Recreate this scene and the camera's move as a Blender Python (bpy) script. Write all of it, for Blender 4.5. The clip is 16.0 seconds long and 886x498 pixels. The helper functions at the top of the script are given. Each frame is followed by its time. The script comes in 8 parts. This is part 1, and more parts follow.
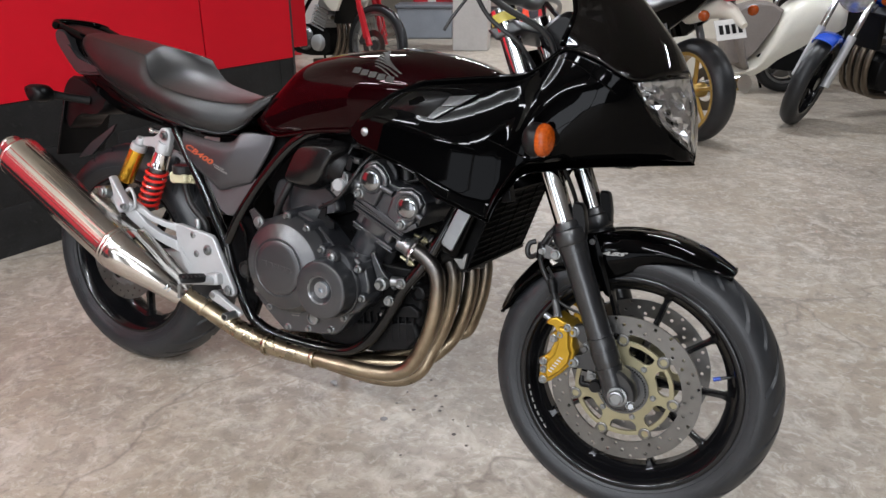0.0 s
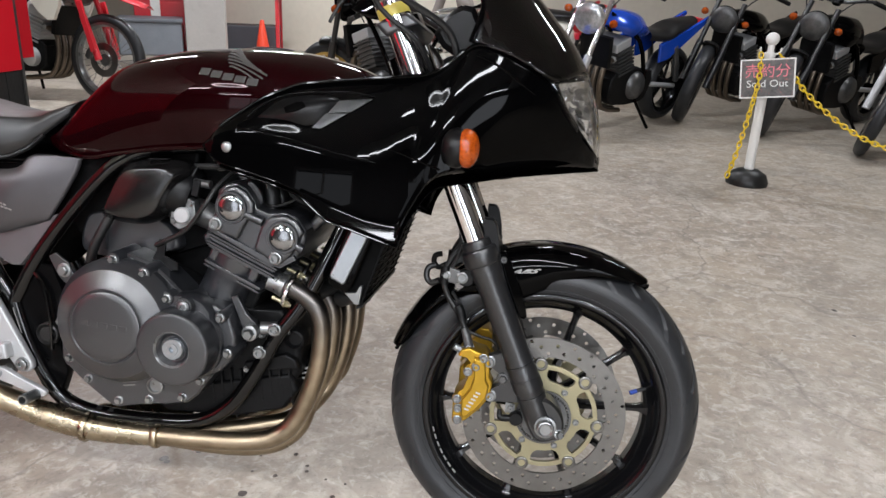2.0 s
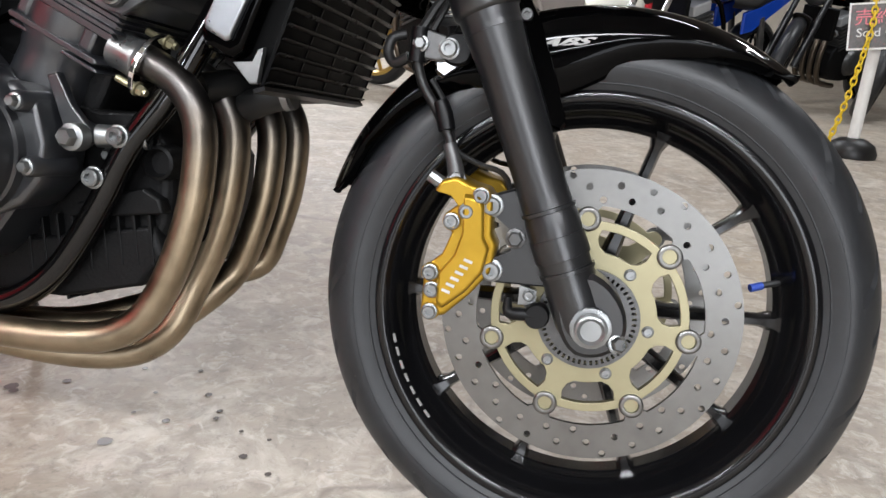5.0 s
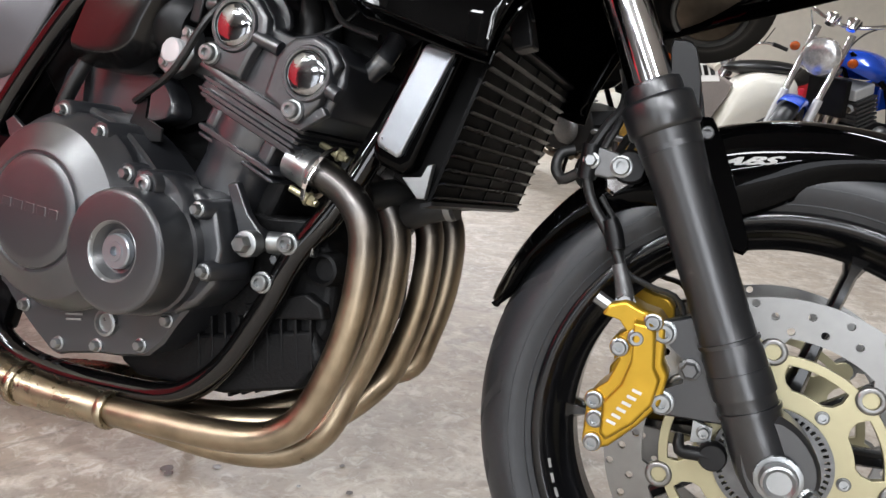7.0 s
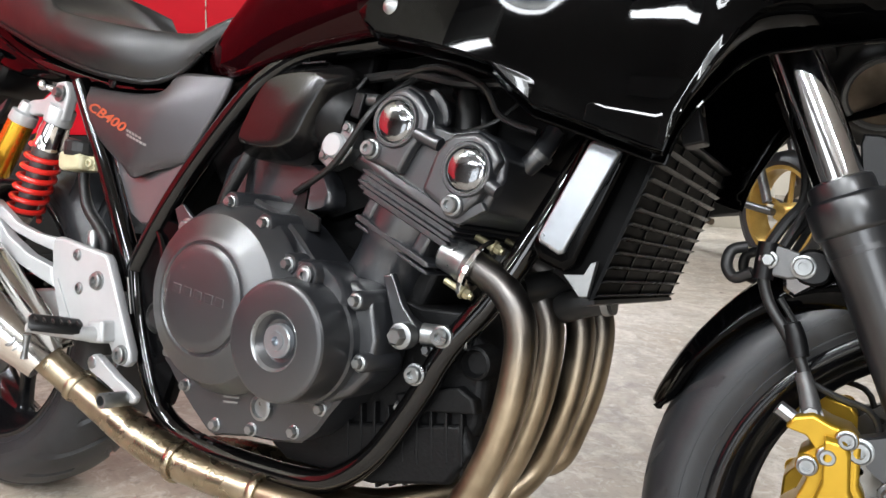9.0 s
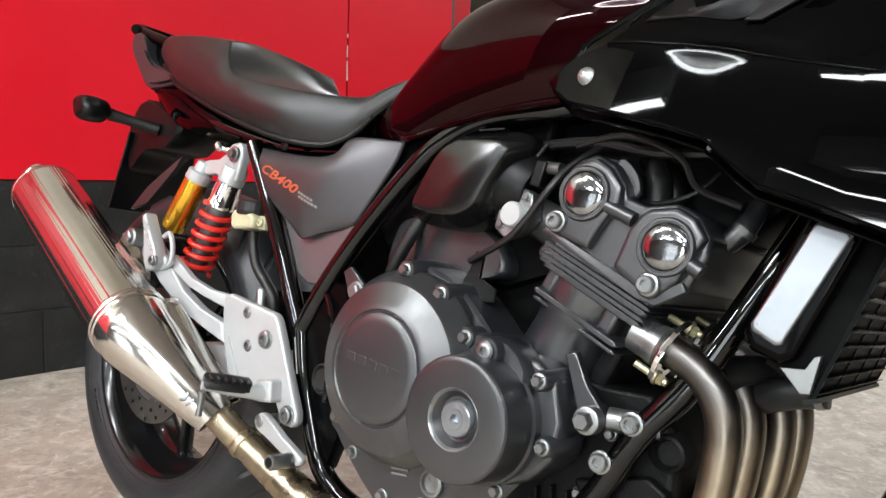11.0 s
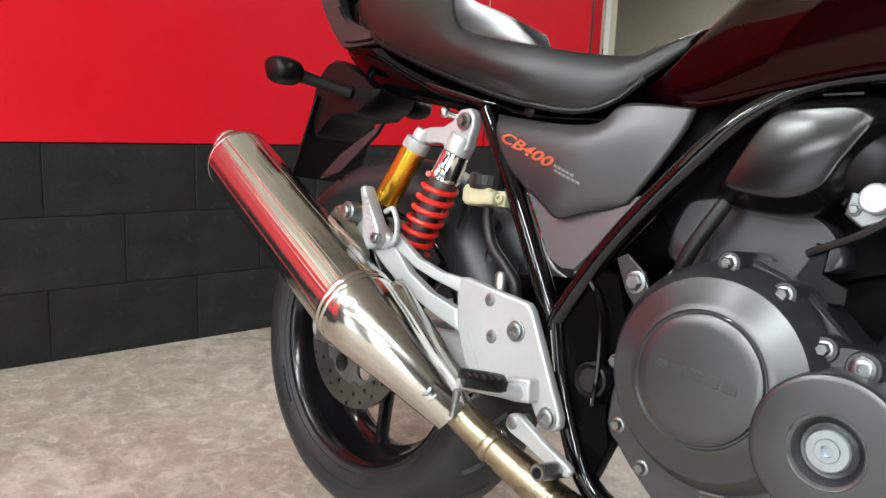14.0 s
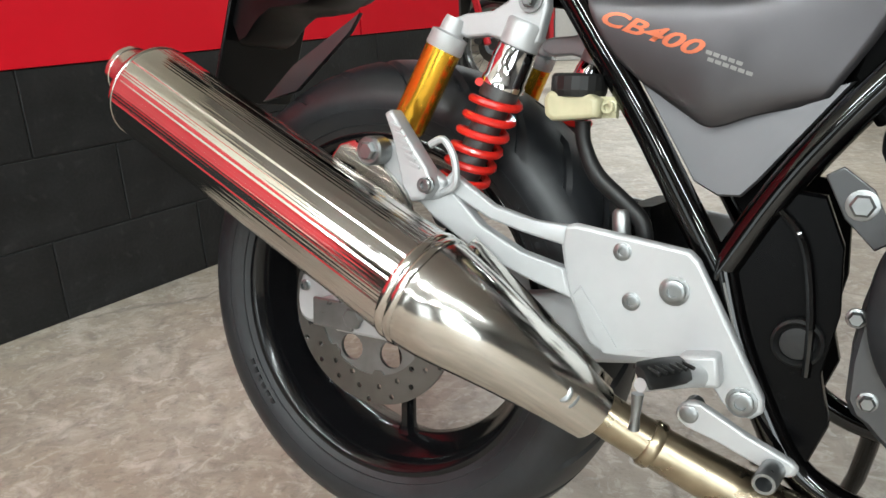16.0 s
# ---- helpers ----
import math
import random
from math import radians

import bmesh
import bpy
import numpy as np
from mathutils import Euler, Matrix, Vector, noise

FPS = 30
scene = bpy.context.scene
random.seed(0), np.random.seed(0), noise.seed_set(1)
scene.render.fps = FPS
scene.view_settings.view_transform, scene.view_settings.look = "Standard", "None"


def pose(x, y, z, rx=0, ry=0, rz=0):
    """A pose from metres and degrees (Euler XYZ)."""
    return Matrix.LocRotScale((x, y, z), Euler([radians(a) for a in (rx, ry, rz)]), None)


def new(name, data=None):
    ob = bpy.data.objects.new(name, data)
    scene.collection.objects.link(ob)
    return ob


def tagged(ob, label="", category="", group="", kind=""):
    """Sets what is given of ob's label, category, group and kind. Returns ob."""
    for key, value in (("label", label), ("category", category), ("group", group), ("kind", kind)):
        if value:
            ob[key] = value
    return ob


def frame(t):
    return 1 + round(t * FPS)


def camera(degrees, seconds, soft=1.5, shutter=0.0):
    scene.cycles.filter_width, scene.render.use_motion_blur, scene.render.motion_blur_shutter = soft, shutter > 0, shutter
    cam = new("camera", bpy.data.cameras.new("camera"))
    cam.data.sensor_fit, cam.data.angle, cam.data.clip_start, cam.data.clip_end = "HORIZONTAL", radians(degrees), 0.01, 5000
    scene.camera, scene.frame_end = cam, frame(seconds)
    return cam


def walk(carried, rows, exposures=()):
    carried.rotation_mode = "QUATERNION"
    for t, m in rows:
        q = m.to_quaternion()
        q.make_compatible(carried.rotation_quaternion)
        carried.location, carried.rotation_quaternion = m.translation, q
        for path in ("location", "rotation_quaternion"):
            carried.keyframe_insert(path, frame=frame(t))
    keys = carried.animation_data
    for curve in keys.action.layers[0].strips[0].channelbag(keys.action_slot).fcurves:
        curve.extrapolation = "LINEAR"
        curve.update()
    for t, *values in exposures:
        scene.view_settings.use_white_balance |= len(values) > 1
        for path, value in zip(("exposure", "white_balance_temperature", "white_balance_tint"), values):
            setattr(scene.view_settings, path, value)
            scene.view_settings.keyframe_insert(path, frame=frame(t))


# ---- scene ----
from mathutils.bvhtree import BVHTree

cam = camera(61.6, 16.0)
# seconds, place in metres, turn in degrees
ROWS = [
    (0.0, 1.6917, -1.3038, 1.1055, 68.19, 0.34, 28.08),
    (0.5, 1.6198, -1.2897, 1.0941, 67.96, -0.36, 21.99),
    (1.0, 1.5106, -1.2905, 1.0967, 68.15, -1.13, 15.64),
    (1.5, 1.3886, -1.2854, 1.0929, 69.00, -2.05, 10.02),
    (2.0, 1.3466, -1.2097, 1.0375, 70.15, -2.44, 7.45),
    (2.5, 1.3582, -1.0710, 0.8882, 70.41, -2.88, 6.64),
    (3.0, 1.3817, -0.9566, 0.7520, 70.37, -3.64, 6.06),
    (5.5, 1.3930, -0.7074, 0.5890, 72.55, -3.58, 15.09),
    (6.0, 1.3781, -0.7030, 0.6004, 73.99, -3.44, 17.87),
    (6.5, 1.3642, -0.7001, 0.6150, 75.39, -3.35, 20.38),
    (7.0, 1.3501, -0.6987, 0.6221, 76.64, -3.18, 22.55),
    (7.5, 1.3374, -0.6993, 0.6293, 77.70, -2.98, 24.66),
    (8.0, 1.3267, -0.6995, 0.6382, 78.78, -2.69, 26.80),
    (8.5, 1.3121, -0.7009, 0.6447, 79.84, -2.46, 28.83),
    (9.0, 1.2959, -0.7033, 0.6520, 80.84, -2.27, 30.85),
    (11.5, 1.1965, -0.7242, 0.6866, 83.60, -2.42, 41.71),
    (12.0, 1.1857, -0.7355, 0.6856, 83.32, -2.44, 43.95),
    (12.5, 1.1723, -0.7466, 0.6858, 83.11, -2.49, 45.76),
    (13.0, 1.1469, -0.7533, 0.6960, 82.56, -2.43, 47.02),
    (13.5, 1.0870, -0.7680, 0.6955, 81.64, -2.44, 47.06),
    (14.0, 0.9490, -0.7827, 0.6864, 79.98, -2.28, 45.58),
    (14.5, 0.7928, -0.7881, 0.6884, 77.83, -1.88, 42.53),
    (15.0, 0.6936, -0.7895, 0.6915, 75.88, -0.77, 38.84),
    (15.5, 0.6048, -0.7682, 0.6905, 73.81, 0.88, 34.77),
    (16.0, 0.5210, -0.7217, 0.6885, 71.30, 2.61, 30.09),
]
walk(cam, [(r[0], pose(*r[1:])) for r in ROWS], exposures=[(0.0, -0.3, 6350, 14), (1.0, -0.28, 6350, 15), (3.0, -0.11, 6450, 14), (5.5, -0.02, 6450, 14), (7.0, 0.07, 6450, 14), (9.0, 0.24, 6450, 12), (12.5, 0.13, 6500, 8), (14.5, 0.0, 6500, 6), (16.0, -0.13, 6450, 5)])

# ---- light: strip and ring lamps on a workshop ceiling, and a weak grey surround ----
world = bpy.data.worlds.new("world")
scene.world = world
world.use_nodes = True
world.node_tree.nodes["Background"].inputs[0].default_value = (0.55, 0.58, 0.62, 1)
world.node_tree.nodes["Background"].inputs[1].default_value = 0.12
RING_GLOW = 110.0
FRONT_WATTS, BACK_WATTS, FILL_WATTS = 89.0, 62.0, 300.0


# ---- materials ----
def mat(name, base, rough=0.5, metal=0.0, var=0.12, scale=6.0, fine=60.0, bump=0.0, bscale=300.0, coat=0.0, spots=0.0, spot_col=(0.1, 0.08, 0.06), rvar=0.1, aniso=0.0, random=0.0, spec=0.5):
    """A surface with broad and fine variation in colour, gloss and relief."""
    m = bpy.data.materials.new(name)
    m.use_nodes = True
    nt = m.node_tree
    nodes, link = nt.nodes, nt.links.new
    b = nodes["Principled BSDF"]
    b.inputs["Metallic"].default_value = metal
    b.inputs["Coat Weight"].default_value = coat
    b.inputs["Specular IOR Level"].default_value = spec
    b.inputs["Coat Roughness"].default_value = 0.04
    b.inputs["Anisotropic"].default_value = aniso
    co = nodes.new("ShaderNodeTexCoord")
    n1, n2 = nodes.new("ShaderNodeTexNoise"), nodes.new("ShaderNodeTexNoise")
    n1.inputs["Scale"].default_value, n1.inputs["Detail"].default_value = scale, 5
    n2.inputs["Scale"].default_value, n2.inputs["Detail"].default_value = fine, 3
    link(co.outputs["Object"], n1.inputs["Vector"])
    link(co.outputs["Object"], n2.inputs["Vector"])
    mix = nodes.new("ShaderNodeMath")
    mix.operation = "MULTIPLY_ADD"
    mix.inputs[1].default_value = 0.6
    link(n1.outputs["Fac"], mix.inputs[0])
    half = nodes.new("ShaderNodeMath")
    half.operation = "MULTIPLY"
    half.inputs[1].default_value = 0.4
    link(n2.outputs["Fac"], half.inputs[0])
    link(half.outputs[0], mix.inputs[2])
    ramp = nodes.new("ShaderNodeValToRGB")
    ramp.color_ramp.elements[0].position, ramp.color_ramp.elements[1].position = 0.3, 0.7
    ramp.color_ramp.elements[0].color = (*[c * (1 - var) for c in base], 1)
    ramp.color_ramp.elements[1].color = (*[min(1, c * (1 + var)) for c in base], 1)
    link(mix.outputs[0], ramp.inputs[0])
    out = ramp.outputs[0]
    if spots:
        n3 = nodes.new("ShaderNodeTexNoise")
        n3.inputs["Scale"].default_value, n3.inputs["Detail"].default_value = scale * 2.3, 8
        link(co.outputs["Object"], n3.inputs["Vector"])
        r3 = nodes.new("ShaderNodeValToRGB")
        r3.color_ramp.elements[0].position, r3.color_ramp.elements[1].position = 0.6, 0.72
        r3.color_ramp.elements[0].color, r3.color_ramp.elements[1].color = (0, 0, 0, 1), (spots, spots, spots, 1)
        link(n3.outputs["Fac"], r3.inputs[0])
        mx = nodes.new("ShaderNodeMixRGB")
        link(r3.outputs[0], mx.inputs[0])
        link(out, mx.inputs[1])
        mx.inputs[2].default_value = (*spot_col, 1)
        out = mx.outputs[0]
    if random:
        info, hsv = nodes.new("ShaderNodeObjectInfo"), nodes.new("ShaderNodeHueSaturation")
        rm = nodes.new("ShaderNodeMapRange")
        rm.inputs[3].default_value, rm.inputs[4].default_value = 1 - random, 1 + random
        link(info.outputs["Random"], rm.inputs[0])
        link(rm.outputs[0], hsv.inputs["Value"])
        link(out, hsv.inputs["Color"])
        out = hsv.outputs[0]
    link(out, b.inputs["Base Color"])
    rr = nodes.new("ShaderNodeMapRange")
    rr.inputs[3].default_value, rr.inputs[4].default_value = max(0.01, rough * (1 - rvar)), min(1, rough * (1 + rvar))
    rr.inputs[1].default_value, rr.inputs[2].default_value = 0.3, 0.7
    link(mix.outputs[0], rr.inputs[0])
    link(rr.outputs[0], b.inputs["Roughness"])
    if bump:
        n4, bp = nodes.new("ShaderNodeTexNoise"), nodes.new("ShaderNodeBump")
        n4.inputs["Scale"].default_value, n4.inputs["Detail"].default_value = bscale, 4
        link(co.outputs["Object"], n4.inputs["Vector"])
        bp.inputs["Strength"].default_value, bp.inputs["Distance"].default_value = bump, 0.002
        link(n4.outputs["Fac"], bp.inputs["Height"])
        link(bp.outputs[0], b.inputs["Normal"])
    return m


def glow(name, col, strength):
    m = bpy.data.materials.new(name)
    m.use_nodes = True
    b = m.node_tree.nodes["Principled BSDF"]
    b.inputs["Base Color"].default_value = (*col, 1)
    b.inputs["Emission Color"].default_value, b.inputs["Emission Strength"].default_value = (*col, 1), strength
    return m


def glassy(name, col, rough=0.02, ior=1.45):
    m = bpy.data.materials.new(name)
    m.use_nodes = True
    b = m.node_tree.nodes["Principled BSDF"]
    b.inputs["Base Color"].default_value = (*col, 1)
    b.inputs["Transmission Weight"].default_value, b.inputs["Roughness"].default_value, b.inputs["IOR"].default_value = 1.0, rough, ior
    return m


BLACK_GLOSS = mat("gloss_black_paint", (0.0006, 0.0006, 0.0007), 0.03, 0, 0.2, 4, 30, rvar=0.5, spec=0.085)
TANK_PAINT = mat("dark_candy_red_paint", (0.0095, 0.0004, 0.001), 0.03, 0.3, 0.2, 4, 60, rvar=0.5, coat=0.08, spec=0.12)

FRAME_PAINT = mat("gloss_frame_paint", (0.0012, 0.0011, 0.0012), 0.045, 0, 0.3, 12, 160, spec=0.45)
BLACK_ENGINE = mat("satin_black_engine_paint", (0.0145, 0.0153, 0.0177), 0.32, 0.0, 0.12, 9, 40, rvar=0.12, bump=0.06, bscale=700, spec=1.0)
BLACK_CAST = mat("rough_black_casting", (0.003, 0.003, 0.0032), 0.48, 0.0, 0.4, 14, 120, bump=0.3, bscale=300, spots=0.2, spot_col=(0.012, 0.011, 0.01), spec=0.16)
BLACK_PLASTIC = mat("black_plastic", (0.0035, 0.0035, 0.0038), 0.36, 0, 0.2, 12, 60, rvar=0.1, spec=0.22)
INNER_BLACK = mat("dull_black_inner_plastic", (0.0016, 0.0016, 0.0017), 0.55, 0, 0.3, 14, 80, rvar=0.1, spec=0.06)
SATIN_FORK = mat("satin_black_fork_paint", (0.0075, 0.008, 0.009), 0.3, 0.0, 0.1, 9, 40, rvar=0.08, spec=0.75)
GUARD_BLACK = mat("black_guard_plastic", (0.0014, 0.0014, 0.0016), 0.26, 0, 0.2, 12, 60, rvar=0.1, spec=0.08)
SIDE_GREY = mat("matt_graphite_side_panel", (0.078, 0.074, 0.078), 0.37, 0.75, 0.06, 4, 40, rvar=0.08)
SIDE_SILVER = mat("silver_grey_lower_panel", (0.17, 0.168, 0.175), 0.36, 0.75, 0.06, 4, 40, rvar=0.08)
SEAT_VINYL = mat("black_grained_vinyl", (0.009, 0.0085, 0.0085), 0.39, 0, 0.15, 5, 60, rvar=0.12, spec=0.5)
TYRE = mat("black_tyre_rubber", (0.0138, 0.0148, 0.0165), 0.42, 0, 0.35, 14, 90, spec=0.45, bump=0.08, bscale=500)
RUBBER = mat("black_hose_rubber", (0.008, 0.008, 0.008), 0.42, 0, 0.2, 20, 60, spec=0.4)
RIM_BLACK = mat("black_wheel_paint", (0.0035, 0.0035, 0.004), 0.16, 0.0, 0.2, 9, 60, spec=0.4)
CHROME = mat("chrome", (0.78, 0.78, 0.79), 0.07, 1, 0.06, 8, 160, rvar=0.6)
STEEL = mat("zinc_plated_steel", (0.25, 0.257, 0.258), 0.33, 0.9, 0.15, 30, 60, rvar=0.25)
CAST_PLATE = mat("bright_wrinkled_casting", (0.36, 0.385, 0.41), 0.3, 0.9, 0.05, 30, 120, bump=0.11, bscale=90)
CAP_CHROME = mat("brushed_chrome_cap", (0.27, 0.275, 0.285), 0.1, 1, 0.3, 60, 400, rvar=0.5, aniso=0.6, bump=0.05, bscale=260)
DISC_STEEL = mat("brushed_disc_steel", (0.175, 0.172, 0.165), 0.34, 1.0, 0.16, 14, 60, aniso=0.4, rvar=0.2)
ALLOY = mat("silver_painted_alloy", (0.43, 0.435, 0.44), 0.4, 0.35, 0.05, 9, 60, rvar=0.1)
GOLD_CALIPER = mat("gold_anodised_caliper", (0.42, 0.255, 0.024), 0.3, 0.75, 0.1, 15, 60)
GOLD_DISC = mat("pale_gold_anodised_alloy", (0.29, 0.262, 0.165), 0.38, 0.8, 0.08, 18, 60)
GOLD_CAN = mat("gold_anodised_reservoir", (0.75, 0.42, 0.04), 0.22, 0.9, 0.12, 12, 260)
RED_SPRING = mat("red_spring_paint", (0.62, 0.018, 0.012), 0.3, 0, 0.15, 20, 300, coat=0.5, spots=0.2, spot_col=(0.2, 0.01, 0.01))
MUFFLER = mat("polished_stainless_steel", (0.62, 0.595, 0.555), 0.16, 1, 0.06, 5, 60, rvar=0.2, aniso=0.3)
MUFFLER_LINED = mat("lengthwise_polished_stainless_steel", (0.6, 0.575, 0.545), 0.085, 1, 0.06, 5, 60, rvar=0.3)
PIPE = mat("heat_tinted_steel", (0.34, 0.285, 0.2), 0.29, 1, 0.3, 16, 60, rvar=0.35, spots=0.5, spot_col=(0.17, 0.12, 0.07))
PIPE_HOT = mat("bronze_heat_tinted_steel", (0.3, 0.24, 0.165), 0.37, 1, 0.3, 12, 60, rvar=0.3, spots=0.35, spot_col=(0.18, 0.13, 0.085))


def heat_stain(m, z0, z1, col):
    """grey scale burnt onto the hottest part of the pipe, near the cylinder head"""
    nodes, link = m.node_tree.nodes, m.node_tree.links.new
    b = nodes["Principled BSDF"]
    co, sep, ramp, mx = nodes.new("ShaderNodeTexCoord"), nodes.new("ShaderNodeSeparateXYZ"), nodes.new("ShaderNodeMapRange"), nodes.new("ShaderNodeMixRGB")
    link(co.outputs["Object"], sep.inputs[0])
    link(sep.outputs[2], ramp.inputs[0])
    ramp.inputs[1].default_value, ramp.inputs[2].default_value = z0, z1
    link(ramp.outputs[0], mx.inputs[0])
    link(b.inputs["Base Color"].links[0].from_socket, mx.inputs[1])
    mx.inputs[2].default_value = (*col, 1)
    link(mx.outputs[0], b.inputs["Base Color"])


heat_stain(PIPE_HOT, 0.36, 0.47, (0.1, 0.093, 0.088))
CREAM = mat("cream_plastic_reservoir", (0.45, 0.42, 0.27), 0.35, 0, 0.12, 30, 60)
ORANGE_LENS = mat("amber_lens", (0.3, 0.05, 0.003), 0.15, 0, 0.55, 160, 300, bump=0.5, bscale=170, spec=0.4)
WHITE_MARK = mat("silver_grey_transfer", (0.2, 0.195, 0.185), 0.4, 0.1, 0.06, 30, 60)
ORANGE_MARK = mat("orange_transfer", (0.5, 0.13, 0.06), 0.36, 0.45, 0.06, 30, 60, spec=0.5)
WHITE_PRINT = mat("white_print", (0.42, 0.41, 0.4), 0.45, 0, 0.05, 30, 60)
BLUE_CAP = mat("blue_valve_cap", (0.03, 0.07, 0.35), 0.35, 0.2)
SMOKE = glassy("smoked_screen", (0.035, 0.035, 0.038), 0.02)
CLEAR = glassy("clear_lens", (0.95, 0.96, 0.97), 0.02, 1.5)
REFLECTOR = mat("lamp_reflector", (0.8, 0.81, 0.83), 0.09, 1.0, 0.1, 60, 90)
EMBLEM = mat("dull_grey_transfer", (0.048, 0.046, 0.043), 0.6, 0.0, 0.06, 30, 90, spec=0.2)
# wall cream with shade put into the colour, for the inner walls
SHADED_CREAM = mat("shaded_plain_wall", (0.16, 0.15, 0.145), 0.7, 0, 0.08, 1.2, 14)
RED_WALL = mat("red_painted_board", (0.62, 0.003, 0.015), 0.42, 0, 0.04, 1.5, 12, bump=0.04, bscale=25, spots=0.08, spot_col=(0.48, 0.008, 0.02), rvar=0.2, spec=0.3)
BLOCK = mat("black_painted_block", (0.0108, 0.0108, 0.0112), 0.5, 0, 0.6, 14, 120, bump=0.8, bscale=110, spots=0.7, spot_col=(0.03, 0.03, 0.03), random=0.22, spec=0.35)
JOINT = mat("black_painted_mortar", (0.016, 0.016, 0.016), 0.75, 0, 0.3, 12, 90, bump=0.4, bscale=200)
CREAM_WALL = mat("cream_painted_wall", (0.62, 0.57, 0.48), 0.6, 0, 0.08, 1.2, 14, bump=0.06, bscale=40)
GREY_PAINT = mat("light_grey_paint", (0.5, 0.48, 0.46), 0.5, 0, 0.08, 3, 40, bump=0.05, bscale=80, spots=0.2, spot_col=(0.3, 0.28, 0.26))
DARK_METAL = mat("dark_engine_metal", (0.1, 0.1, 0.1), 0.36, 0.7, 0.4, 12, 90)
BROWN_METAL = mat("tarnished_exhaust", (0.16, 0.13, 0.1), 0.35, 0.9, 0.3, 12, 90)
CEILING_GREY = mat("dusty_ceiling_board", (0.34, 0.33, 0.32), 0.8, 0, 0.1, 2, 20)


def floor_mat():
    """Old trowelled concrete: broad pale and brown clouds, grit, dark drips and hairline cracks."""
    m = mat("worn_concrete", (0.335, 0.283, 0.226), 0.48, 0, 0.2, 1.1, 26, rvar=0.3)
    nt = m.node_tree
    nodes, link = nt.nodes, nt.links.new
    b = nodes["Principled BSDF"]
    co = next(n for n in nodes if n.type == "TEX_COORD")
    out = b.inputs["Base Color"].links[0].from_socket

    def layer(scale, detail, lo, hi, col, amount, kind="noise", distort=0.0):
        nonlocal out
        if kind == "noise":
            t = nodes.new("ShaderNodeTexNoise")
            t.inputs["Scale"].default_value, t.inputs["Detail"].default_value, t.inputs["Distortion"].default_value = scale, detail, distort
            t.inputs["Roughness"].default_value = 0.68
            fac = t.outputs["Fac"]
        else:
            t = nodes.new("ShaderNodeTexVoronoi")
            t.feature = kind
            t.inputs["Scale"].default_value = scale
            w = nodes.new("ShaderNodeTexNoise")
            w.inputs["Scale"].default_value, w.inputs["Detail"].default_value = 2.5, 6
            add = nodes.new("ShaderNodeMixRGB")
            add.blend_type, add.inputs[0].default_value = "ADD", 0.45
            link(co.outputs["Object"], w.inputs["Vector"])
            link(co.outputs["Object"], add.inputs[1])
            link(w.outputs["Color"], add.inputs[2])
            link(add.outputs[0], t.inputs["Vector"])
            fac = t.outputs["Distance"]
        if kind == "noise":
            link(co.outputs["Object"], t.inputs["Vector"])
        r = nodes.new("ShaderNodeValToRGB")
        r.color_ramp.elements[0].position, r.color_ramp.elements[1].position = lo, hi
        a, z = (0.0, amount) if kind != "DISTANCE_TO_EDGE" else (amount, 0.0)
        r.color_ramp.elements[0].color, r.color_ramp.elements[1].color = (a, a, a, 1), (z, z, z, 1)
        link(fac, r.inputs[0])
        mx = nodes.new("ShaderNodeMixRGB")
        link(r.outputs[0], mx.inputs[0])
        link(out, mx.inputs[1])
        mx.inputs[2].default_value = (*col, 1)
        out = mx.outputs[0]
        return fac

    layer(0.55, 6, 0.4, 0.66, (0.35, 0.282, 0.2), 0.55, distort=0.4)
    layer(1.6, 12, 0.45, 0.68, (0.43, 0.395, 0.345), 0.45, distort=0.9)
    layer(3.2, 15, 0.46, 0.68, (0.2, 0.176, 0.148), 0.55, distort=1.2)
    layer(6.5, 15, 0.48, 0.64, (0.56, 0.515, 0.45), 0.55, distort=1.4)
    layer(14.0, 15, 0.5, 0.66, (0.17, 0.148, 0.122), 0.5, distort=1.0)
    layer(26.0, 15, 0.52, 0.66, (0.62, 0.58, 0.525), 0.55, distort=1.0)
    layer(60.0, 12, 0.54, 0.68, (0.14, 0.12, 0.1), 0.5, distort=0.5)
    layer(150.0, 4, 0.64, 0.72, (0.1, 0.085, 0.07), 0.5)
    layer(0.45, 0, 0.0, 0.0016, (0.12, 0.1, 0.085), 0.5, "DISTANCE_TO_EDGE")
    link(out, b.inputs["Base Color"])
    n4, bp = nodes.new("ShaderNodeTexNoise"), nodes.new("ShaderNodeBump")
    n4.inputs["Scale"].default_value, n4.inputs["Detail"].default_value = 45, 8
    link(co.outputs["Object"], n4.inputs["Vector"])
    bp.inputs["Strength"].default_value, bp.inputs["Distance"].default_value = 0.25, 0.004
    link(n4.outputs["Fac"], bp.inputs["Height"])
    link(bp.outputs[0], b.inputs["Normal"])
    return m


CONCRETE = floor_mat()
OIL = mat("dark_oil_drip", (0.05, 0.035, 0.028), 0.35, 0, 0.4, 40, 200)


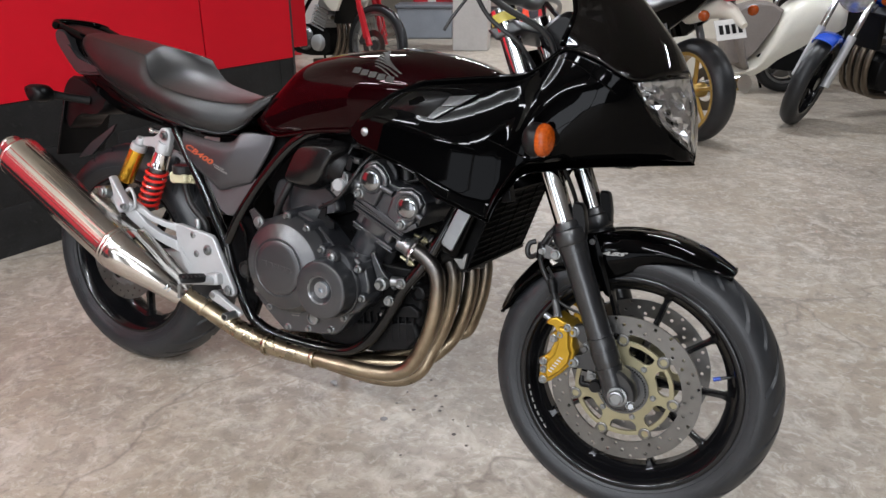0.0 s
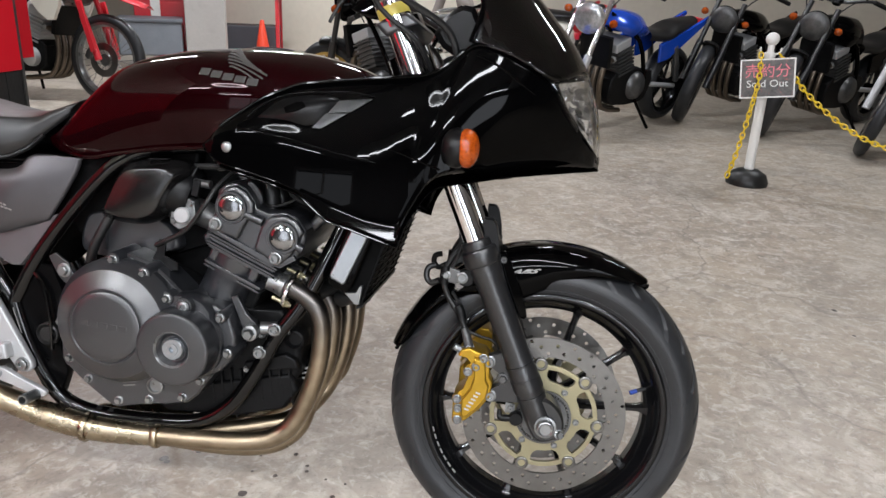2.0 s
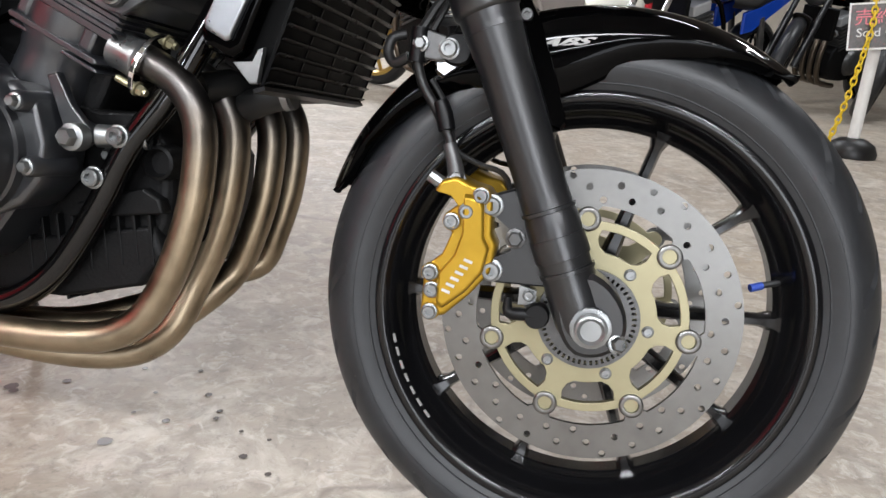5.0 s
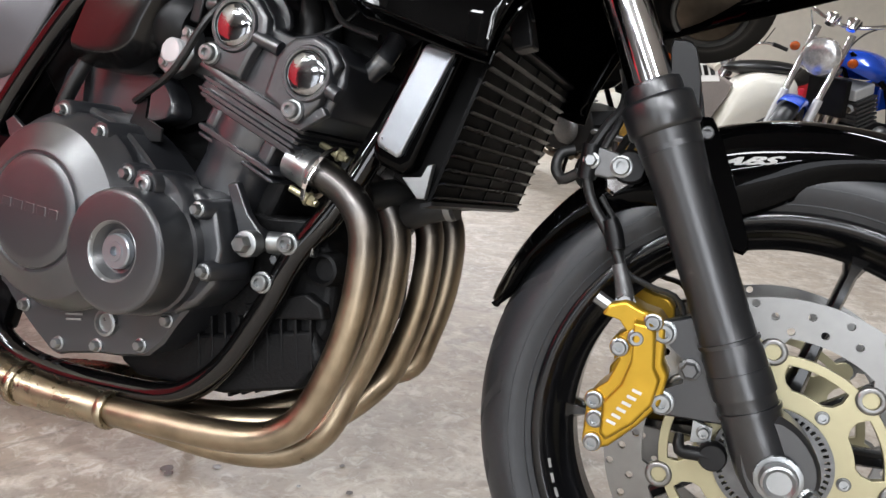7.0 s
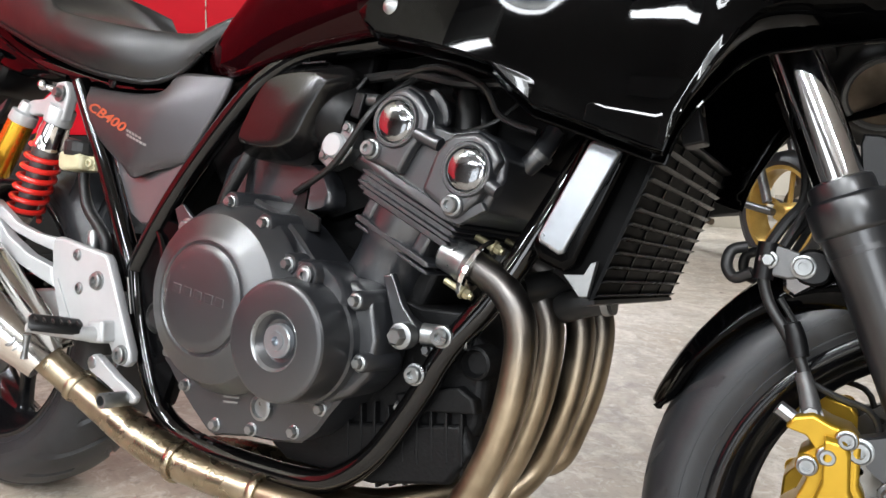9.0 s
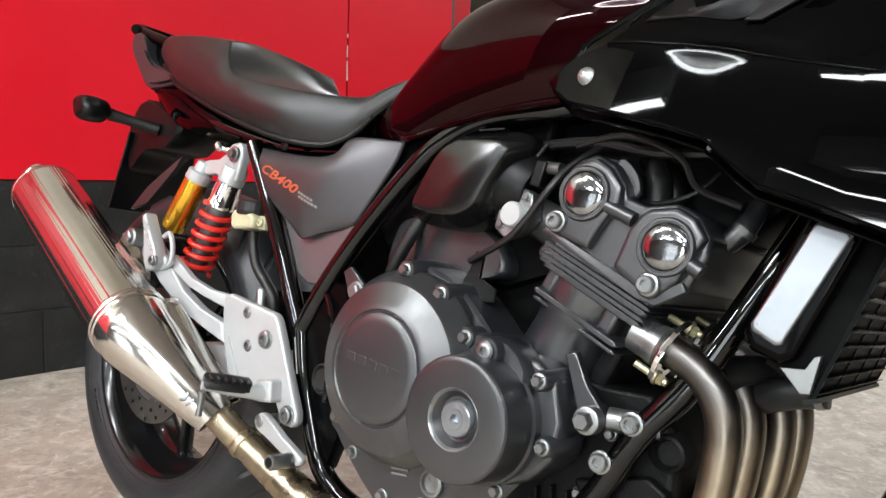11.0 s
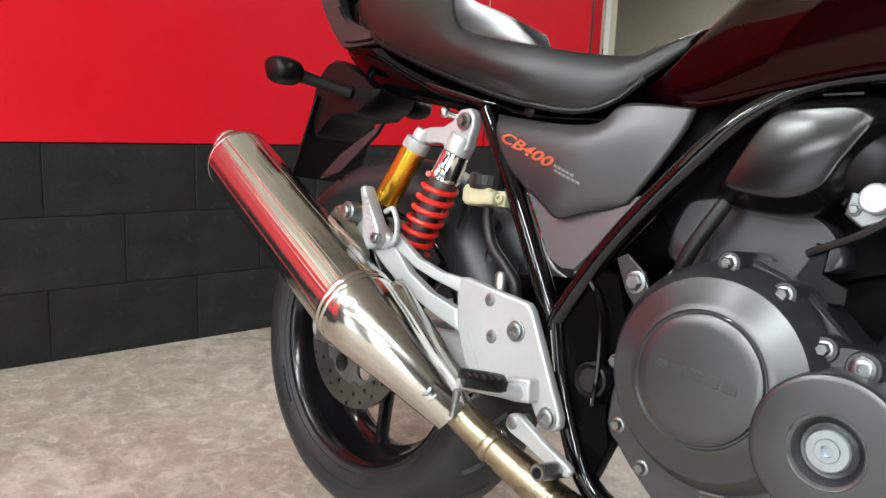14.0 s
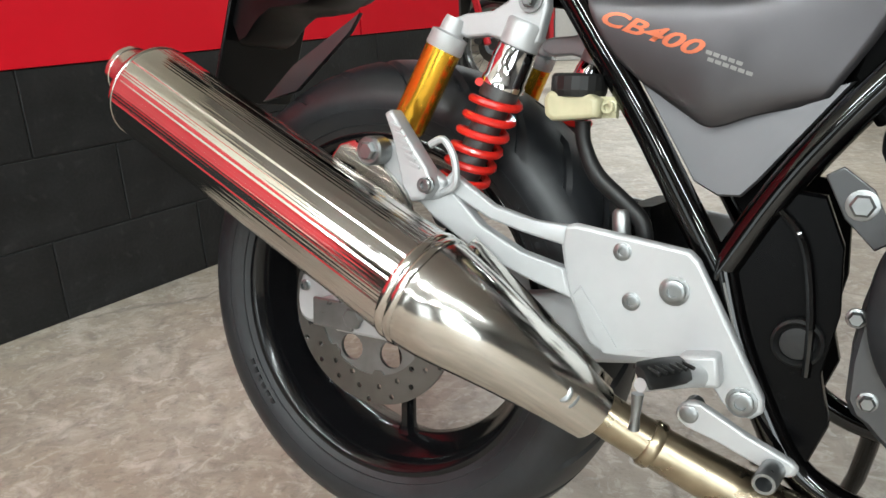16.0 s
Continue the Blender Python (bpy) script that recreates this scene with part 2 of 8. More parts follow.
# ---- shape helpers ----
def part(name, bm, material, parent=None, label="", smooth=True, bevel=0.0, solid=0.0, angle=38.0, sub=0, kind=""):
    """Links a bmesh as one mesh object under a thing or under a part."""
    bmesh.ops.remove_doubles(bm, verts=bm.verts, dist=1e-5)
    bmesh.ops.recalc_face_normals(bm, faces=bm.faces)
    me = bpy.data.meshes.new(name)
    bm.to_mesh(me)
    bm.free()
    me.materials.append(material)
    ob = new(name, me)
    if parent is not None:
        ob.parent = parent
    if smooth:
        me.polygons.foreach_set("use_smooth", [True] * len(me.polygons))
        me.set_sharp_from_angle(angle=radians(angle))
    if solid:
        s = ob.modifiers.new("thickness", "SOLIDIFY")
        s.thickness, s.offset = solid, -1
    if sub:
        s = ob.modifiers.new("round", "SUBSURF")
        s.levels = s.render_levels = sub
    if bevel:
        s = ob.modifiers.new("edge", "BEVEL")
        s.width, s.segments, s.limit_method, s.angle_limit = bevel, 2, "ANGLE", radians(35)
    return tagged(ob, label, kind=kind)


def thing(name, m, label, category, group="", kind=""):
    """An Empty at the base of a thing, at the pose m."""
    ob = new(name)
    ob.empty_display_size = 0.1
    ob.matrix_basis = m
    return tagged(ob, label, category, group, kind)


def curve_points(pts, n=5, closed=False):
    """Points on a smooth curve through pts, which may have any number of coordinates."""
    pts = [np.array(p, float) for p in pts]
    if len(pts) < 3 or n < 2:
        return pts
    out = []
    last = len(pts) if closed else len(pts) - 1
    for i in range(last):
        if closed:
            a, b, c, d = (pts[(i + k) % len(pts)] for k in (-1, 0, 1, 2))
        else:
            a, b, c, d = pts[max(i - 1, 0)], pts[i], pts[i + 1], pts[min(i + 2, len(pts) - 1)]
        for k in range(n):
            t = k / n
            out.append(0.5 * (2 * b + (c - a) * t + (2 * a - 5 * b + 4 * c - d) * t * t + (3 * b - a - 3 * c + d) * t**3))
    if not closed:
        out.append(pts[-1])
    return out


def tube(bm, pts, r, n=10, sub=5, caps=True, flat=1.0):
    """A pipe along a smooth curve; r is one radius or one for each point."""
    rad = [r] * len(pts) if isinstance(r, (int, float)) else list(r)
    path = curve_points([(*p, q) for p, q in zip(pts, rad)], sub)
    ring0, up = None, None
    rings = []
    for i, p in enumerate(path):
        a, b = path[max(i - 1, 0)][:3], path[min(i + 1, len(path) - 1)][:3]
        d = Vector(b - a).normalized()
        if up is None:
            up = d.orthogonal().normalized()
        up = (up - d * up.dot(d)).normalized()
        side = d.cross(up)
        rings.append([bm.verts.new(Vector(p[:3]) + float(p[3]) * (math.cos(2 * math.pi * k / n) * up + flat * math.sin(2 * math.pi * k / n) * side)) for k in range(n)])
    for a, b in zip(rings, rings[1:]):
        for k in range(n):
            bm.faces.new((a[k], a[(k + 1) % n], b[(k + 1) % n], b[k]))
    if caps:
        bm.faces.new(rings[0])
        bm.faces.new(rings[-1])
    return bm


def lathe(bm, prof, o, axis=(0, -1, 0), n=36, closed=False, ends=True):
    """Turns (distance along the axis, radius) round an axis through o."""
    ax = Vector(axis).normalized()
    u = ax.orthogonal().normalized()
    if abs(ax.y) > 0.99:
        u = Vector((1, 0, 0))
    v = ax.cross(u)
    rings = []
    for d, r in prof:
        c = Vector(o) + ax * d
        if r < 1e-6:
            rings.append([bm.verts.new(c)])
        else:
            rings.append([bm.verts.new(c + r * (math.cos(2 * math.pi * k / n) * u + math.sin(2 * math.pi * k / n) * v)) for k in range(n)])
    pairs = list(zip(rings, rings[1:])) + ([(rings[-1], rings[0])] if closed else [])
    for a, b in pairs:
        for k in range(n):
            f = [a[k % len(a)], a[(k + 1) % len(a)], b[(k + 1) % len(b)], b[k % len(b)]]
            f = list(dict.fromkeys(f))
            if len(f) > 2:
                bm.faces.new(f)
    if ends and not closed:
        for r in (rings[0], rings[-1]):
            if len(r) > 2:
                bm.faces.new(r)
    return bm


def prism(bm, poly, y0, y1, smooth_n=0, inset=0.0):
    """A side outline (x, z) given thickness from y0 to y1; inset softens both faces."""
    if smooth_n:
        poly = [tuple(p) for p in curve_points(poly, smooth_n, closed=True)]
    cx, cz = sum(p[0] for p in poly) / len(poly), sum(p[1] for p in poly) / len(poly)

    def ring(y, k):
        return [bm.verts.new((cx + (x - cx) * k, y, cz + (z - cz) * k)) for x, z in poly]

    size = max(max(p[0] for p in poly) - min(p[0] for p in poly), max(p[1] for p in poly) - min(p[1] for p in poly)) / 2
    k = 1 - inset / size
    s = 1 if y1 > y0 else -1
    steps = [(y0, k), (y0 + s * inset, 1), (y1 - s * inset, 1), (y1, k)] if inset else [(y0, 1), (y1, 1)]
    rings = [ring(*q) for q in steps]
    for a, b in zip(rings, rings[1:]):
        for i in range(len(poly)):
            j = (i + 1) % len(poly)
            bm.faces.new((a[i], a[j], b[j], b[i]))
    bm.faces.new(rings[0])
    bm.faces.new(rings[-1])
    return bm


def rounded(bm, poly, steps, smooth_n=5):
    """A side outline (x, z) drawn out in steps of (y, share of its size) to a rounded end."""
    poly = [tuple(p) for p in curve_points(poly, smooth_n, closed=True)]
    cx, cz = sum(p[0] for p in poly) / len(poly), sum(p[1] for p in poly) / len(poly)
    rings = [[bm.verts.new((cx + (x - cx) * k, y, cz + (z - cz) * k)) for x, z in poly] for y, k in steps]
    for a, b in zip(rings, rings[1:]):
        for i in range(len(poly)):
            j = (i + 1) % len(poly)
            bm.faces.new((a[i], a[j], b[j], b[i]))
    bm.faces.new(rings[0])
    bm.faces.new(rings[-1])
    return bm


def holed(bm, outer, holes, y0, y1, at=(0, 0)):
    """A flat plate with round or shaped holes cut through, between y0 and y1."""
    def loop(poly):
        vs = [bm.verts.new((at[0] + x, y0, at[1] + z)) for x, z in poly]
        return [bm.edges.new((vs[i], vs[(i + 1) % len(vs)])) for i in range(len(vs))]

    edges = [e for poly in [outer, *holes] for e in loop(poly)]
    made = bmesh.ops.triangle_fill(bm, use_beauty=True, use_dissolve=False, edges=edges)
    faces = [g for g in made["geom"] if isinstance(g, bmesh.types.BMFace)]
    ext = bmesh.ops.extrude_face_region(bm, geom=faces)
    bmesh.ops.translate(bm, vec=(0, y1 - y0, 0), verts=[g for g in ext["geom"] if isinstance(g, bmesh.types.BMVert)])
    return bm


def circle(r, n=24, cx=0.0, cz=0.0, start=0.0):
    return [(cx + r * math.cos(start + 2 * math.pi * k / n), cz + r * math.sin(start + 2 * math.pi * k / n)) for k in range(n)]


def box(bm, c, size, rot=(0, 0, 0)):
    m = pose(*c, *rot) @ Matrix.Diagonal((*size, 1))
    bmesh.ops.create_cube(bm, size=1, matrix=m)
    return bm


def ball(bm, c, r, rot=(0, 0, 0), u=20, v=12):
    bmesh.ops.create_uvsphere(bm, u_segments=u, v_segments=v, radius=1, matrix=pose(*c, *rot) @ Matrix.Diagonal((*(r if not isinstance(r, (int, float)) else (r, r, r)), 1)))
    return bm


def surface(bm, grid, nu=4, nv=4):
    """A smooth skin through a grid of points."""
    rows = [curve_points(row, nv) for row in grid]
    cols = [curve_points([r[j] for r in rows], nu) for j in range(len(rows[0]))]
    vs = [[bm.verts.new(p) for p in col] for col in cols]
    for a, b in zip(vs, vs[1:]):
        for i in range(len(a) - 1):
            f = [a[i], a[i + 1], b[i + 1], b[i]]
            if len({tuple(round(q, 6) for q in v.co) for v in f}) > 2:
                bm.faces.new(f)
    return bm


def bolt(bm, o, axis=(0, -1, 0), r=0.007, h=0.007, washer=True, socket=False):
    """A hexagon flange bolt, or a socket screw, whose head stands on o."""
    if washer:
        lathe(bm, [(-0.002, r * 1.25), (0.0012, r * 1.25), (0.0018, r * 1.1)], o, axis, 16)
    if socket:
        lathe(bm, [(0, r), (h * 0.85, r), (h, r * 0.85), (h, r * 0.5), (h * 0.4, r * 0.5), (h * 0.4, 0)], o, axis, 14)
    else:
        lathe(bm, [(0, r * 0.95), (h * 0.8, r * 0.95), (h, r * 0.75), (h, 0)], o, axis, 6)
    return bm


def bms():
    return bmesh.new()


def lettering(text, size, depth=0.0004, shear=0.0, bold=0.0):
    """A bmesh of letters in the built-in font, lying in x and y, centred."""
    cu = bpy.data.curves.new("letters", "FONT")
    cu.body, cu.size, cu.align_x, cu.align_y, cu.shear, cu.extrude, cu.resolution_u, cu.offset = text, size, "CENTER", "CENTER", shear, depth, 3, bold
    ob = bpy.data.objects.new("letters", cu)
    scene.collection.objects.link(ob)
    bpy.context.view_layer.update()
    me = bpy.data.meshes.new_from_object(ob.evaluated_get(bpy.context.evaluated_depsgraph_get()))
    bm = bmesh.new()
    bm.from_mesh(me)
    bpy.data.objects.remove(ob)
    bpy.data.meshes.remove(me)
    return bm


def drape(bm, target, off=0.0012):
    """Lays a flat marking onto the side of a part, along y."""
    tree = BVHTree.FromObject(target, bpy.context.evaluated_depsgraph_get())
    for v in bm.verts:
        hit = tree.ray_cast(Vector((v.co.x, -1.0, v.co.z)), Vector((0, 1, 0)))
        if hit[0] is not None:
            v.co.y = hit[0].y - off
    return bm


# ---- the setting ----

WALL_O = Vector((-1.1145, 0.0, 0))
WALL_A = Vector((math.sin(radians(5.2)), math.cos(radians(5.2)), 0))  # along the wall
WALL_N = Vector((math.cos(radians(5.2)), -math.sin(radians(5.2)), 0))  # out of the wall, into the room


def wall_box(bm, s0, s1, z0, z1, d0, d1):
    """A box on the block wall: along it, up it, and out from its face."""
    vs = [bm.verts.new(WALL_O + WALL_A * s + WALL_N * d + Vector((0, 0, z))) for z in (z0, z1) for s, d in ((s0, d0), (s1, d0), (s1, d1), (s0, d1))]
    for f in ((0, 1, 2, 3), (7, 6, 5, 4), (0, 4, 5, 1), (1, 5, 6, 2), (2, 6, 7, 3), (3, 7, 4, 0)):
        bm.faces.new([vs[i] for i in f])
    return bm


bm = bms()
bmesh.ops.create_grid(bm, x_segments=1, y_segments=1, size=16)
floor = tagged(part("floor", bm, CONCRETE, smooth=False), "worn grey-brown trowelled concrete workshop floor", "floor", kind="structure")

wall_west = part("wall_west", wall_box(bms(), -2.5, 1.92, 0, 3.2, -0.16, -0.004), JOINT, smooth=False)
tagged(wall_west, "black block base wall under bright red painted boards", "wall", kind="structure")
b = bms()
for s0, s1 in ((-2.5, -0.592), (-0.592, 1.341), (1.345, 1.92)):
    wall_box(b, s0 + 0.002, s1 - 0.002, 0.585, 1.65, -0.004, 0.006)
part("board", b, RED_WALL, wall_west, smooth=False, bevel=0.002)
part("upper_wall", wall_box(bms(), -2.5, 1.92, 1.66, 3.2, -0.003, 0.003), CREAM_WALL, wall_west, smooth=False)
part("red_return_panel", wall_box(bms(), 1.935, 2.36, 0.585, 3.2, -0.42, -0.3), RED_WALL, wall_west, smooth=False, bevel=0.002)
part("grey_edge", wall_box(bms(), 1.92, 1.934, 0.0, 3.2, -0.16, 0.004), DARK_METAL, wall_west, smooth=False)
b = bms()
for s0, z0, z1 in ((1.3385, 1.02, 1.06), (1.34, 0.985, 1.018), (1.3385, 1.075, 1.12), (1.339, 1.15, 1.165)):
    wall_box(b, s0, s0 + 0.004, z0, z1, 0.004, 0.0072)
part("chipped_edge", b, CREAM_WALL, wall_west, smooth=False, kind="stuff")
part("dark_slot", wall_box(bms(), 0.55, 0.82, 1.205, 1.32, -0.003, 0.0075), BLACK_PLASTIC, wall_west, smooth=False)

b = bms()
for x0, y0, x1, y1 in ((-9, 9.5, 9, 9.7), (9, 1, 9.2, 9.7), (-9.2, 1, -9, 9.7)):
    box(b, ((x0 + x1) / 2, (y0 + y1) / 2, 1.6), (abs(x1 - x0), abs(y1 - y0), 3.2))
tagged(part("wall_outer", b, CREAM_WALL, smooth=False), "cream painted walls round the workshop", "wall", kind="structure")
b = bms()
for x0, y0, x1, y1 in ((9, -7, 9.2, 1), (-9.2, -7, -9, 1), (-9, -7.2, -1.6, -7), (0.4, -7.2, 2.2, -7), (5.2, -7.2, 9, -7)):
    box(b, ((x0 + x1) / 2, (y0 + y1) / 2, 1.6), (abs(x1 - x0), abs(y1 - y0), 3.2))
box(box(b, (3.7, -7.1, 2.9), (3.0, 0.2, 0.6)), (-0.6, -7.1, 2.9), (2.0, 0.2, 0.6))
tagged(part("wall_inner", b, SHADED_CREAM, smooth=False), "plain inner workshop walls, their cream darkened as if in shade", "wall", kind="structure")
tagged(part("ceiling", box(bms(), (0, 1.2, 3.28), (18.4, 17, 0.12)), CEILING_GREY, smooth=False), "plain dusty grey ceiling", "ceiling", kind="structure")

TUBE = mat("fluorescent_tube_glass", (0.85, 0.87, 0.88), 0.3)
RING = glow("fluorescent_ring", (0.93, 0.98, 1.0), RING_GLOW)
LAMP_WHITE = mat("white_lamp_enamel", (0.75, 0.75, 0.73), 0.4)


def strip_lamp(x, y, turn=0.0, z=3.0, watts=80.0):
    lamp = thing("strip_lamp", pose(x, y, z, 0, 0, turn), "white ceiling batten with two lit fluorescent tubes", "ceiling lamp", "ceiling lamps")
    part("batten", box(bms(), (0, 0, (3.22 - z + 0.04) / 2), (1.25, 0.1, 3.22 - z - 0.04)), LAMP_WHITE, lamp, smooth=False, bevel=0.006)
    for s in (-0.06, 0.06):
        part("tube", tube(bms(), [(-0.59, s, 0.0), (0.59, s, 0.0)], 0.016, 8, 1), TUBE, lamp)
        for e in (-0.6, 0.6):
            part("holder", box(bms(), (e, s, 0.02), (0.03, 0.035, 0.07)), LAMP_WHITE, lamp, smooth=False)
    light = bpy.data.lights.new("tube_light", "AREA")
    light.shape, light.size, light.size_y, light.energy, light.color = "RECTANGLE", 1.18, 0.15, watts, (0.93, 0.98, 1.0)
    ob = new("tube_light", light)
    ob.parent = lamp
    ob.location = (0, 0, -0.03)
    return lamp


def ring_lamp(x, y, z=2.95):
    lamp = thing("ring_lamp", pose(x, y, z), "round ceiling lamp with a lit fluorescent ring", "ceiling lamp", "ceiling lamps")
    b = bms()
    lathe(b, [(0.026 * math.sin(a), 0.34 + 0.026 * math.cos(a)) for a in np.linspace(0, 2 * math.pi, 5)[:-1]], (0, 0, 0), (0, 0, 1), 24, closed=True)
    part("ring", b, RING, lamp)
    part("body", lathe(bms(), [(0.04, 0.24), (0.06, 0.37), (0.46, 0.37), (0.46, 0.0)], (0, 0, 0), (0, 0, 1), 32), LAMP_WHITE, lamp)
    return lamp


for x, y in ((-1.5, -2.9), (1.3, -2.6), (3.0, -2.6), (1.2, -4.7), (-0.9, -5.3), (3.3, -5.3)):
    strip_lamp(x, y, 0, 2.75, FRONT_WATTS)
for x, y, share in ((1.8, 1.6, 0.75), (-2.2, 4.0, 1.9), (1.0, 4.6, 0.95), (4.0, 4.4, 0.8), (-1.6, 7.4, 2.0)):
    strip_lamp(x, y, 0, 3.0, BACK_WATTS * share)
ring_lamp(-0.22, -2.2, 2.75)

# added unseen shop openings; their area lamps fill the motorcycle's near side
for k, (x0, wide, share) in enumerate(((3.7, 3.0, 0.55), (-0.6, 2.0, 0.13))):
    front = thing("door_%d" % (k + 1), pose(x0, -7.0, 0), "added unseen shop opening with a grey steel frame and a fill lamp", "door", kind="structure")
    for x in (-wide / 2 + 0.03, 0.0, wide / 2 - 0.03):
        part("post", box(bms(), (x, -0.08, 1.3), (0.06, 0.08, 2.6)), GREY_PAINT, front, smooth=False)
    part("rail", box(bms(), (0, -0.08, 2.57), (wide - 0.1, 0.08, 0.06)), GREY_PAINT, front, smooth=False)
    light = bpy.data.lights.new("daylight", "AREA")
    light.shape, light.size, light.size_y, light.energy, light.color = "RECTANGLE", wide - 0.1, 2.4, FILL_WATTS * share, (0.9, 0.96, 1.0)
    sky = new("daylight", light)
    sky.parent = front
    sky.matrix_basis = pose(0, -0.16, 1.3, 90, 0, 0)

# ---- the black motorcycle ----
bike = thing("motorcycle", pose(0, 0, 0, -9.4, 0, 0), "gloss black half-faired motorcycle leaning on its side stand", "motorcycle")
STEER = Matrix.Translation((1.33, 0, 0)) @ Matrix.Rotation(radians(1.5), 4, "Z") @ Matrix.Translation((-1.33, 0, 0))


def steered(bm):
    bmesh.ops.transform(bm, matrix=STEER, verts=bm.verts)
    return bm


def tyre_mesh(cx, cz, prof, rad, grooves, per=14):
    """A tyre whose swept tread grooves are cut into the mesh. prof: (y, radius) across; grooves: (count, lag, half-width, reach)."""
    pr = curve_points(prof, 6)
    half = max(p[0] for p in prof)
    b = bms()
    count, lag, wide, inner, outer = grooves
    n = count * per
    rings = []
    for i in range(n):
        ring = []
        for y, r in pr:
            f = abs(y) / half
            a = 2 * math.pi * i / n - lag * f**1.4 * 2 * math.pi / count
            k = (i + (per // 2 if y > 0 else 0)) % (2 * per)
            reach = outer if k < per else outer * 0.82
            start = inner if k < per else inner + 0.2
            cut = 0.0 if not (k % per in (0, 1) and start < f < reach and r > rad - 0.05) else 0.0045
            ring.append(b.verts.new((cx + (r - cut) * math.cos(a), y, cz + (r - cut) * math.sin(a))))
        rings.append(ring)
    for i in range(n):
        p, q = rings[i], rings[(i + 1) % n]
        for j in range(len(p) - 1):
            b.faces.new((p[j], p[j + 1], q[j + 1], q[j]))
    return b


def wheel(name, cx, cz, width, spokes, phase, tyre_prof, rad, grooves, spoke_w, hub_r, label, tweak):
    w2 = width / 2
    b = bms()
    lathe(b, [(-w2 - 0.0085, 0.2125), (-w2 - 0.0105, 0.2165), (-w2 - 0.01, 0.222), (-w2 - 0.0065, 0.2265), (-w2 + 0.004, 0.227), (-w2 + 0.01, 0.214), (-w2 * 0.5, 0.206), (0, 0.198), (w2 * 0.5, 0.206), (w2 - 0.01, 0.214), (w2 - 0.004, 0.227), (w2 + 0.0065, 0.2265), (w2 + 0.01, 0.222), (w2 + 0.0105, 0.2165), (w2 + 0.0085, 0.2125), (w2 - 0.012, 0.203), (w2 * 0.4, 0.196), (0.012, 0.188), (-0.012, 0.188), (-w2 * 0.4, 0.196), (-w2 + 0.012, 0.203)], (cx, 0, cz), (0, 1, 0), 96, closed=True)
    lathe(b, [(-w2 * 0.8, 0.0), (-w2 * 0.8, hub_r * 0.8), (-w2 * 0.5, hub_r), (w2 * 0.5, hub_r), (w2 * 0.8, hub_r * 0.8), (w2 * 0.8, 0)], (cx, 0, cz), (0, 1, 0), 32)
    rim = part(name, tweak(b), RIM_BLACK, bike, label, angle=50)
    for k in range(spokes):
        a = phase + 2 * math.pi * k / spokes
        d, t = Vector((math.cos(a), 0, math.sin(a))), Vector((-math.sin(a), 0, math.cos(a)))
        b = bms()
        prev = None
        for r, wd, th in ((hub_r * 0.9, spoke_w * 1.5, 0.017), (0.08, spoke_w * 1.1, 0.014), (0.14, spoke_w * 0.8, 0.012), (0.178, spoke_w * 0.85, 0.012), (0.19, spoke_w * 1.4, 0.015), (0.2, spoke_w * 2.6, 0.02)):
            c = Vector((cx, 0, cz)) + d * r
            ring = [b.verts.new(c + t * wd * u + Vector((0, th * v, 0))) for u, v in ((-1, -0.4), (-0.5, -1), (0.5, -1), (1, -0.4), (1, 0.4), (0.5, 1), (-0.5, 1), (-1, 0.4))]
            if prev:
                for i in range(8):
                    b.faces.new((prev[i], prev[(i + 1) % 8], ring[(i + 1) % 8], ring[i]))
            else:
                b.faces.new(ring)
            prev = ring
        b.faces.new(prev)
        part("spoke", tweak(b), RIM_BLACK, rim)
    tyre = part("tyre", tweak(tyre_mesh(cx, cz, tyre_prof, rad, grooves)), TYRE, rim, angle=28)
    ys, rs = tyre_prof[2]
    for rr in (tyre_prof[1][1] + 0.003, rs + 0.004):
        yy = np.interp(rr, [q[1] for q in tyre_prof[:5]], [q[0] for q in tyre_prof[:5]])
        part("sidewall_ring", tweak(lathe(bms(), [(yy + 0.001, rr - 0.0012), (yy - 0.0009, rr - 0.0004), (yy - 0.0009, rr + 0.0004), (yy + 0.001, rr + 0.0012)], (cx, 0, cz), (0, 1, 0), 120, ends=False)), TYRE, tyre)
    if cx < 0.5:
        b = bms()
        for a0, count in ((208, 6), (24, 6)):
            for k in range(count):
                a = radians(a0 + 3.0 * k)
                box(b, (cx + (rs - 0.006) * math.cos(a), ys + 0.0022, cz + (rs - 0.006) * math.sin(a)), (0.007, 0.0022, 0.008), (0, -math.degrees(a), 0))
        part("sidewall_text", tweak(b), TYRE, tyre, "rows of raised rubber blocks", kind="stuff")
    return rim


FX, FZ = 1.405, 0.292
front_prof = [(-0.048, 0.216), (-0.054, 0.228), (-0.060, 0.243), (-0.0605, 0.254), (-0.055, 0.266), (-0.042, 0.279), (-0.022, 0.2875), (0, 0.2905)]
front_prof = front_prof + [(-y, r) for y, r in reversed(front_prof[:-1])]
front_wheel = wheel("front_wheel", FX, FZ, 0.089, 10, radians(2), front_prof, 0.29, (26, 1.3, 0.075, 0.12, 0.97), 0.0075, 0.045, "black ten-spoke cast front wheel", steered)
rear_prof = [(-0.066, 0.216), (-0.072, 0.228), (-0.079, 0.246), (-0.0805, 0.262), (-0.075, 0.278), (-0.058, 0.297), (-0.03, 0.309), (0, 0.312)]
rear_prof = rear_prof + [(-y, r) for y, r in reversed(rear_prof[:-1])]
rear_wheel = wheel("rear_wheel", 0.0, 0.311, 0.12, 5, radians(-88), rear_prof, 0.312, (22, 1.2, 0.075, 0.1, 0.95), 0.011, 0.06, "black cast rear wheel", lambda b: b)
b = bms()
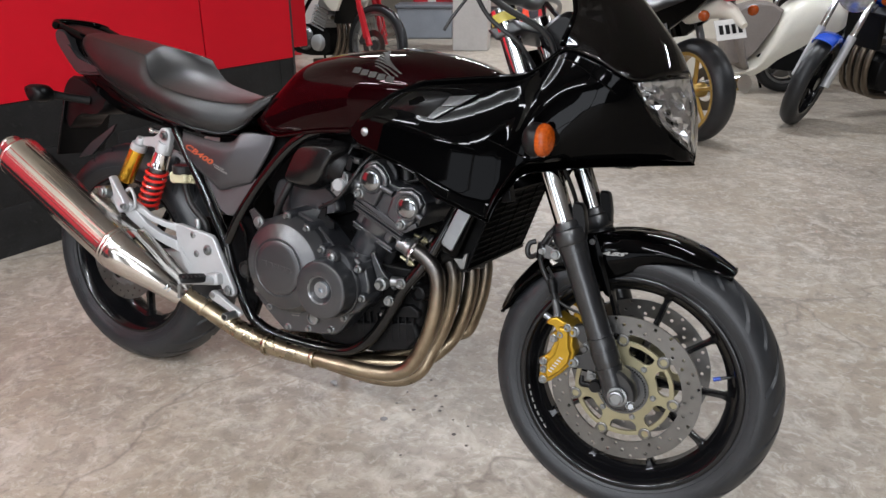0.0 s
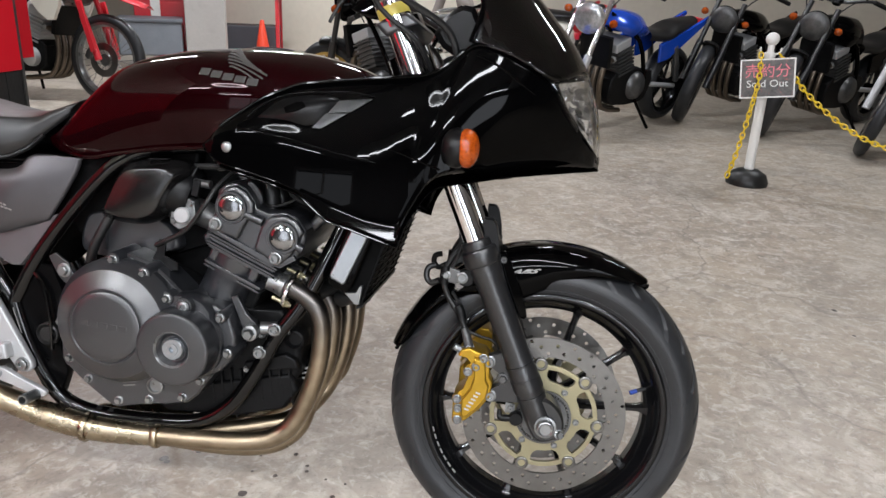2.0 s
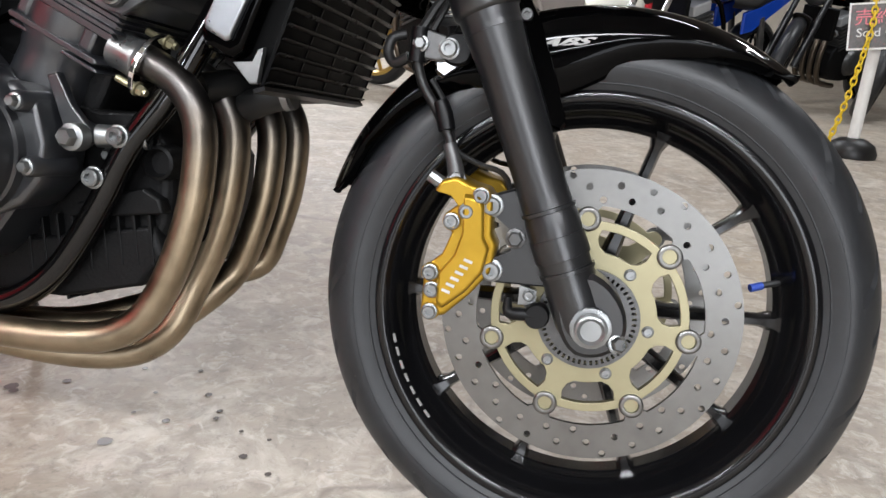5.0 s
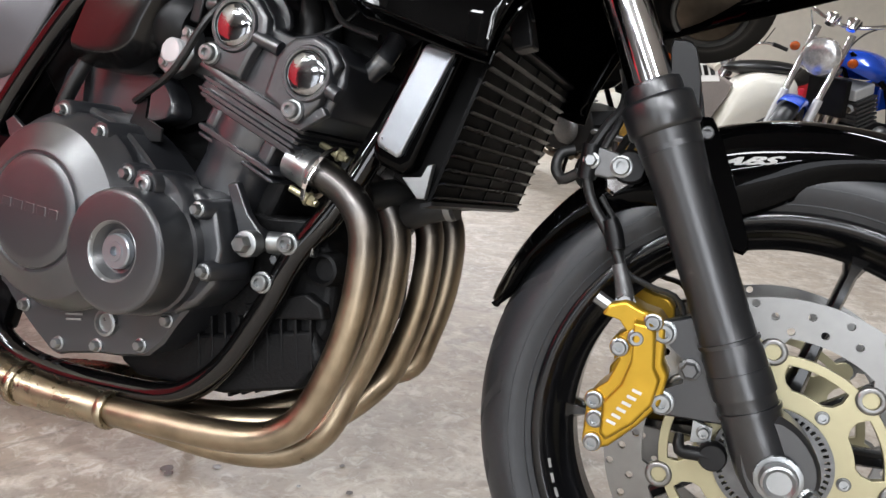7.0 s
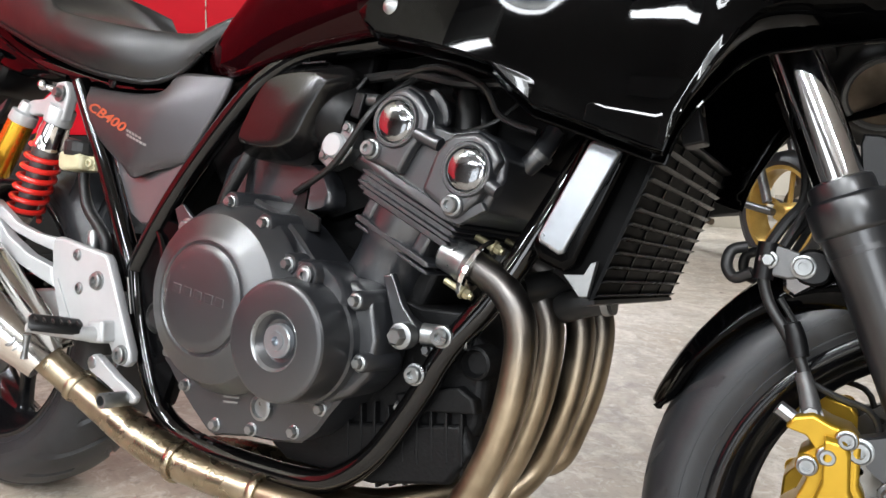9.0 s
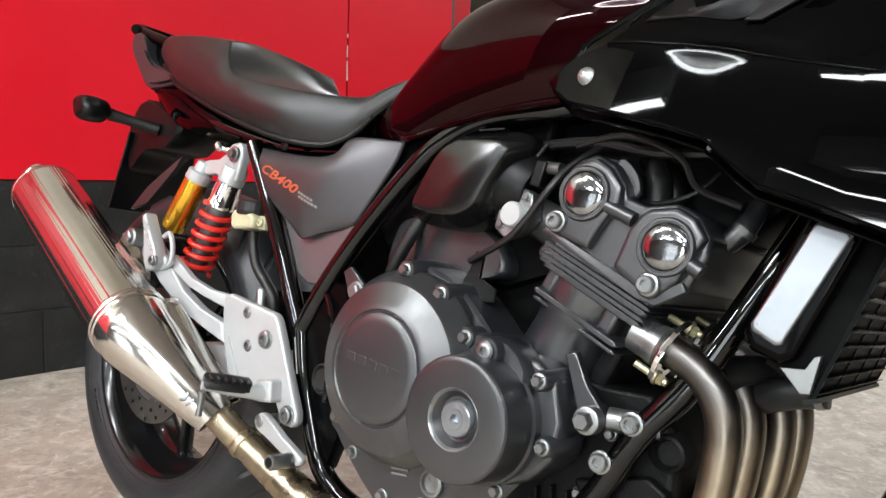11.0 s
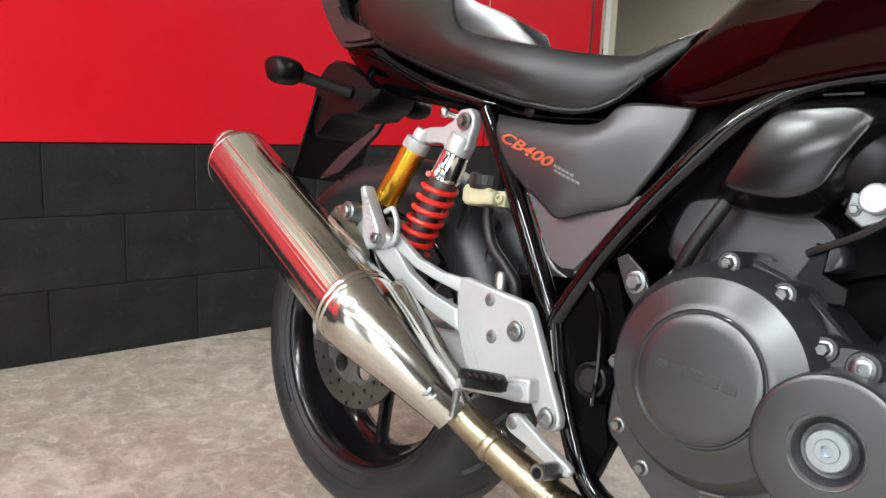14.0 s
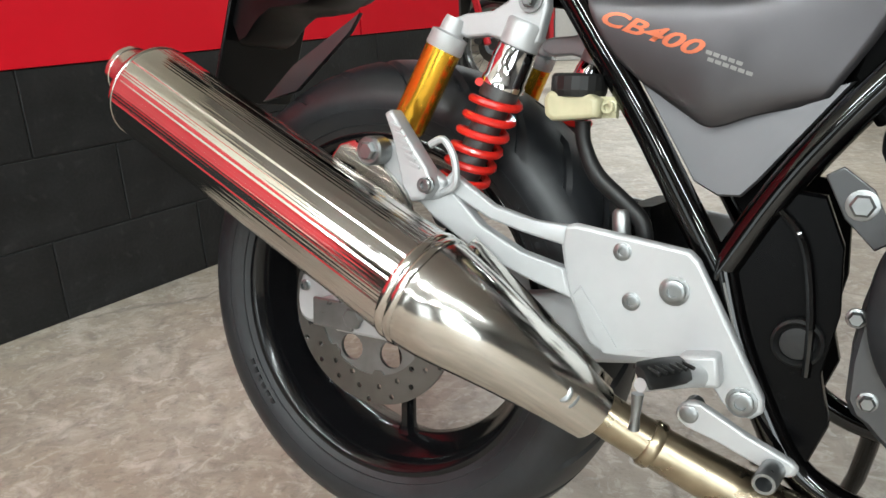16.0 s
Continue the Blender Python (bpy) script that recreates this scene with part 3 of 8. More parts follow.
for k in range(7):
    a = radians(196 + 4.2 * k)
    box(b, (FX + 0.2085 * math.cos(a), -0.0462, FZ + 0.2085 * math.sin(a)), (0.0032, 0.0015, 0.0095), (0, -math.degrees(a), 0))
part("rim_transfer", steered(b), WHITE_MARK, front_wheel, "row of small white marks")
b = tube(bms(), [(FX + 0.196, -0.012, FZ + 0.052), (FX + 0.168, -0.02, FZ + 0.045)], 0.0035, 8, 1)
part("valve_stem", steered(b), RUBBER, front_wheel)
part("valve_cap", steered(tube(bms(), [(FX + 0.171, -0.019, FZ + 0.0455), (FX + 0.159, -0.023, FZ + 0.042)], 0.0042, 10, 1)), BLUE_CAP, front_wheel, "blue valve cap")


def brake_disc(cx, cz, y, s, parent, big=True, tweak=lambda b: b, phase=0.0):
    """A drilled disc on a pale gold carrier held by bobbins; s is the side it faces."""
    ro, ri = (0.148, 0.1125) if big else (0.12, 0.082)
    holes = [circle(0.0036, 10, r * math.cos(a), r * math.sin(a)) for k in range(56 if big else 40) for r, a in [((ri + 0.006 + (ro - ri - 0.011) * ((k * 3) % 7) / 6.0), 2 * math.pi * k / (56 if big else 40))]]
    inner = [((ri + (-0.006 if math.cos(7 * (a - phase)) > 0.82 else 0.0)) * math.cos(a), (ri + (-0.006 if math.cos(7 * (a - phase)) > 0.82 else 0.0)) * math.sin(a)) for a in np.linspace(0, 2 * math.pi, 141)[:-1]]
    disc = part("brake_disc", tweak(holed(bms(), circle(ro, 120), [inner, *holes], y, y - 0.0048 * s, (cx, cz))), DISC_STEEL, parent, "drilled steel brake disc", smooth=False)
    return disc


PH = radians(97)
for s in (1, -1):
    y = -0.067 * s
    brake_disc(FX, FZ, y, s, front_wheel, True, steered, PH)
    outer = []
    for i in range(280):
        a = 2 * math.pi * i / 280
        k = math.cos(7 * (a - PH))
        outer.append(((0.0975 + 0.009 * max(0, (k - 0.8) / 0.2) ** 0.5 if k > 0.8 else 0.0975) * math.cos(a), (0.0975 + 0.009 * max(0, (k - 0.8) / 0.2) ** 0.5 if k > 0.8 else 0.0975) * math.sin(a)))
    windows = []
    for k in range(7):
        m0 = PH + 2 * math.pi * (k + 0.5) / 7
        arc = [(0.089, m0 + d) for d in np.linspace(-0.3, 0.3, 9)] + [(0.08, m0 + 0.325), (0.072, m0 + 0.29)] + [(0.067, m0 + d) for d in np.linspace(0.2, -0.2, 6)] + [(0.072, m0 - 0.29), (0.08, m0 - 0.325)]
        windows.append([(r * math.cos(a), r * math.sin(a)) for r, a in arc])
    part("disc_carrier", steered(holed(bms(), outer, [circle(0.046, 48), *windows], y - 0.0055 * s, y + 0.002 * s, (FX, FZ))), GOLD_DISC, front_wheel, "pale gold disc carrier", bevel=0.0012, smooth=False)
    for k in range(7):
        a = PH + 2 * math.pi * k / 7
        o = (FX + 0.0992 * math.cos(a), y - 0.004 * s, FZ + 0.0992 * math.sin(a))
        part("bobbin", steered(lathe(bms(), [(0, 0.0122), (0.004, 0.0122), (0.005, 0.0113), (0.0054, 0.0095), (0.005, 0.0074), (0.0005, 0.0068), (0.0005, 0)], o, (0, -s, 0), 24)), DISC_STEEL, front_wheel, "steel bobbin")
    for k in range(6):
        a = PH + 0.3 + 2 * math.pi * k / 6
        part("disc_bolt", steered(bolt(bms(), (FX + 0.0595 * math.cos(a), y - 0.0055 * s, FZ + 0.0595 * math.sin(a)), (0, -s, 0), 0.0048, 0.004, socket=True)), STEEL, front_wheel)
slots = [[(r * math.cos(a0 + d), r * math.sin(a0 + d)) for r, d in ((0.0425, -0.03), (0.047, -0.03), (0.047, 0.03), (0.0425, 0.03))] for a0 in np.linspace(0, 2 * math.pi, 51)[:-1]]
part("sensor_ring", steered(holed(bms(), circle(0.0505, 100), [circle(0.031, 40), *slots], -0.0785, -0.0745, (FX, FZ))), DARK_METAL, front_wheel, "slotted dark sensor ring", smooth=False)
brake_disc(0.0, 0.311, -0.083, 1, rear_wheel, False, phase=0.4)
part("disc_carrier", holed(bms(), circle(0.085, 60), [circle(0.03, 24)] + [circle(0.017, 16, 0.06 * math.cos(a), 0.06 * math.sin(a)) for a in np.linspace(0, 2 * math.pi, 7)[:-1]], -0.081, -0.086, (0, 0.311)), STEEL, rear_wheel, smooth=False)
b = prism(bms(), [(-0.1, 0.345), (-0.06, 0.37), (-0.03, 0.355), (-0.045, 0.3), (-0.085, 0.285), (-0.105, 0.3)], -0.105, -0.065, 3, 0.006)
rear_caliper = part("rear_caliper", b, ALLOY, bike, "small silver rear brake caliper")
part("caliper_bolt", bolt(bolt(bms(), (-0.09, -0.105, 0.335), r=0.006, socket=True), (-0.06, -0.105, 0.30), r=0.006, socket=True), STEEL, rear_caliper)
part("rear_axle", bolt(lathe(bms(), [(-0.12, 0.01), (0.12, 0.01)], (0, 0, 0.311), (0, -1, 0), 20), (0, -0.118, 0.311), r=0.015, h=0.012), STEEL, bike)

# fork, calipers, fender
FTOP, FBOT = Vector((1.0915, 0, 0.998)), Vector((1.392, 0, 0.312))
FD = (FBOT - FTOP).normalized()


def on_fork(z, y):
    p = FTOP + FD * ((z - FTOP.z) / FD.z)
    return Vector((p.x, y, z))


for s in (1, -1):
    y = -0.105 * s
    tag = "chrome fork tube with a satin black slider"
    leg = part("fork_leg", steered(lathe(bms(), [(0, 0.029), (0.002, 0.0315), (0.004, 0.0322), (0.027, 0.0322), (0.0295, 0.031), (0.031, 0.0288), (0.045, 0.0276), (0.08, 0.025), (0.2, 0.024), (0.225, 0.0245), (0.23, 0.0258), (0.262, 0.0258), (0.266, 0.0247), (0.30, 0.026), (0.33, 0.0262), (0.342, 0.024), (0.35, 0.018), (0.353, 0.0)], on_fork(0.6, y), FD, 36)), SATIN_FORK, bike, tag)
    part("fork_tube", steered(lathe(bms(), [(0, 0.0), (0, 0.0205), (0.45, 0.0205)], on_fork(0.995, y), FD, 32)), CHROME, leg, "polished chrome tube")
    part("fork_cap", steered(lathe(bms(), [(0, 0), (0, 0.019), (0.004, 0.0265), (0.045, 0.0265), (0.048, 0.02)], on_fork(1.0, y), FD, 32)), CHROME, leg)
    part("dust_seal", steered(lathe(bms(), [(0, 0.021), (0.002, 0.0255), (0.006, 0.0265), (0.03, 0.0265), (0.032, 0.0255)], on_fork(0.614, y), FD, 32)), SATIN_FORK, leg)
    for z0, r0, w0 in ((0.40, 0.0256, 0.004), (0.375, 0.026, 0.022), (0.345, 0.0262, 0.004), (0.562, 0.0272, 0.006)):
        part("fork_ring", steered(lathe(bms(), [(0, r0 - 0.002), (0.0006, r0 + 0.0008), (w0, r0 + 0.0008), (w0 + 0.0006, r0 - 0.002)], on_fork(z0, y), FD, 36, ends=False)), SATIN_FORK, leg)
    b = prism(bms(), [(1.372, 0.318), (1.378, 0.286), (1.395, 0.266), (1.42, 0.268), (1.437, 0.285), (1.437, 0.31), (1.42, 0.335), (1.395, 0.345)], y + 0.022 * s, y - 0.02 * s, 3, 0.005)
    part("axle_holder", steered(b), SATIN_FORK, leg)
    part("axle_nut", steered(lathe(bolt(bms(), (FX + 0.001, y - 0.0265 * s, FZ + 0.004), (0, -s, 0), 0.0155, 0.01), [(0.004, 0.0155), (0.013, 0.0145), (0.014, 0.0125), (0.011, 0.0095), (0.011, 0)], (FX + 0.001, y - 0.0265 * s, FZ + 0.004), (0, -s, 0), 24)), STEEL, leg)
    part("pinch_bolt", steered(bolt(bms(), (1.432, y - 0.02 * s, 0.283), (0.3, -s, 0.2), 0.0075, 0.009)), STEEL, leg)
    # upright guard tab beside the seal
    part("guide_tab", steered(prism(bms(), [(1.272, 0.645), (1.278, 0.652), (1.29, 0.65), (1.297, 0.636), (1.304, 0.592), (1.284, 0.586)], y + 0.016 * s, y - 0.008 * s, 2, 0.003)), BLACK_PLASTIC, leg)
    part("caliper_bracket", steered(prism(bms(), [(1.29, 0.402), (1.322, 0.414), (1.345, 0.4), (1.335, 0.376), (1.345, 0.36), (1.372, 0.335), (1.36, 0.322), (1.31, 0.320), (1.297, 0.324), (1.303, 0.342), (1.322, 0.352), (1.322, 0.372), (1.306, 0.384)], y + 0.028 * s, y + 0.008 * s, 0, 0.002)), SATIN_FORK, leg)
    for x, z in ((1.3, 0.395), (1.306, 0.332)):
        part("bracket_bolt", steered(bolt(bms(), (x, y + 0.006 * s, z), (0, -s, 0), 0.009, 0.009, socket=True)), STEEL, leg)
    part("bracket_nut", steered(bolt(bms(), (1.326, y + 0.006 * s, 0.366), (0, -s, 0), 0.008, 0.008)), DARK_METAL, leg)

    outline = [(1.25, 0.415), (1.264, 0.42), (1.278, 0.414), (1.293, 0.411), (1.301, 0.402), (1.303, 0.368), (1.309, 0.357), (1.305, 0.330), (1.288, 0.307), (1.265, 0.283), (1.25, 0.277), (1.241, 0.282), (1.241, 0.325), (1.247, 0.334), (1.257, 0.343), (1.265, 0.366), (1.256, 0.372), (1.256, 0.383), (1.268, 0.393), (1.26, 0.402), (1.244, 0.405)]
    cal = part("brake_caliper", steered(prism(bms(), outline, y + 0.055 * s, y - 0.002 * s, 0, 0.003)), GOLD_CALIPER, bike, "gold anodised four-piston brake caliper", bevel=0.0015)
    part("caliper_face", steered(prism(bms(), [(1.274, 0.405), (1.29, 0.404), (1.294, 0.396), (1.297, 0.365), (1.303, 0.355), (1.299, 0.331), (1.284, 0.31), (1.263, 0.291), (1.257, 0.295), (1.256, 0.325), (1.27, 0.345), (1.276, 0.368)], y, y - 0.012 * s, 0, 0.004)), GOLD_CALIPER, cal, bevel=0.0015)
    for x, z in ((1.29, 0.404), (1.278, 0.388), (1.264, 0.377), (1.248, 0.325), (1.251, 0.308), (1.251, 0.286)):
        part("caliper_boss", steered(lathe(bms(), [(-0.004, 0.009), (0.003, 0.009), (0.004, 0.008)], (x, y - 0.002 * s, z), (0, -s, 0), 20)), GOLD_CALIPER, cal)
        part("caliper_bolt", steered(bolt(bms(), (x, y - 0.006 * s, z), (0, -s, 0), 0.0066, 0.007, socket=True)), STEEL, cal)
    part("bleed_fitting", steered(tube(bms(), [(1.252, y + 0.01 * s, 0.409), (1.236, y + 0.008 * s, 0.418)], 0.0065, 8, 1)), STEEL, cal)
    # unreadable maker's mark on the caliper
    b = bms()
    for k in range(6):
        c = Vector((1.2755, y - 0.0125 * s, 0.3255)) + Vector((0.0052, 0, 0.0088)) * (k - 2.5) * 0.72
        box(b, c, (0.0085, 0.0006, 0.0028), (0, 16, 0))
    part("caliper_mark", steered(b), WHITE_PRINT, cal, "row of small white marks")
    # brake hose, clip and wheel sensor lead
    part("brake_hose", steered(tube(bms(), [(1.262, y + 0.015 * s, 0.418), (1.256, y + 0.015 * s, 0.435), (1.25, y + 0.018 * s, 0.455), (1.235, y + 0.02 * s, 0.48), (1.217, y + 0.025 * s, 0.505), (1.209, y + 0.025 * s, 0.53), (1.211, y + 0.025 * s, 0.545)], 0.005, 10, 4)), RUBBER, bike)
    part("hose_banjo", steered(bolt(tube(bms(), [(1.262, y + 0.015 * s, 0.414), (1.259, y + 0.015 * s, 0.428), (1.251, y + 0.016 * s, 0.45)], [0.009, 0.008, 0.0065], 10, 2), (1.262, y + 0.012 * s, 0.415), (0, -s, 0.3), 0.008, 0.008)), DARK_METAL, bike)
    part("sensor_lead", steered(tube(bms(), [(1.345, y + 0.02 * s, 0.31), (1.325, y + 0.025 * s, 0.36), (1.31, y + 0.03 * s, 0.42), (1.28, y + 0.032 * s, 0.432), (1.255, y + 0.03 * s, 0.445), (1.245, y + 0.03 * s, 0.48), (1.225, y + 0.03 * s, 0.51)], 0.003, 8, 4)), RUBBER, bike)
    clip = part("hose_clip", steered(prism(bms(), [(1.203, 0.53), (1.203, 0.554), (1.212, 0.558), (1.236, 0.552), (1.25, 0.546), (1.25, 0.532), (1.23, 0.527)], y + 0.022 * s, y + 0.03 * s, 0, 0.002)), DARK_METAL, bike, "steel clip holding the brake hoses", bevel=0.001)
    for x, z, r in ((1.2125, 0.5425, 0.0065), (1.241, 0.5395, 0.0085)):
        part("clip_bolt", steered(bolt(bms(), (x, y + 0.02 * s, z), (0, -s, 0), r, 0.007, socket=r > 0.007)), STEEL, clip)
    part("clip_collar", steered(tube(bms(), [(1.209, y + 0.026 * s, 0.525), (1.2105, y + 0.026 * s, 0.558)], 0.009, 12, 1)), BLACK_PLASTIC, clip)
    part("clip_pad", steered(rounded(bms(), [(1.236, 0.53), (1.236, 0.55), (1.248, 0.556), (1.262, 0.55), (1.262, 0.53), (1.248, 0.524)], [(y + 0.03 * s, 1.0), (y + 0.022 * s, 1.0), (y + 0.019 * s, 0.85)], 3)), BLACK_PLASTIC, clip)
    part("hose_loop", steered(tube(bms(), [(1.2, y + 0.03 * s, 0.53), (1.185, y + 0.035 * s, 0.523), (1.176, y + 0.04 * s, 0.533), (1.178, y + 0.045 * s, 0.548), (1.19, y + 0.05 * s, 0.553)], 0.0055, 10, 4)), RUBBER, bike)
    part("hose_sleeve", steered(tube(bms(), [(1.247, y + 0.018 * s, 0.462), (1.242, y + 0.02 * s, 0.478), (1.237, y + 0.02 * s, 0.49)], [0.0085, 0.009, 0.0075], 12, 2)), BLACK_PLASTIC, bike)
    for k, (dx, dz) in enumerate(((0.0, 0.0), (0.011, 0.004))):
        part("upper_hose", steered(tube(bms(), [(1.211 + dx, y + 0.026 * s, 0.556), (1.222 + dx, y + 0.03 * s, 0.578 + dz), (1.234 + dx * 0.5, y + 0.036 * s, 0.6 + dz), (1.228, y + 0.05 * s, 0.64), (1.2, y + 0.062 * s, 0.7)], 0.0048 - 0.001 * k, 8, 4)), RUBBER, bike)
b = tube(bms(), [(1.353, -0.098, 0.293), (1.34, -0.098, 0.2925), (1.327, -0.096, 0.2925), (1.325, -0.09, 0.305)], [0.006, 0.0065, 0.006, 0.004], 10, 3)
lathe(b, [(0, 0.0125), (0.012, 0.0125), (0.014, 0.011), (0.014, 0)], (1.355, -0.09, 0.293), (0, -1, 0), 20)
part("wheel_sensor", steered(b), BLACK_PLASTIC, bike)
part("sensor_bracket", steered(bolt(prism(bms(), [(1.335, 0.32), (1.352, 0.316), (1.352, 0.303), (1.335, 0.3)], -0.092, -0.086), (1.345, -0.092, 0.311), r=0.005, socket=True)), STEEL, bike)

SK = [(56.5, 0.30), (60, 0.288), (68, 0.277), (78, 0.263), (88, 0.246), (97, 0.227), (106, 0.219), (116, 0.232), (126, 0.258), (136, 0.272), (148, 0.278), (157, 0.282), (161.5, 0.293)]
grid = []
for ang, rs in SK:
    a = radians(ang)
    w = 0.066 * min(1, 0.62 + min(ang - 56.5, 161.5 - ang) / 36)
    rt = 0.311 - 0.004 * abs(ang - 105) / 55
    row = [(-w + 0.009, rs), (-w - 0.002, rs * 0.6 + rt * 0.4 - 0.002), (-w * 0.88, rt - 0.013), (-w * 0.5, rt - 0.002), (0, rt)]
    row = row + [(-y, r) for y, r in reversed(row[:-1])]
    grid.append([(FX + r * math.cos(a), y, FZ + r * math.sin(a)) for y, r in row])
front_fender = part("front_fender", steered(surface(bms(), grid, 4, 4)), BLACK_GLOSS, bike, "gloss black front mudguard", solid=0.003, angle=60)
part("fender_brace", steered(prism(bms(), [(1.293, 0.583), (1.309, 0.592), (1.322, 0.58), (1.352, 0.505), (1.36, 0.478), (1.348, 0.474), (1.325, 0.51), (1.3, 0.56)], -0.0705, -0.079, 2, 0.003)), BLACK_GLOSS, front_fender)
part("fender_bolt", steered(bolt(bms(), (1.3115, -0.08, 0.577), (0, -1, 0), 0.006, 0.006, washer=False, socket=True)), DARK_METAL, front_fender)
part("fender_clip", steered(prism(bms(), [(1.225, 0.528), (1.25, 0.548), (1.262, 0.538), (1.235, 0.512)], -0.064, -0.074, 2, 0.003)), CHROME, front_fender)
b = lettering("ABS", 0.0145, 0.0, 0.6, 0.0007)
bmesh.ops.transform(b, matrix=pose(1.346, -0.08, 0.556, 90, 0, 0) @ Matrix.Rotation(radians(6), 4, "Z") @ Matrix.Diagonal((1.9, 0.66, 1, 1)), verts=b.verts)
bpy.context.view_layer.update()
part("lettering", drape(steered(b), front_fender, 0.0014), WHITE_MARK, front_fender, "pale grey lettering", smooth=False)

# radiator and its guard
b = bms()
lo, hi = Vector((1.052, 0, 0.492)), Vector((1.102, 0, 0.648))
T = (hi - lo).normalized()
NRM = Vector((T.z, 0, -T.x))
rad_body = part("radiator", prism(bms(), [(1.006, 0.522), (1.045, 0.50), (1.092, 0.645), (1.06, 0.66)], -0.118, 0.165, 0, 0.003), INNER_BLACK, bike, "black radiator behind a slatted guard")
part("side_tank", prism(bms(), [(1.013, 0.53), (1.021, 0.516), (1.046, 0.508), (1.058, 0.515), (1.1, 0.628), (1.094, 0.64), (1.066, 0.648), (1.054, 0.64)], -0.148, -0.112, 0, 0.006), BLACK_GLOSS, rad_body, bevel=0.003)
part("tank_plate", prism(bms(), [(1.021, 0.5385), (1.023, 0.533), (1.043, 0.5235), (1.0485, 0.5255), (1.05, 0.53), (1.0905, 0.622), (1.0885, 0.626), (1.066, 0.6315), (1.0615, 0.63), (1.06, 0.627)], -0.1545, -0.146, 0, 0.003), CAST_PLATE, rad_body, "bright wrinkled metal side plate", bevel=0.002)
part("core", prism(bms(), [(1.03, 0.505), (1.073, 0.483), (1.123, 0.642), (1.08, 0.66)], -0.127, 0.17, 0, 0.002), INNER_BLACK, rad_body)
part("lower_hose", tube(bms(), [(0.985, -0.02, 0.455), (1.01, -0.03, 0.466), (1.04, -0.035, 0.478), (1.066, -0.035, 0.484)], [0.0155, 0.0165, 0.0165, 0.0165], 18, 4), RUBBER, rad_body)
part("hose_clip", tube(bms(), [(1.055, -0.035, 0.482), (1.062, -0.035, 0.4835)], 0.0178, 18, 1), STEEL, rad_body)
part("guard_corner", prism(bms(), [(1.046, 0.506), (1.064, 0.487), (1.072, 0.488), (1.077, 0.522), (1.072, 0.52), (1.066, 0.508)], -0.14, -0.132, 0, 0.001), STEEL, rad_body)
b = bms()
for z in range(11):
    c = lo + T * (0.006 + 0.0147 * z) + NRM * 0.026
    box(b, (c.x, 0.018, c.z), (0.006, 0.3, 0.0012), (0, -30, 0))
part("guard_slats", b, GUARD_BLACK, rad_body, smooth=False, kind="stuff")
for y in (-0.132, -0.06, 0.02, 0.1, 0.168):
    c = (lo + hi) / 2 + NRM * 0.0225
    part("guard_upright", box(bms(), (c.x, y, c.z), (0.0035, 0.0014, 0.166), (0, math.degrees(math.atan2(T.x, T.z)), 0)), GUARD_BLACK, rad_body, smooth=False)
for p in (lo - T * 0.003, hi + T * 0.006):
    c = p + NRM * 0.022
    part("guard_rail", box(bms(), (c.x, 0.018, c.z), (0.012, 0.306, 0.004), (0, -18, 0)), BLACK_PLASTIC, rad_body, smooth=False)
part("lower_hose", tube(bms(), [(1.06, 0.14, 0.50), (1.035, 0.05, 0.492), (1.0, -0.02, 0.49), (0.97, -0.06, 0.48)], 0.017, 14, 5), RUBBER, rad_body)

# ---- engine ----
engine = part("engine", prism(bms(), [(0.53, 0.345), (0.545, 0.29), (0.60, 0.264), (0.70, 0.262), (0.80, 0.268), (0.93, 0.29), (0.955, 0.33), (0.955, 0.404), (0.92, 0.45), (0.87, 0.447), (0.80, 0.46), (0.76, 0.485), (0.67, 0.52), (0.60, 0.515), (0.55, 0.46)], -0.086, 0.12, 0, 0.008), BLACK_CAST, bike, "satin black four-cylinder engine with chrome caps", bevel=0.003)
part("oil_pan", prism(bms(), [(0.66, 0.275), (0.675, 0.245), (0.70, 0.232), (0.83, 0.236), (0.93, 0.262), (0.955, 0.3), (0.94, 0.33), (0.75, 0.29)], -0.095, 0.095, 0, 0.006), BLACK_CAST, engine, bevel=0.003)
b = bms()
for k in range(7):
    box(b, (0.83 + 0.018 * k, 0, 0.255 + 0.006 * k), (0.004, 0.18, 0.045), (0, -16, 0))
part("pan_fins", b, BLACK_CAST, engine, smooth=False)
for k in range(9):
    part("case_rib", box(bms(), (0.79 + 0.0185 * k, -0.089, 0.288 + 0.004 * k), (0.004, 0.014, 0.06 + 0.004 * (k % 3)), (0, -8, 0)), BLACK_CAST, engine, smooth=False, bevel=0.001)
part("case_web", prism(bms(), [(0.85, 0.345), (0.93, 0.37), (0.95, 0.36), (0.955, 0.345), (0.86, 0.33)], -0.08, -0.1, 0, 0.003), BLACK_CAST, engine, bevel=0.002)
part("case_port", lathe(bms(), [(0.07, 0.02), (0.098, 0.018), (0.1, 0.015), (0.09, 0.012), (0.09, 0)], (0.945, 0, 0.398), (0, -1, 0), 24), BLACK_CAST, engine)
part("oil_filter", lathe(bms(), [(0, 0), (0, 0.028), (0.006, 0.034), (0.06, 0.034), (0.065, 0.03)], (0.985, -0.02, 0.325), (-1, 0, 0.15), 28), BLACK_GLOSS, engine)
b = bms()
for k in range(3):
    box(b, (0.962 - 0.008 * k, -0.0545, 0.332 - 0.011 * k), (0.022, 0.001, 0.004), (0, -10, 0))
part("filter_print", b, WHITE_PRINT, engine, "small white print marks")
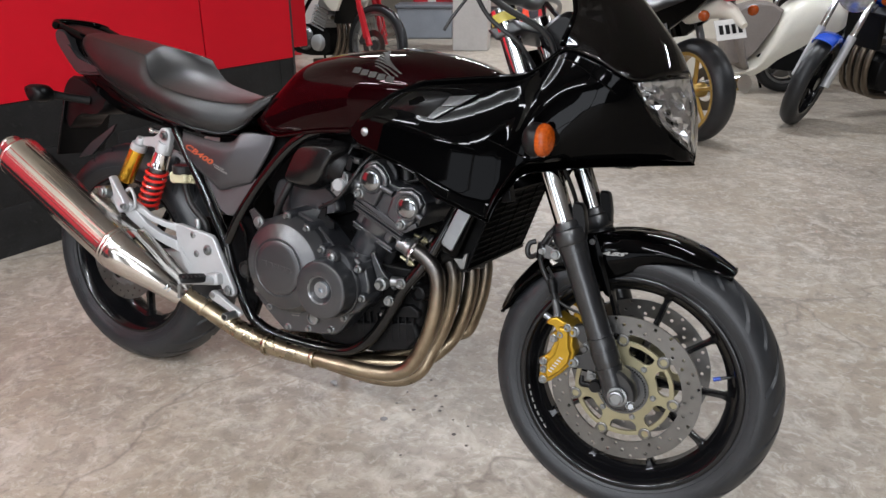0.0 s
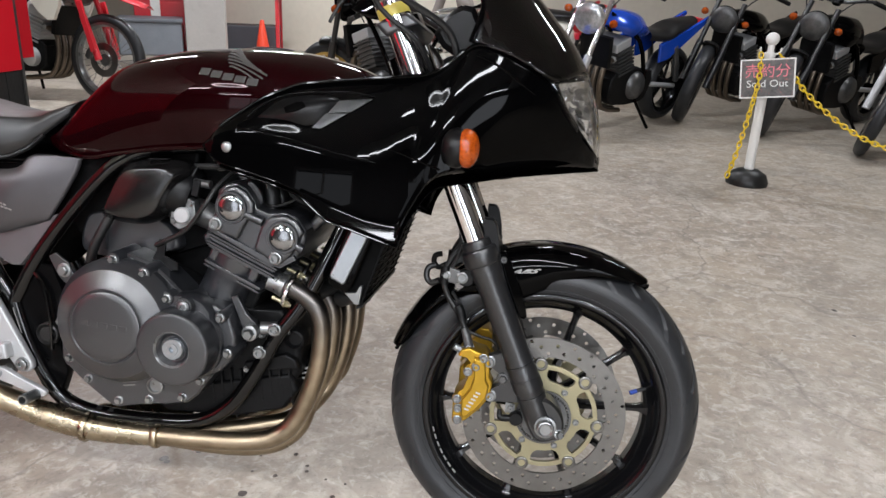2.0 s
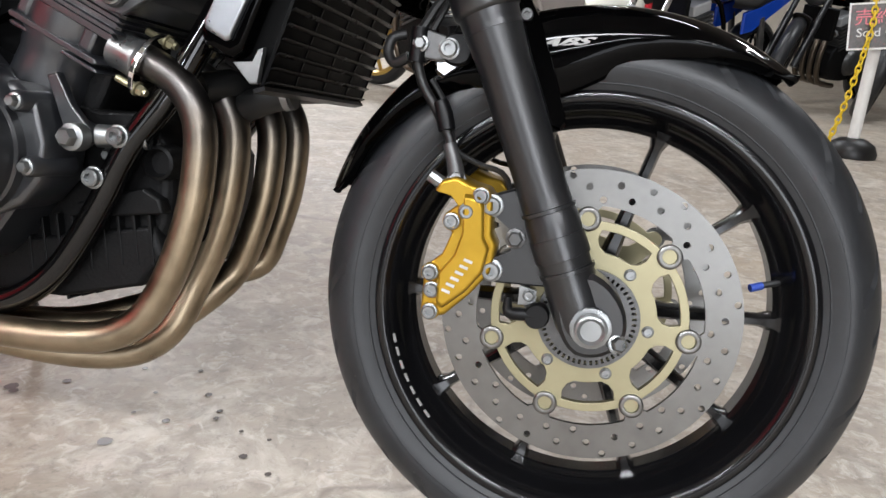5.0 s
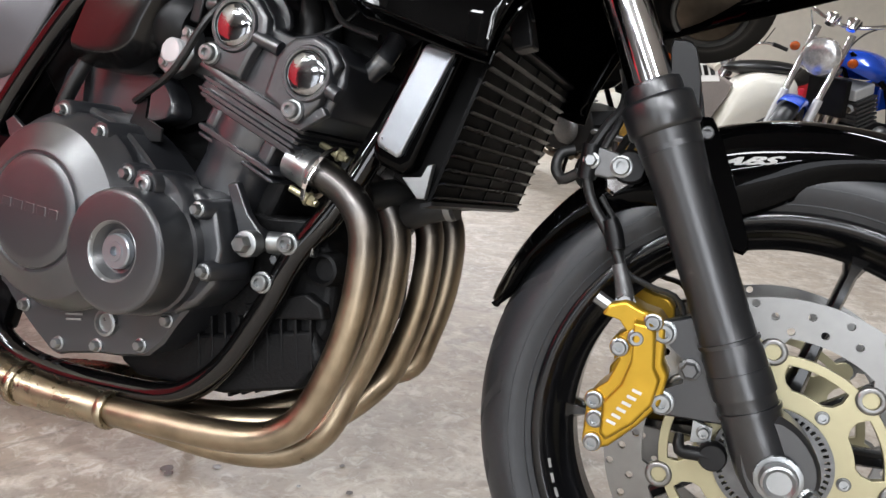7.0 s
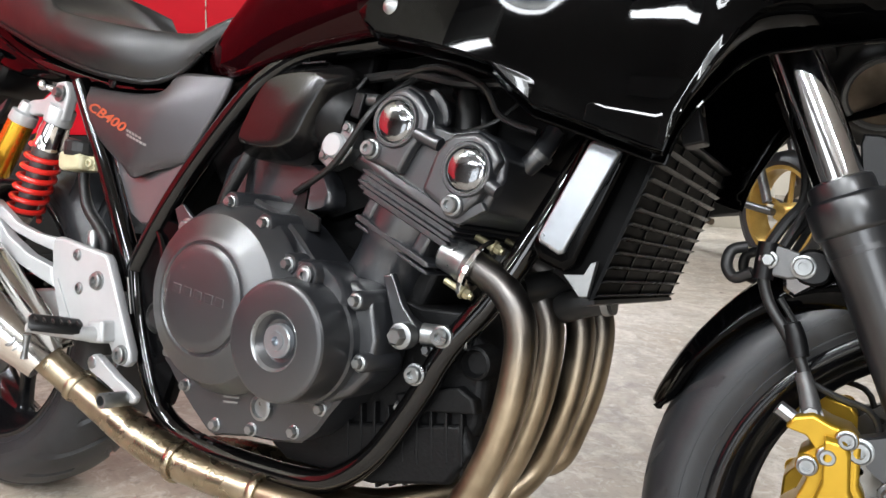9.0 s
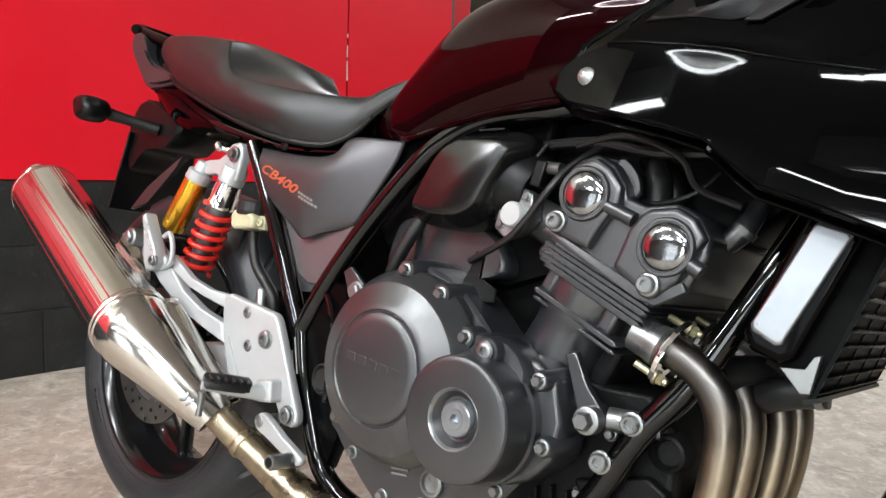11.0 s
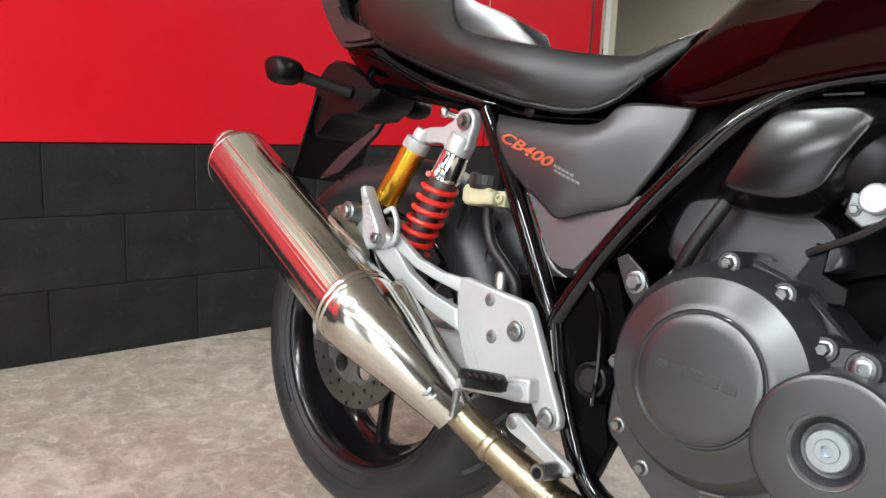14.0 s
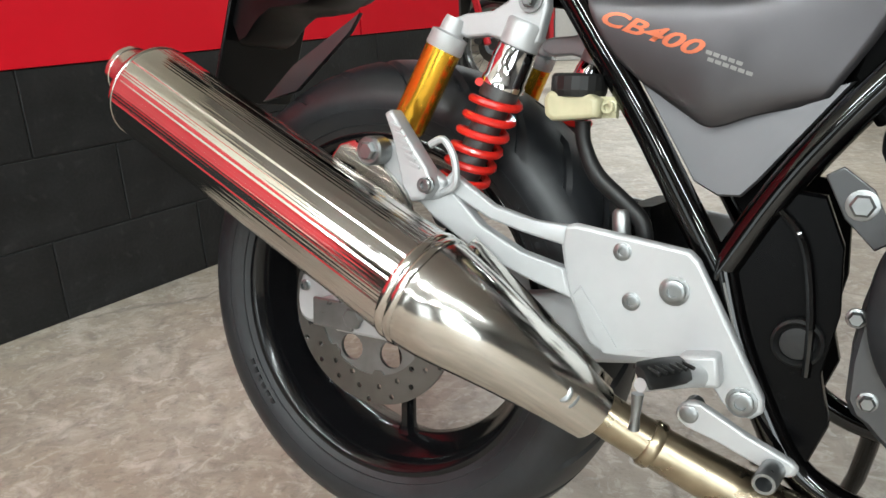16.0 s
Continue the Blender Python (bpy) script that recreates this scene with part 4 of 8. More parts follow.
COVER_BOLTS = [(0.576, 0.304), (0.634, 0.268), (0.693, 0.276), (0.756, 0.288), (0.79, 0.322), (0.54, 0.34), (0.524, 0.408)]
side_cover = part("clutch_housing", prism(bms(), [(0.524, 0.338), (0.54, 0.32), (0.563, 0.298), (0.62, 0.256), (0.645, 0.257), (0.69, 0.266), (0.765, 0.277), (0.80, 0.317), (0.835, 0.376), (0.832, 0.455), (0.79, 0.462), (0.755, 0.483), (0.715, 0.518), (0.655, 0.545), (0.60, 0.53), (0.55, 0.48), (0.528, 0.41)], -0.08, -0.15, 2, 0.004), BLACK_ENGINE, engine)
dome = bms()
lathe(dome, [(0.14, 0.114), (0.164, 0.114), (0.1665, 0.113), (0.169, 0.111), (0.188, 0.1005), (0.1915, 0.0975), (0.2025, 0.0735), (0.2045, 0.07), (0.2052, 0.0665), (0.2035, 0.0648), (0.2035, 0.0635), (0.206, 0.062), (0.208, 0.058), (0.209, 0.05), (0.2092, 0.0)], (0.644, 0, 0.424), (0, -1, 0), 72)
clutch = part("clutch_cover", dome, BLACK_ENGINE, engine, "round satin black clutch cover", angle=20)
bpy.context.view_layer.update()
for line in ([(0.566, 0.5), (0.578, 0.483), (0.592, 0.479), (0.61, 0.478), (0.642, 0.481), (0.677, 0.489), (0.712, 0.492)], [(0.674, 0.42), (0.66, 0.408), (0.645, 0.395), (0.637, 0.375), (0.635, 0.352), (0.638, 0.322)], [(0.535, 0.405), (0.55, 0.402), (0.575, 0.4)]):
    path = tube(bms(), [(x, -0.3, z) for x, z in line], 0.0017, 6, 4)
    part("cover_crease", drape(path, clutch, -0.0006), BLACK_ENGINE, clutch)
for x, z in ((0.641, 0.537), (0.697, 0.517), (0.739, 0.476)):
    part("bolt_lug", lathe(bms(), [(0.1, 0.0155), (0.172, 0.0125), (0.174, 0.011)], (x, 0, z), (0, -1, 0), 20), BLACK_ENGINE, engine)
    part("cover_bolt", bolt(bms(), (x, -0.174, z), r=0.0066, h=0.008), STEEL, engine)
# embossed maker's mark, as plain blocks
b = bms()
for k in range(5):
    box(b, (0.608 + 0.0175 * k, -0.2092, 0.431 - 0.0017 * k), (0.013, 0.0012, 0.010), (0, 6, 0))
part("embossed_mark", b, BLACK_ENGINE, clutch, "row of raised blocks", bevel=0.001)
puls = bms()
lathe(puls, [(0.12, 0.0715), (0.168, 0.071), (0.171, 0.0685), (0.2065, 0.0655), (0.2095, 0.0648), (0.2115, 0.063), (0.2124, 0.0605), (0.2128, 0.0585), (0.2128, 0.0325), (0.2115, 0.031), (0.202, 0.023), (0.201, 0.02), (0.201, 0)], (0.766, 0, 0.397), (0, -1, 0), 64)
pulser = part("pulser_cover", puls, BLACK_ENGINE, engine, "round black crank end cover", angle=20)
part("cover_ring", lathe(bms(), [(0.2126, 0.0322), (0.2131, 0.0317), (0.2126, 0.031), (0.2095, 0.0287)], (0.766, 0, 0.397), (0, -1, 0), 48, ends=False), STEEL, pulser)
part("cover_plug", lathe(bms(), [(0.198, 0.0185), (0.207, 0.0185), (0.2085, 0.017), (0.2085, 0.0105), (0.2098, 0.0098), (0.2098, 0.0052), (0.203, 0.0048), (0.203, 0)], (0.766, 0, 0.397), (0, -1, 0), 32), CAST_PLATE, pulser, "bright steel screw plug")
part("filler_boss", lathe(lathe(bms(), [(0.12, 0.017), (0.182, 0.0155), (0.184, 0.014)], (0.775, 0, 0.468), (0, -1, 0), 24), [(0.18, 0.011), (0.188, 0.011), (0.189, 0.009), (0.189, 0.004), (0.184, 0.004), (0.184, 0)], (0.775, 0, 0.468), (0, -1, 0), 20), BLACK_ENGINE, engine)
part("boss_bolt", bolt(bms(), (0.775, -0.184, 0.468), r=0.0085, h=0.006, socket=True), STEEL, engine)
part("bridge", prism(bms(), [(0.70, 0.455), (0.735, 0.478), (0.775, 0.485), (0.81, 0.47), (0.822, 0.44), (0.78, 0.43), (0.72, 0.44)], -0.13, -0.172, 2, 0.006), BLACK_ENGINE, engine)
part("sight_glass", lathe(bms(), [(0.148, 0.0155), (0.155, 0.0155), (0.156, 0.012), (0.152, 0.011), (0.152, 0)], (0.706, 0, 0.305), (0, -1, 0), 24), STEEL, engine)
b = bms()
for k in range(4):
    box(b, (0.655, -0.1508, 0.318 - 0.006 * k), (0.026 - 0.003 * (k % 2), 0.0008, 0.0022), (0, -8, 0))
part("cast_label", b, WHITE_MARK, engine, "small faint grey label lines")
for x, z in COVER_BOLTS:
    part("cover_bolt", bolt(bms(), (x, -0.15, z), r=0.0066, h=0.008), STEEL, engine)
for x, z in ((0.834, 0.449), (0.848, 0.386)):
    part("bolt_boss", lathe(bms(), [(0.11, 0.0125), (0.168, 0.0105), (0.17, 0.009)], (x, 0, z), (0, -1, 0), 18), BLACK_ENGINE, engine)
    part("cover_bolt", bolt(bms(), (x, -0.17, z), r=0.0066, h=0.008), STEEL, engine)
part("crank_case_end", prism(bms(), [(0.8, 0.33), (0.83, 0.345), (0.852, 0.37), (0.858, 0.41), (0.846, 0.452), (0.82, 0.468), (0.79, 0.47)], -0.09, -0.157, 0, 0.006), BLACK_ENGINE, engine, bevel=0.003)
for x, y, z, r in ((0.88, -0.088, 0.40, 0.006), (0.853, -0.088, 0.33, 0.006), (0.9, -0.088, 0.35, 0.006)):
    part("case_bolt", bolt(bms(), (x, y, z), r=r), STEEL, engine)

# cylinders lean forward
UA, VA = Vector((0.9155, 0, -0.4022)), Vector((0.4022, 0, 0.9155))
CB = Vector((0.808, 0, 0.448))


def cyl_poly(pts):
    return [((CB + UA * u + VA * v).x, (CB + UA * u + VA * v).z) for u, v in pts]


part("cylinder_block", prism(bms(), cyl_poly([(-0.062, -0.01), (-0.062, 0.05), (-0.056, 0.1), (0.05, 0.1), (0.052, 0.04), (0.05, -0.02)]), -0.084, 0.117, 0, 0.006), BLACK_CAST, engine, bevel=0.004)
for k in range(4):
    y = -0.073 + 0.06 * k
    part("cylinder_barrel", lathe(bms(), [(-0.03, 0.056), (0.004, 0.054), (0.01, 0.047), (0.045, 0.0455), (0.06, 0.048), (0.066, 0.05), (0.104, 0.05)], CB + UA * -0.014 + Vector((0, y, 0)), VA, 48), BLACK_ENGINE, engine)
part("base_flange", prism(bms(), cyl_poly([(-0.06, -0.004), (-0.06, 0.006), (0.068, 0.006), (0.068, -0.004)]), -0.122, 0.122, 0, 0.003), BLACK_ENGINE, engine, bevel=0.0015)
for v0, v1, yy in ((0.062, 0.0665, -0.117), (0.0705, 0.077, -0.123)):
    part("block_flange", prism(bms(), cyl_poly([(-0.057, v0), (-0.06, (v0 + v1) / 2), (-0.057, v1), (0.052, v1), (0.056, (v0 + v1) / 2), (0.052, v0)]), yy, 0.122, 0, 0.002), BLACK_ENGINE, engine, bevel=0.001)
part("block_neck", prism(bms(), cyl_poly([(-0.052, 0.06), (-0.058, 0.112), (0.06, 0.112), (0.05, 0.06)]), -0.09, 0.118, 0, 0.004), BLACK_CAST, engine, bevel=0.003)
for u, w in ((-0.05, 0.008), (0.03, 0.009)):
    part("block_post", prism(bms(), cyl_poly([(u - w, 0.074), (u - w, 0.106), (u + w, 0.106), (u + w, 0.074)]), -0.085, -0.116, 0, 0.004), BLACK_ENGINE, engine, bevel=0.003)
for k in range(3):
    v = 0.106 + 0.0125 * k
    for dv, yy, uu in ((0.0, -0.133, 0.0), (0.0058, -0.1365, 0.0025)):
        part("cooling_fin", prism(bms(), cyl_poly([(-0.063 - uu, v + dv), (-0.066 - uu, v + dv + 0.0015), (-0.063 - uu, v + dv + 0.0032), (0.066 + uu, v + dv + 0.0032), (0.07 + uu, v + dv + 0.0015), (0.066 + uu, v + dv)]), yy, 0.131, 0, 0.0012), BLACK_ENGINE, engine)
part("cylinder_head", prism(bms(), cyl_poly([(-0.062, 0.1), (-0.062, 0.165), (0.066, 0.165), (0.066, 0.1)]), -0.127, 0.124, 0, 0.004), BLACK_ENGINE, engine)
part("fin_lug", prism(bms(), cyl_poly([(-0.073, 0.103), (-0.079, 0.112), (-0.074, 0.126), (-0.062, 0.132), (-0.058, 0.104)]), -0.121, -0.09, 0, 0.003), BLACK_ENGINE, engine, bevel=0.002)
HEAD = [(0.8, 0.606), (0.809, 0.629), (0.816, 0.668), (0.828, 0.679), (0.846, 0.685), (0.866, 0.676), (0.882, 0.655), (0.886, 0.641), (0.907, 0.635), (0.938, 0.639), (0.959, 0.63), (0.974, 0.61), (0.973, 0.59), (0.957, 0.557), (0.93, 0.543), (0.915, 0.546), (0.802, 0.598)]
head = part("head_cover", prism(bms(), HEAD, -0.14, 0.134, 0, 0.004), BLACK_ENGINE, engine, "satin black cam cover with two chrome caps", bevel=0.002)
part("cam_bump", prism(bms(), [(0.823, 0.664), (0.834, 0.674), (0.853, 0.679), (0.869, 0.67), (0.884, 0.651), (0.884, 0.636), (0.868, 0.613), (0.855, 0.586), (0.82, 0.597), (0.809, 0.606), (0.819, 0.628)], -0.137, -0.1525, 0, 0.004), BLACK_ENGINE, head, bevel=0.0025)
part("cam_bump", prism(bms(), [(0.908, 0.626), (0.917, 0.632), (0.943, 0.635), (0.961, 0.626), (0.973, 0.608), (0.964, 0.592), (0.952, 0.566), (0.936, 0.551), (0.915, 0.553), (0.885, 0.572), (0.897, 0.612)], -0.137, -0.1525, 0, 0.004), BLACK_ENGINE, head, bevel=0.0025)
part("cover_lip", prism(bms(), [(0.799, 0.6), (0.803, 0.606), (0.912, 0.557), (0.93, 0.551), (0.955, 0.566), (0.96, 0.558), (0.932, 0.541), (0.912, 0.545)], -0.137, -0.1475, 0, 0.001), BLACK_ENGINE, head, bevel=0.0015)
for x0, z0, x1, z1 in ((0.862, 0.634, 0.9, 0.62), (0.952, 0.588, 0.972, 0.577)):
    part("cap_spigot", tube(bms(), [(x0, -0.1475, z0), (x1, -0.1475, z1)], [0.008, 0.0075], 12, 1), BLACK_ENGINE, head)
for x, z in ((0.845, 0.6415), (0.937, 0.5965)):
    part("cap_ring", lathe(bms(), [(0.14, 0.0285), (0.1535, 0.0285), (0.1555, 0.027), (0.1555, 0.0245), (0.152, 0.0235)], (x, 0, z), (0, -1, 0), 40), BLACK_ENGINE, head)
    part("chrome_cap", lathe(bms(), [(0.148, 0.0232), (0.1535, 0.023), (0.1558, 0.0208), (0.157, 0.016), (0.1578, 0.011), (0.1581, 0.006), (0.1582, 0)], (x, 0, z), (0, -1, 0), 40), CAP_CHROME, head, "bright domed cap")
    part("cap_bead", lathe(bms(), [(0.153, 0.0238), (0.1556, 0.0246), (0.1566, 0.0237), (0.1556, 0.0228)], (x, 0, z), (0, -1, 0), 40, ends=False), STEEL, head)
for x, z in ((0.818, 0.611), (0.9255, 0.5595)):
    part("bolt_boss", lathe(bms(), [(0.135, 0.014), (0.1535, 0.0125), (0.155, 0.011)], (x, 0, z), (0, -1, 0), 20), BLACK_ENGINE, head)
    part("cap_bolt", bolt(bms(), (x, -0.1545, z), r=0.0088, h=0.009, socket=True), STEEL, head)
part("coil_plug", tube(bms(), [(0.895, -0.085, 0.63), (0.893, -0.085, 0.665), (0.885, -0.08, 0.69)], [0.017, 0.015, 0.01], 14, 3), RUBBER, engine)
part("coil_plug", tube(bms(), [(0.895, -0.02, 0.63), (0.893, -0.02, 0.665), (0.885, -0.02, 0.69)], [0.017, 0.015, 0.01], 14, 3), RUBBER, engine)
part("cover_bracket", prism(bms(), [(0.868, 0.685), (0.885, 0.668), (0.89, 0.65), (0.882, 0.645), (0.874, 0.663), (0.86, 0.68)], -0.12, -0.112, 2, 0.002), BLACK_ENGINE, engine)
coil = part("plug_cap", tube(bms(), [(0.866, -0.062, 0.694), (0.878, -0.066, 0.687), (0.893, -0.07, 0.677), (0.904, -0.07, 0.667), (0.907, -0.07, 0.655), (0.907, -0.07, 0.64)], [0.011, 0.0125, 0.013, 0.013, 0.0145, 0.0145], 16, 4), BLACK_PLASTIC, engine, "black rubber plug cap")
part("cap_collar", tube(bms(), [(0.886, -0.068, 0.682), (0.892, -0.07, 0.678)], 0.0145, 16, 1), RUBBER, coil)
part("plug_wire", tube(bms(), [(0.802, -0.06, 0.706), (0.821, -0.062, 0.713), (0.849, -0.062, 0.706), (0.868, -0.062, 0.693)], 0.004, 10, 5), RUBBER, coil)
part("breather_wire", tube(bms(), [(0.885, -0.1, 0.645), (0.9, -0.104, 0.642), (0.922, -0.105, 0.647), (0.941, -0.1, 0.658), (0.956, -0.09, 0.678)], 0.0026, 8, 5), RUBBER, engine)
part("cover_bracket", prism(bms(), [(0.83, 0.69), (0.842, 0.689), (0.872, 0.668), (0.878, 0.655), (0.874, 0.652), (0.862, 0.664), (0.836, 0.683)], -0.078, -0.086, 0, 0.001), BLACK_ENGINE, engine)
part("water_union", tube(bms(), [(0.97, -0.085, 0.61), (0.985, -0.085, 0.625), (0.99, -0.07, 0.65)], [0.011, 0.011, 0.011], 14, 3), BLACK_ENGINE, engine)
part("hose_clamp", lathe(bms(), [(0, 0.0125), (0.007, 0.0125)], (0.983, -0.085, 0.621), (0.5, 0, 0.7), 20, ends=False), DARK_METAL, engine)
part("engine_hanger", prism(bms(), [(0.838, 0.478), (0.85, 0.482), (0.868, 0.45), (0.889, 0.428), (0.892, 0.414), (0.88, 0.405), (0.866, 0.41), (0.855, 0.436)], -0.122, -0.133, 0, 0.002), BLACK_ENGINE, engine, bevel=0.0015)
part("hanger_bolt", bolt(lathe(bms(), [(-0.012, 0.0145), (0.002, 0.014), (0.003, 0.0125)], (0.8785, -0.145, 0.4185), (0, -1, 0), 24), (0.8785, -0.147, 0.4185), r=0.0105, h=0.012), STEEL, engine)
part("hanger_spacer", lathe(bms(), [(0, 0.012), (0.052, 0.012)], (0.889, -0.118, 0.421), (1, 0.25, 0.04), 20), STEEL, engine)

# intake side
INTAKE_BLACK = mat("semi_gloss_intake_plastic", (0.0045, 0.0042, 0.0042), 0.2, 0, 0.15, 9, 60, rvar=0.15, spec=0.5)
INTAKE = [(0.622, 0.681), (0.649, 0.704), (0.7, 0.712), (0.74, 0.711), (0.756, 0.697), (0.744, 0.672), (0.728, 0.645), (0.71, 0.612), (0.676, 0.594), (0.63, 0.593), (0.596, 0.6), (0.588, 0.609), (0.598, 0.634)]
duct = part("intake_cover", rounded(bms(), INTAKE, [(-0.07, 1.0), (-0.112, 1.0), (-0.118, 0.985), (-0.121, 0.965), (-0.142, 0.77), (-0.1445, 0.74), (-0.1455, 0.7)]), INTAKE_BLACK, bike, "semi-gloss black intake side cover", angle=30)
part("cover_mark", box(bms(), (0.7, -0.121, 0.7125), (0.036, 0.012, 0.002), (0, -3, 0)), BLACK_PLASTIC, duct)
part("cover_seam", tube(bms(), [(0.76, -0.1, 0.7), (0.748, -0.112, 0.672), (0.731, -0.114, 0.643), (0.713, -0.11, 0.61)], 0.0035, 8, 4), BLACK_PLASTIC, duct)
part("intake_ring", lathe(bms(), [(0, 0.046), (0.02, 0.05), (0.045, 0.047), (0.055, 0.04), (0.055, 0.028)], (0.7, -0.085, 0.662), (0.92, 0, -0.3), 32), BLACK_PLASTIC, duct)
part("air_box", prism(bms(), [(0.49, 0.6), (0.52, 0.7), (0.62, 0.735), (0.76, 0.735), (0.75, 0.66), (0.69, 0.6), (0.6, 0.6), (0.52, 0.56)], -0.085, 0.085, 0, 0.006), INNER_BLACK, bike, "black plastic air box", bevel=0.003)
part("gearbox_top", rounded(bms(), [(0.53, 0.53), (0.535, 0.585), (0.56, 0.604), (0.64, 0.607), (0.7, 0.59), (0.72, 0.55), (0.68, 0.535), (0.6, 0.52)], [(0.09, 1.0), (-0.076, 1.0), (-0.084, 0.98), (-0.088, 0.93)]), BLACK_ENGINE, engine, angle=40)
part("gearbox_rib", prism(bms(), [(0.575, 0.535), (0.578, 0.6), (0.584, 0.6), (0.582, 0.535)], -0.082, -0.096, 0, 0.001), BLACK_ENGINE, engine)
part("breather_hose", tube(bms(), [(0.6, -0.112, 0.6), (0.585, -0.116, 0.57), (0.57, -0.116, 0.54), (0.56, -0.11, 0.515)], 0.009, 12, 4), RUBBER, bike)
tb = part("throttle_body", lathe(bms(), [(0, 0.022), (0.02, 0.024), (0.07, 0.024), (0.075, 0.02)], (0.72, -0.075, 0.63), (0.92, 0, -0.35), 24), DARK_METAL, bike, "throttle body with a bright round cap")
part("throttle_bracket", prism(bms(), [(0.718, 0.6), (0.722, 0.63), (0.742, 0.652), (0.764, 0.642), (0.768, 0.615), (0.755, 0.597), (0.735, 0.588)], -0.1, -0.121, 0, 0.002), STEEL, tb, bevel=0.001)
part("throttle_screw", bolt(bms(), (0.757, -0.121, 0.638), r=0.005, h=0.005), STEEL, tb)
part("throttle_screw", bolt(bms(), (0.727, -0.121, 0.605), r=0.005, h=0.005), STEEL, tb)
part("throttle_cap", lathe(bms(), [(0, 0.0145), (0.008, 0.0145), (0.0105, 0.0125), (0.0105, 0)], (0.7445, -0.121, 0.6165), (0, -1, 0), 28), ALLOY, tb)
part("fuel_rail", tube(bms(), [(0.725, -0.09, 0.68), (0.752, -0.105, 0.675), (0.79, -0.11, 0.672)], 0.0075, 10, 3), DARK_METAL, tb)
part("sensor_plug", box(bms(), (0.765, -0.112, 0.665), (0.014, 0.014, 0.03), (0, 12, 0)), BLACK_PLASTIC, tb, bevel=0.002)
part("spark_lead", tube(bms(), [(0.83, -0.1, 0.7), (0.808, -0.125, 0.672), (0.796, -0.14, 0.646), (0.771, -0.14, 0.609), (0.747, -0.136, 0.586), (0.694, -0.125, 0.558)], 0.0042, 8, 5), RUBBER, bike)
part("wiring", tube(bms(), [(0.80, -0.1, 0.70), (0.86, -0.11, 0.71), (0.92, -0.11, 0.69), (0.94, -0.1, 0.66), (0.985, -0.1, 0.645)], 0.004, 8, 4), RUBBER, bike)
part("wiring", tube(bms(), [(0.74, -0.09, 0.70), (0.82, -0.1, 0.705), (0.89, -0.1, 0.695), (0.96, -0.08, 0.7)], 0.006, 8, 4), RUBBER, bike)
part("sensor_bracket", prism(bms(), [(0.68, 0.52), (0.695, 0.55), (0.7, 0.57), (0.712, 0.568), (0.71, 0.54), (0.735, 0.53), (0.735, 0.515), (0.71, 0.512)], -0.12, -0.124, 0, 0.001), BLACK_PLASTIC, bike)
# near-black filler blocks that stand in for deep shade behind the engine
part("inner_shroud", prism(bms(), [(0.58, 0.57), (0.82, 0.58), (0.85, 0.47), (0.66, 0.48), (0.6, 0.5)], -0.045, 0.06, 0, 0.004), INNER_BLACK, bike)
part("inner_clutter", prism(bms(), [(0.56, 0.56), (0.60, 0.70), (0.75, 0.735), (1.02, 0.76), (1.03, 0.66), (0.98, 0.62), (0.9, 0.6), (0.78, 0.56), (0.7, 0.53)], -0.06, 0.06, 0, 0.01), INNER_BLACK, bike)

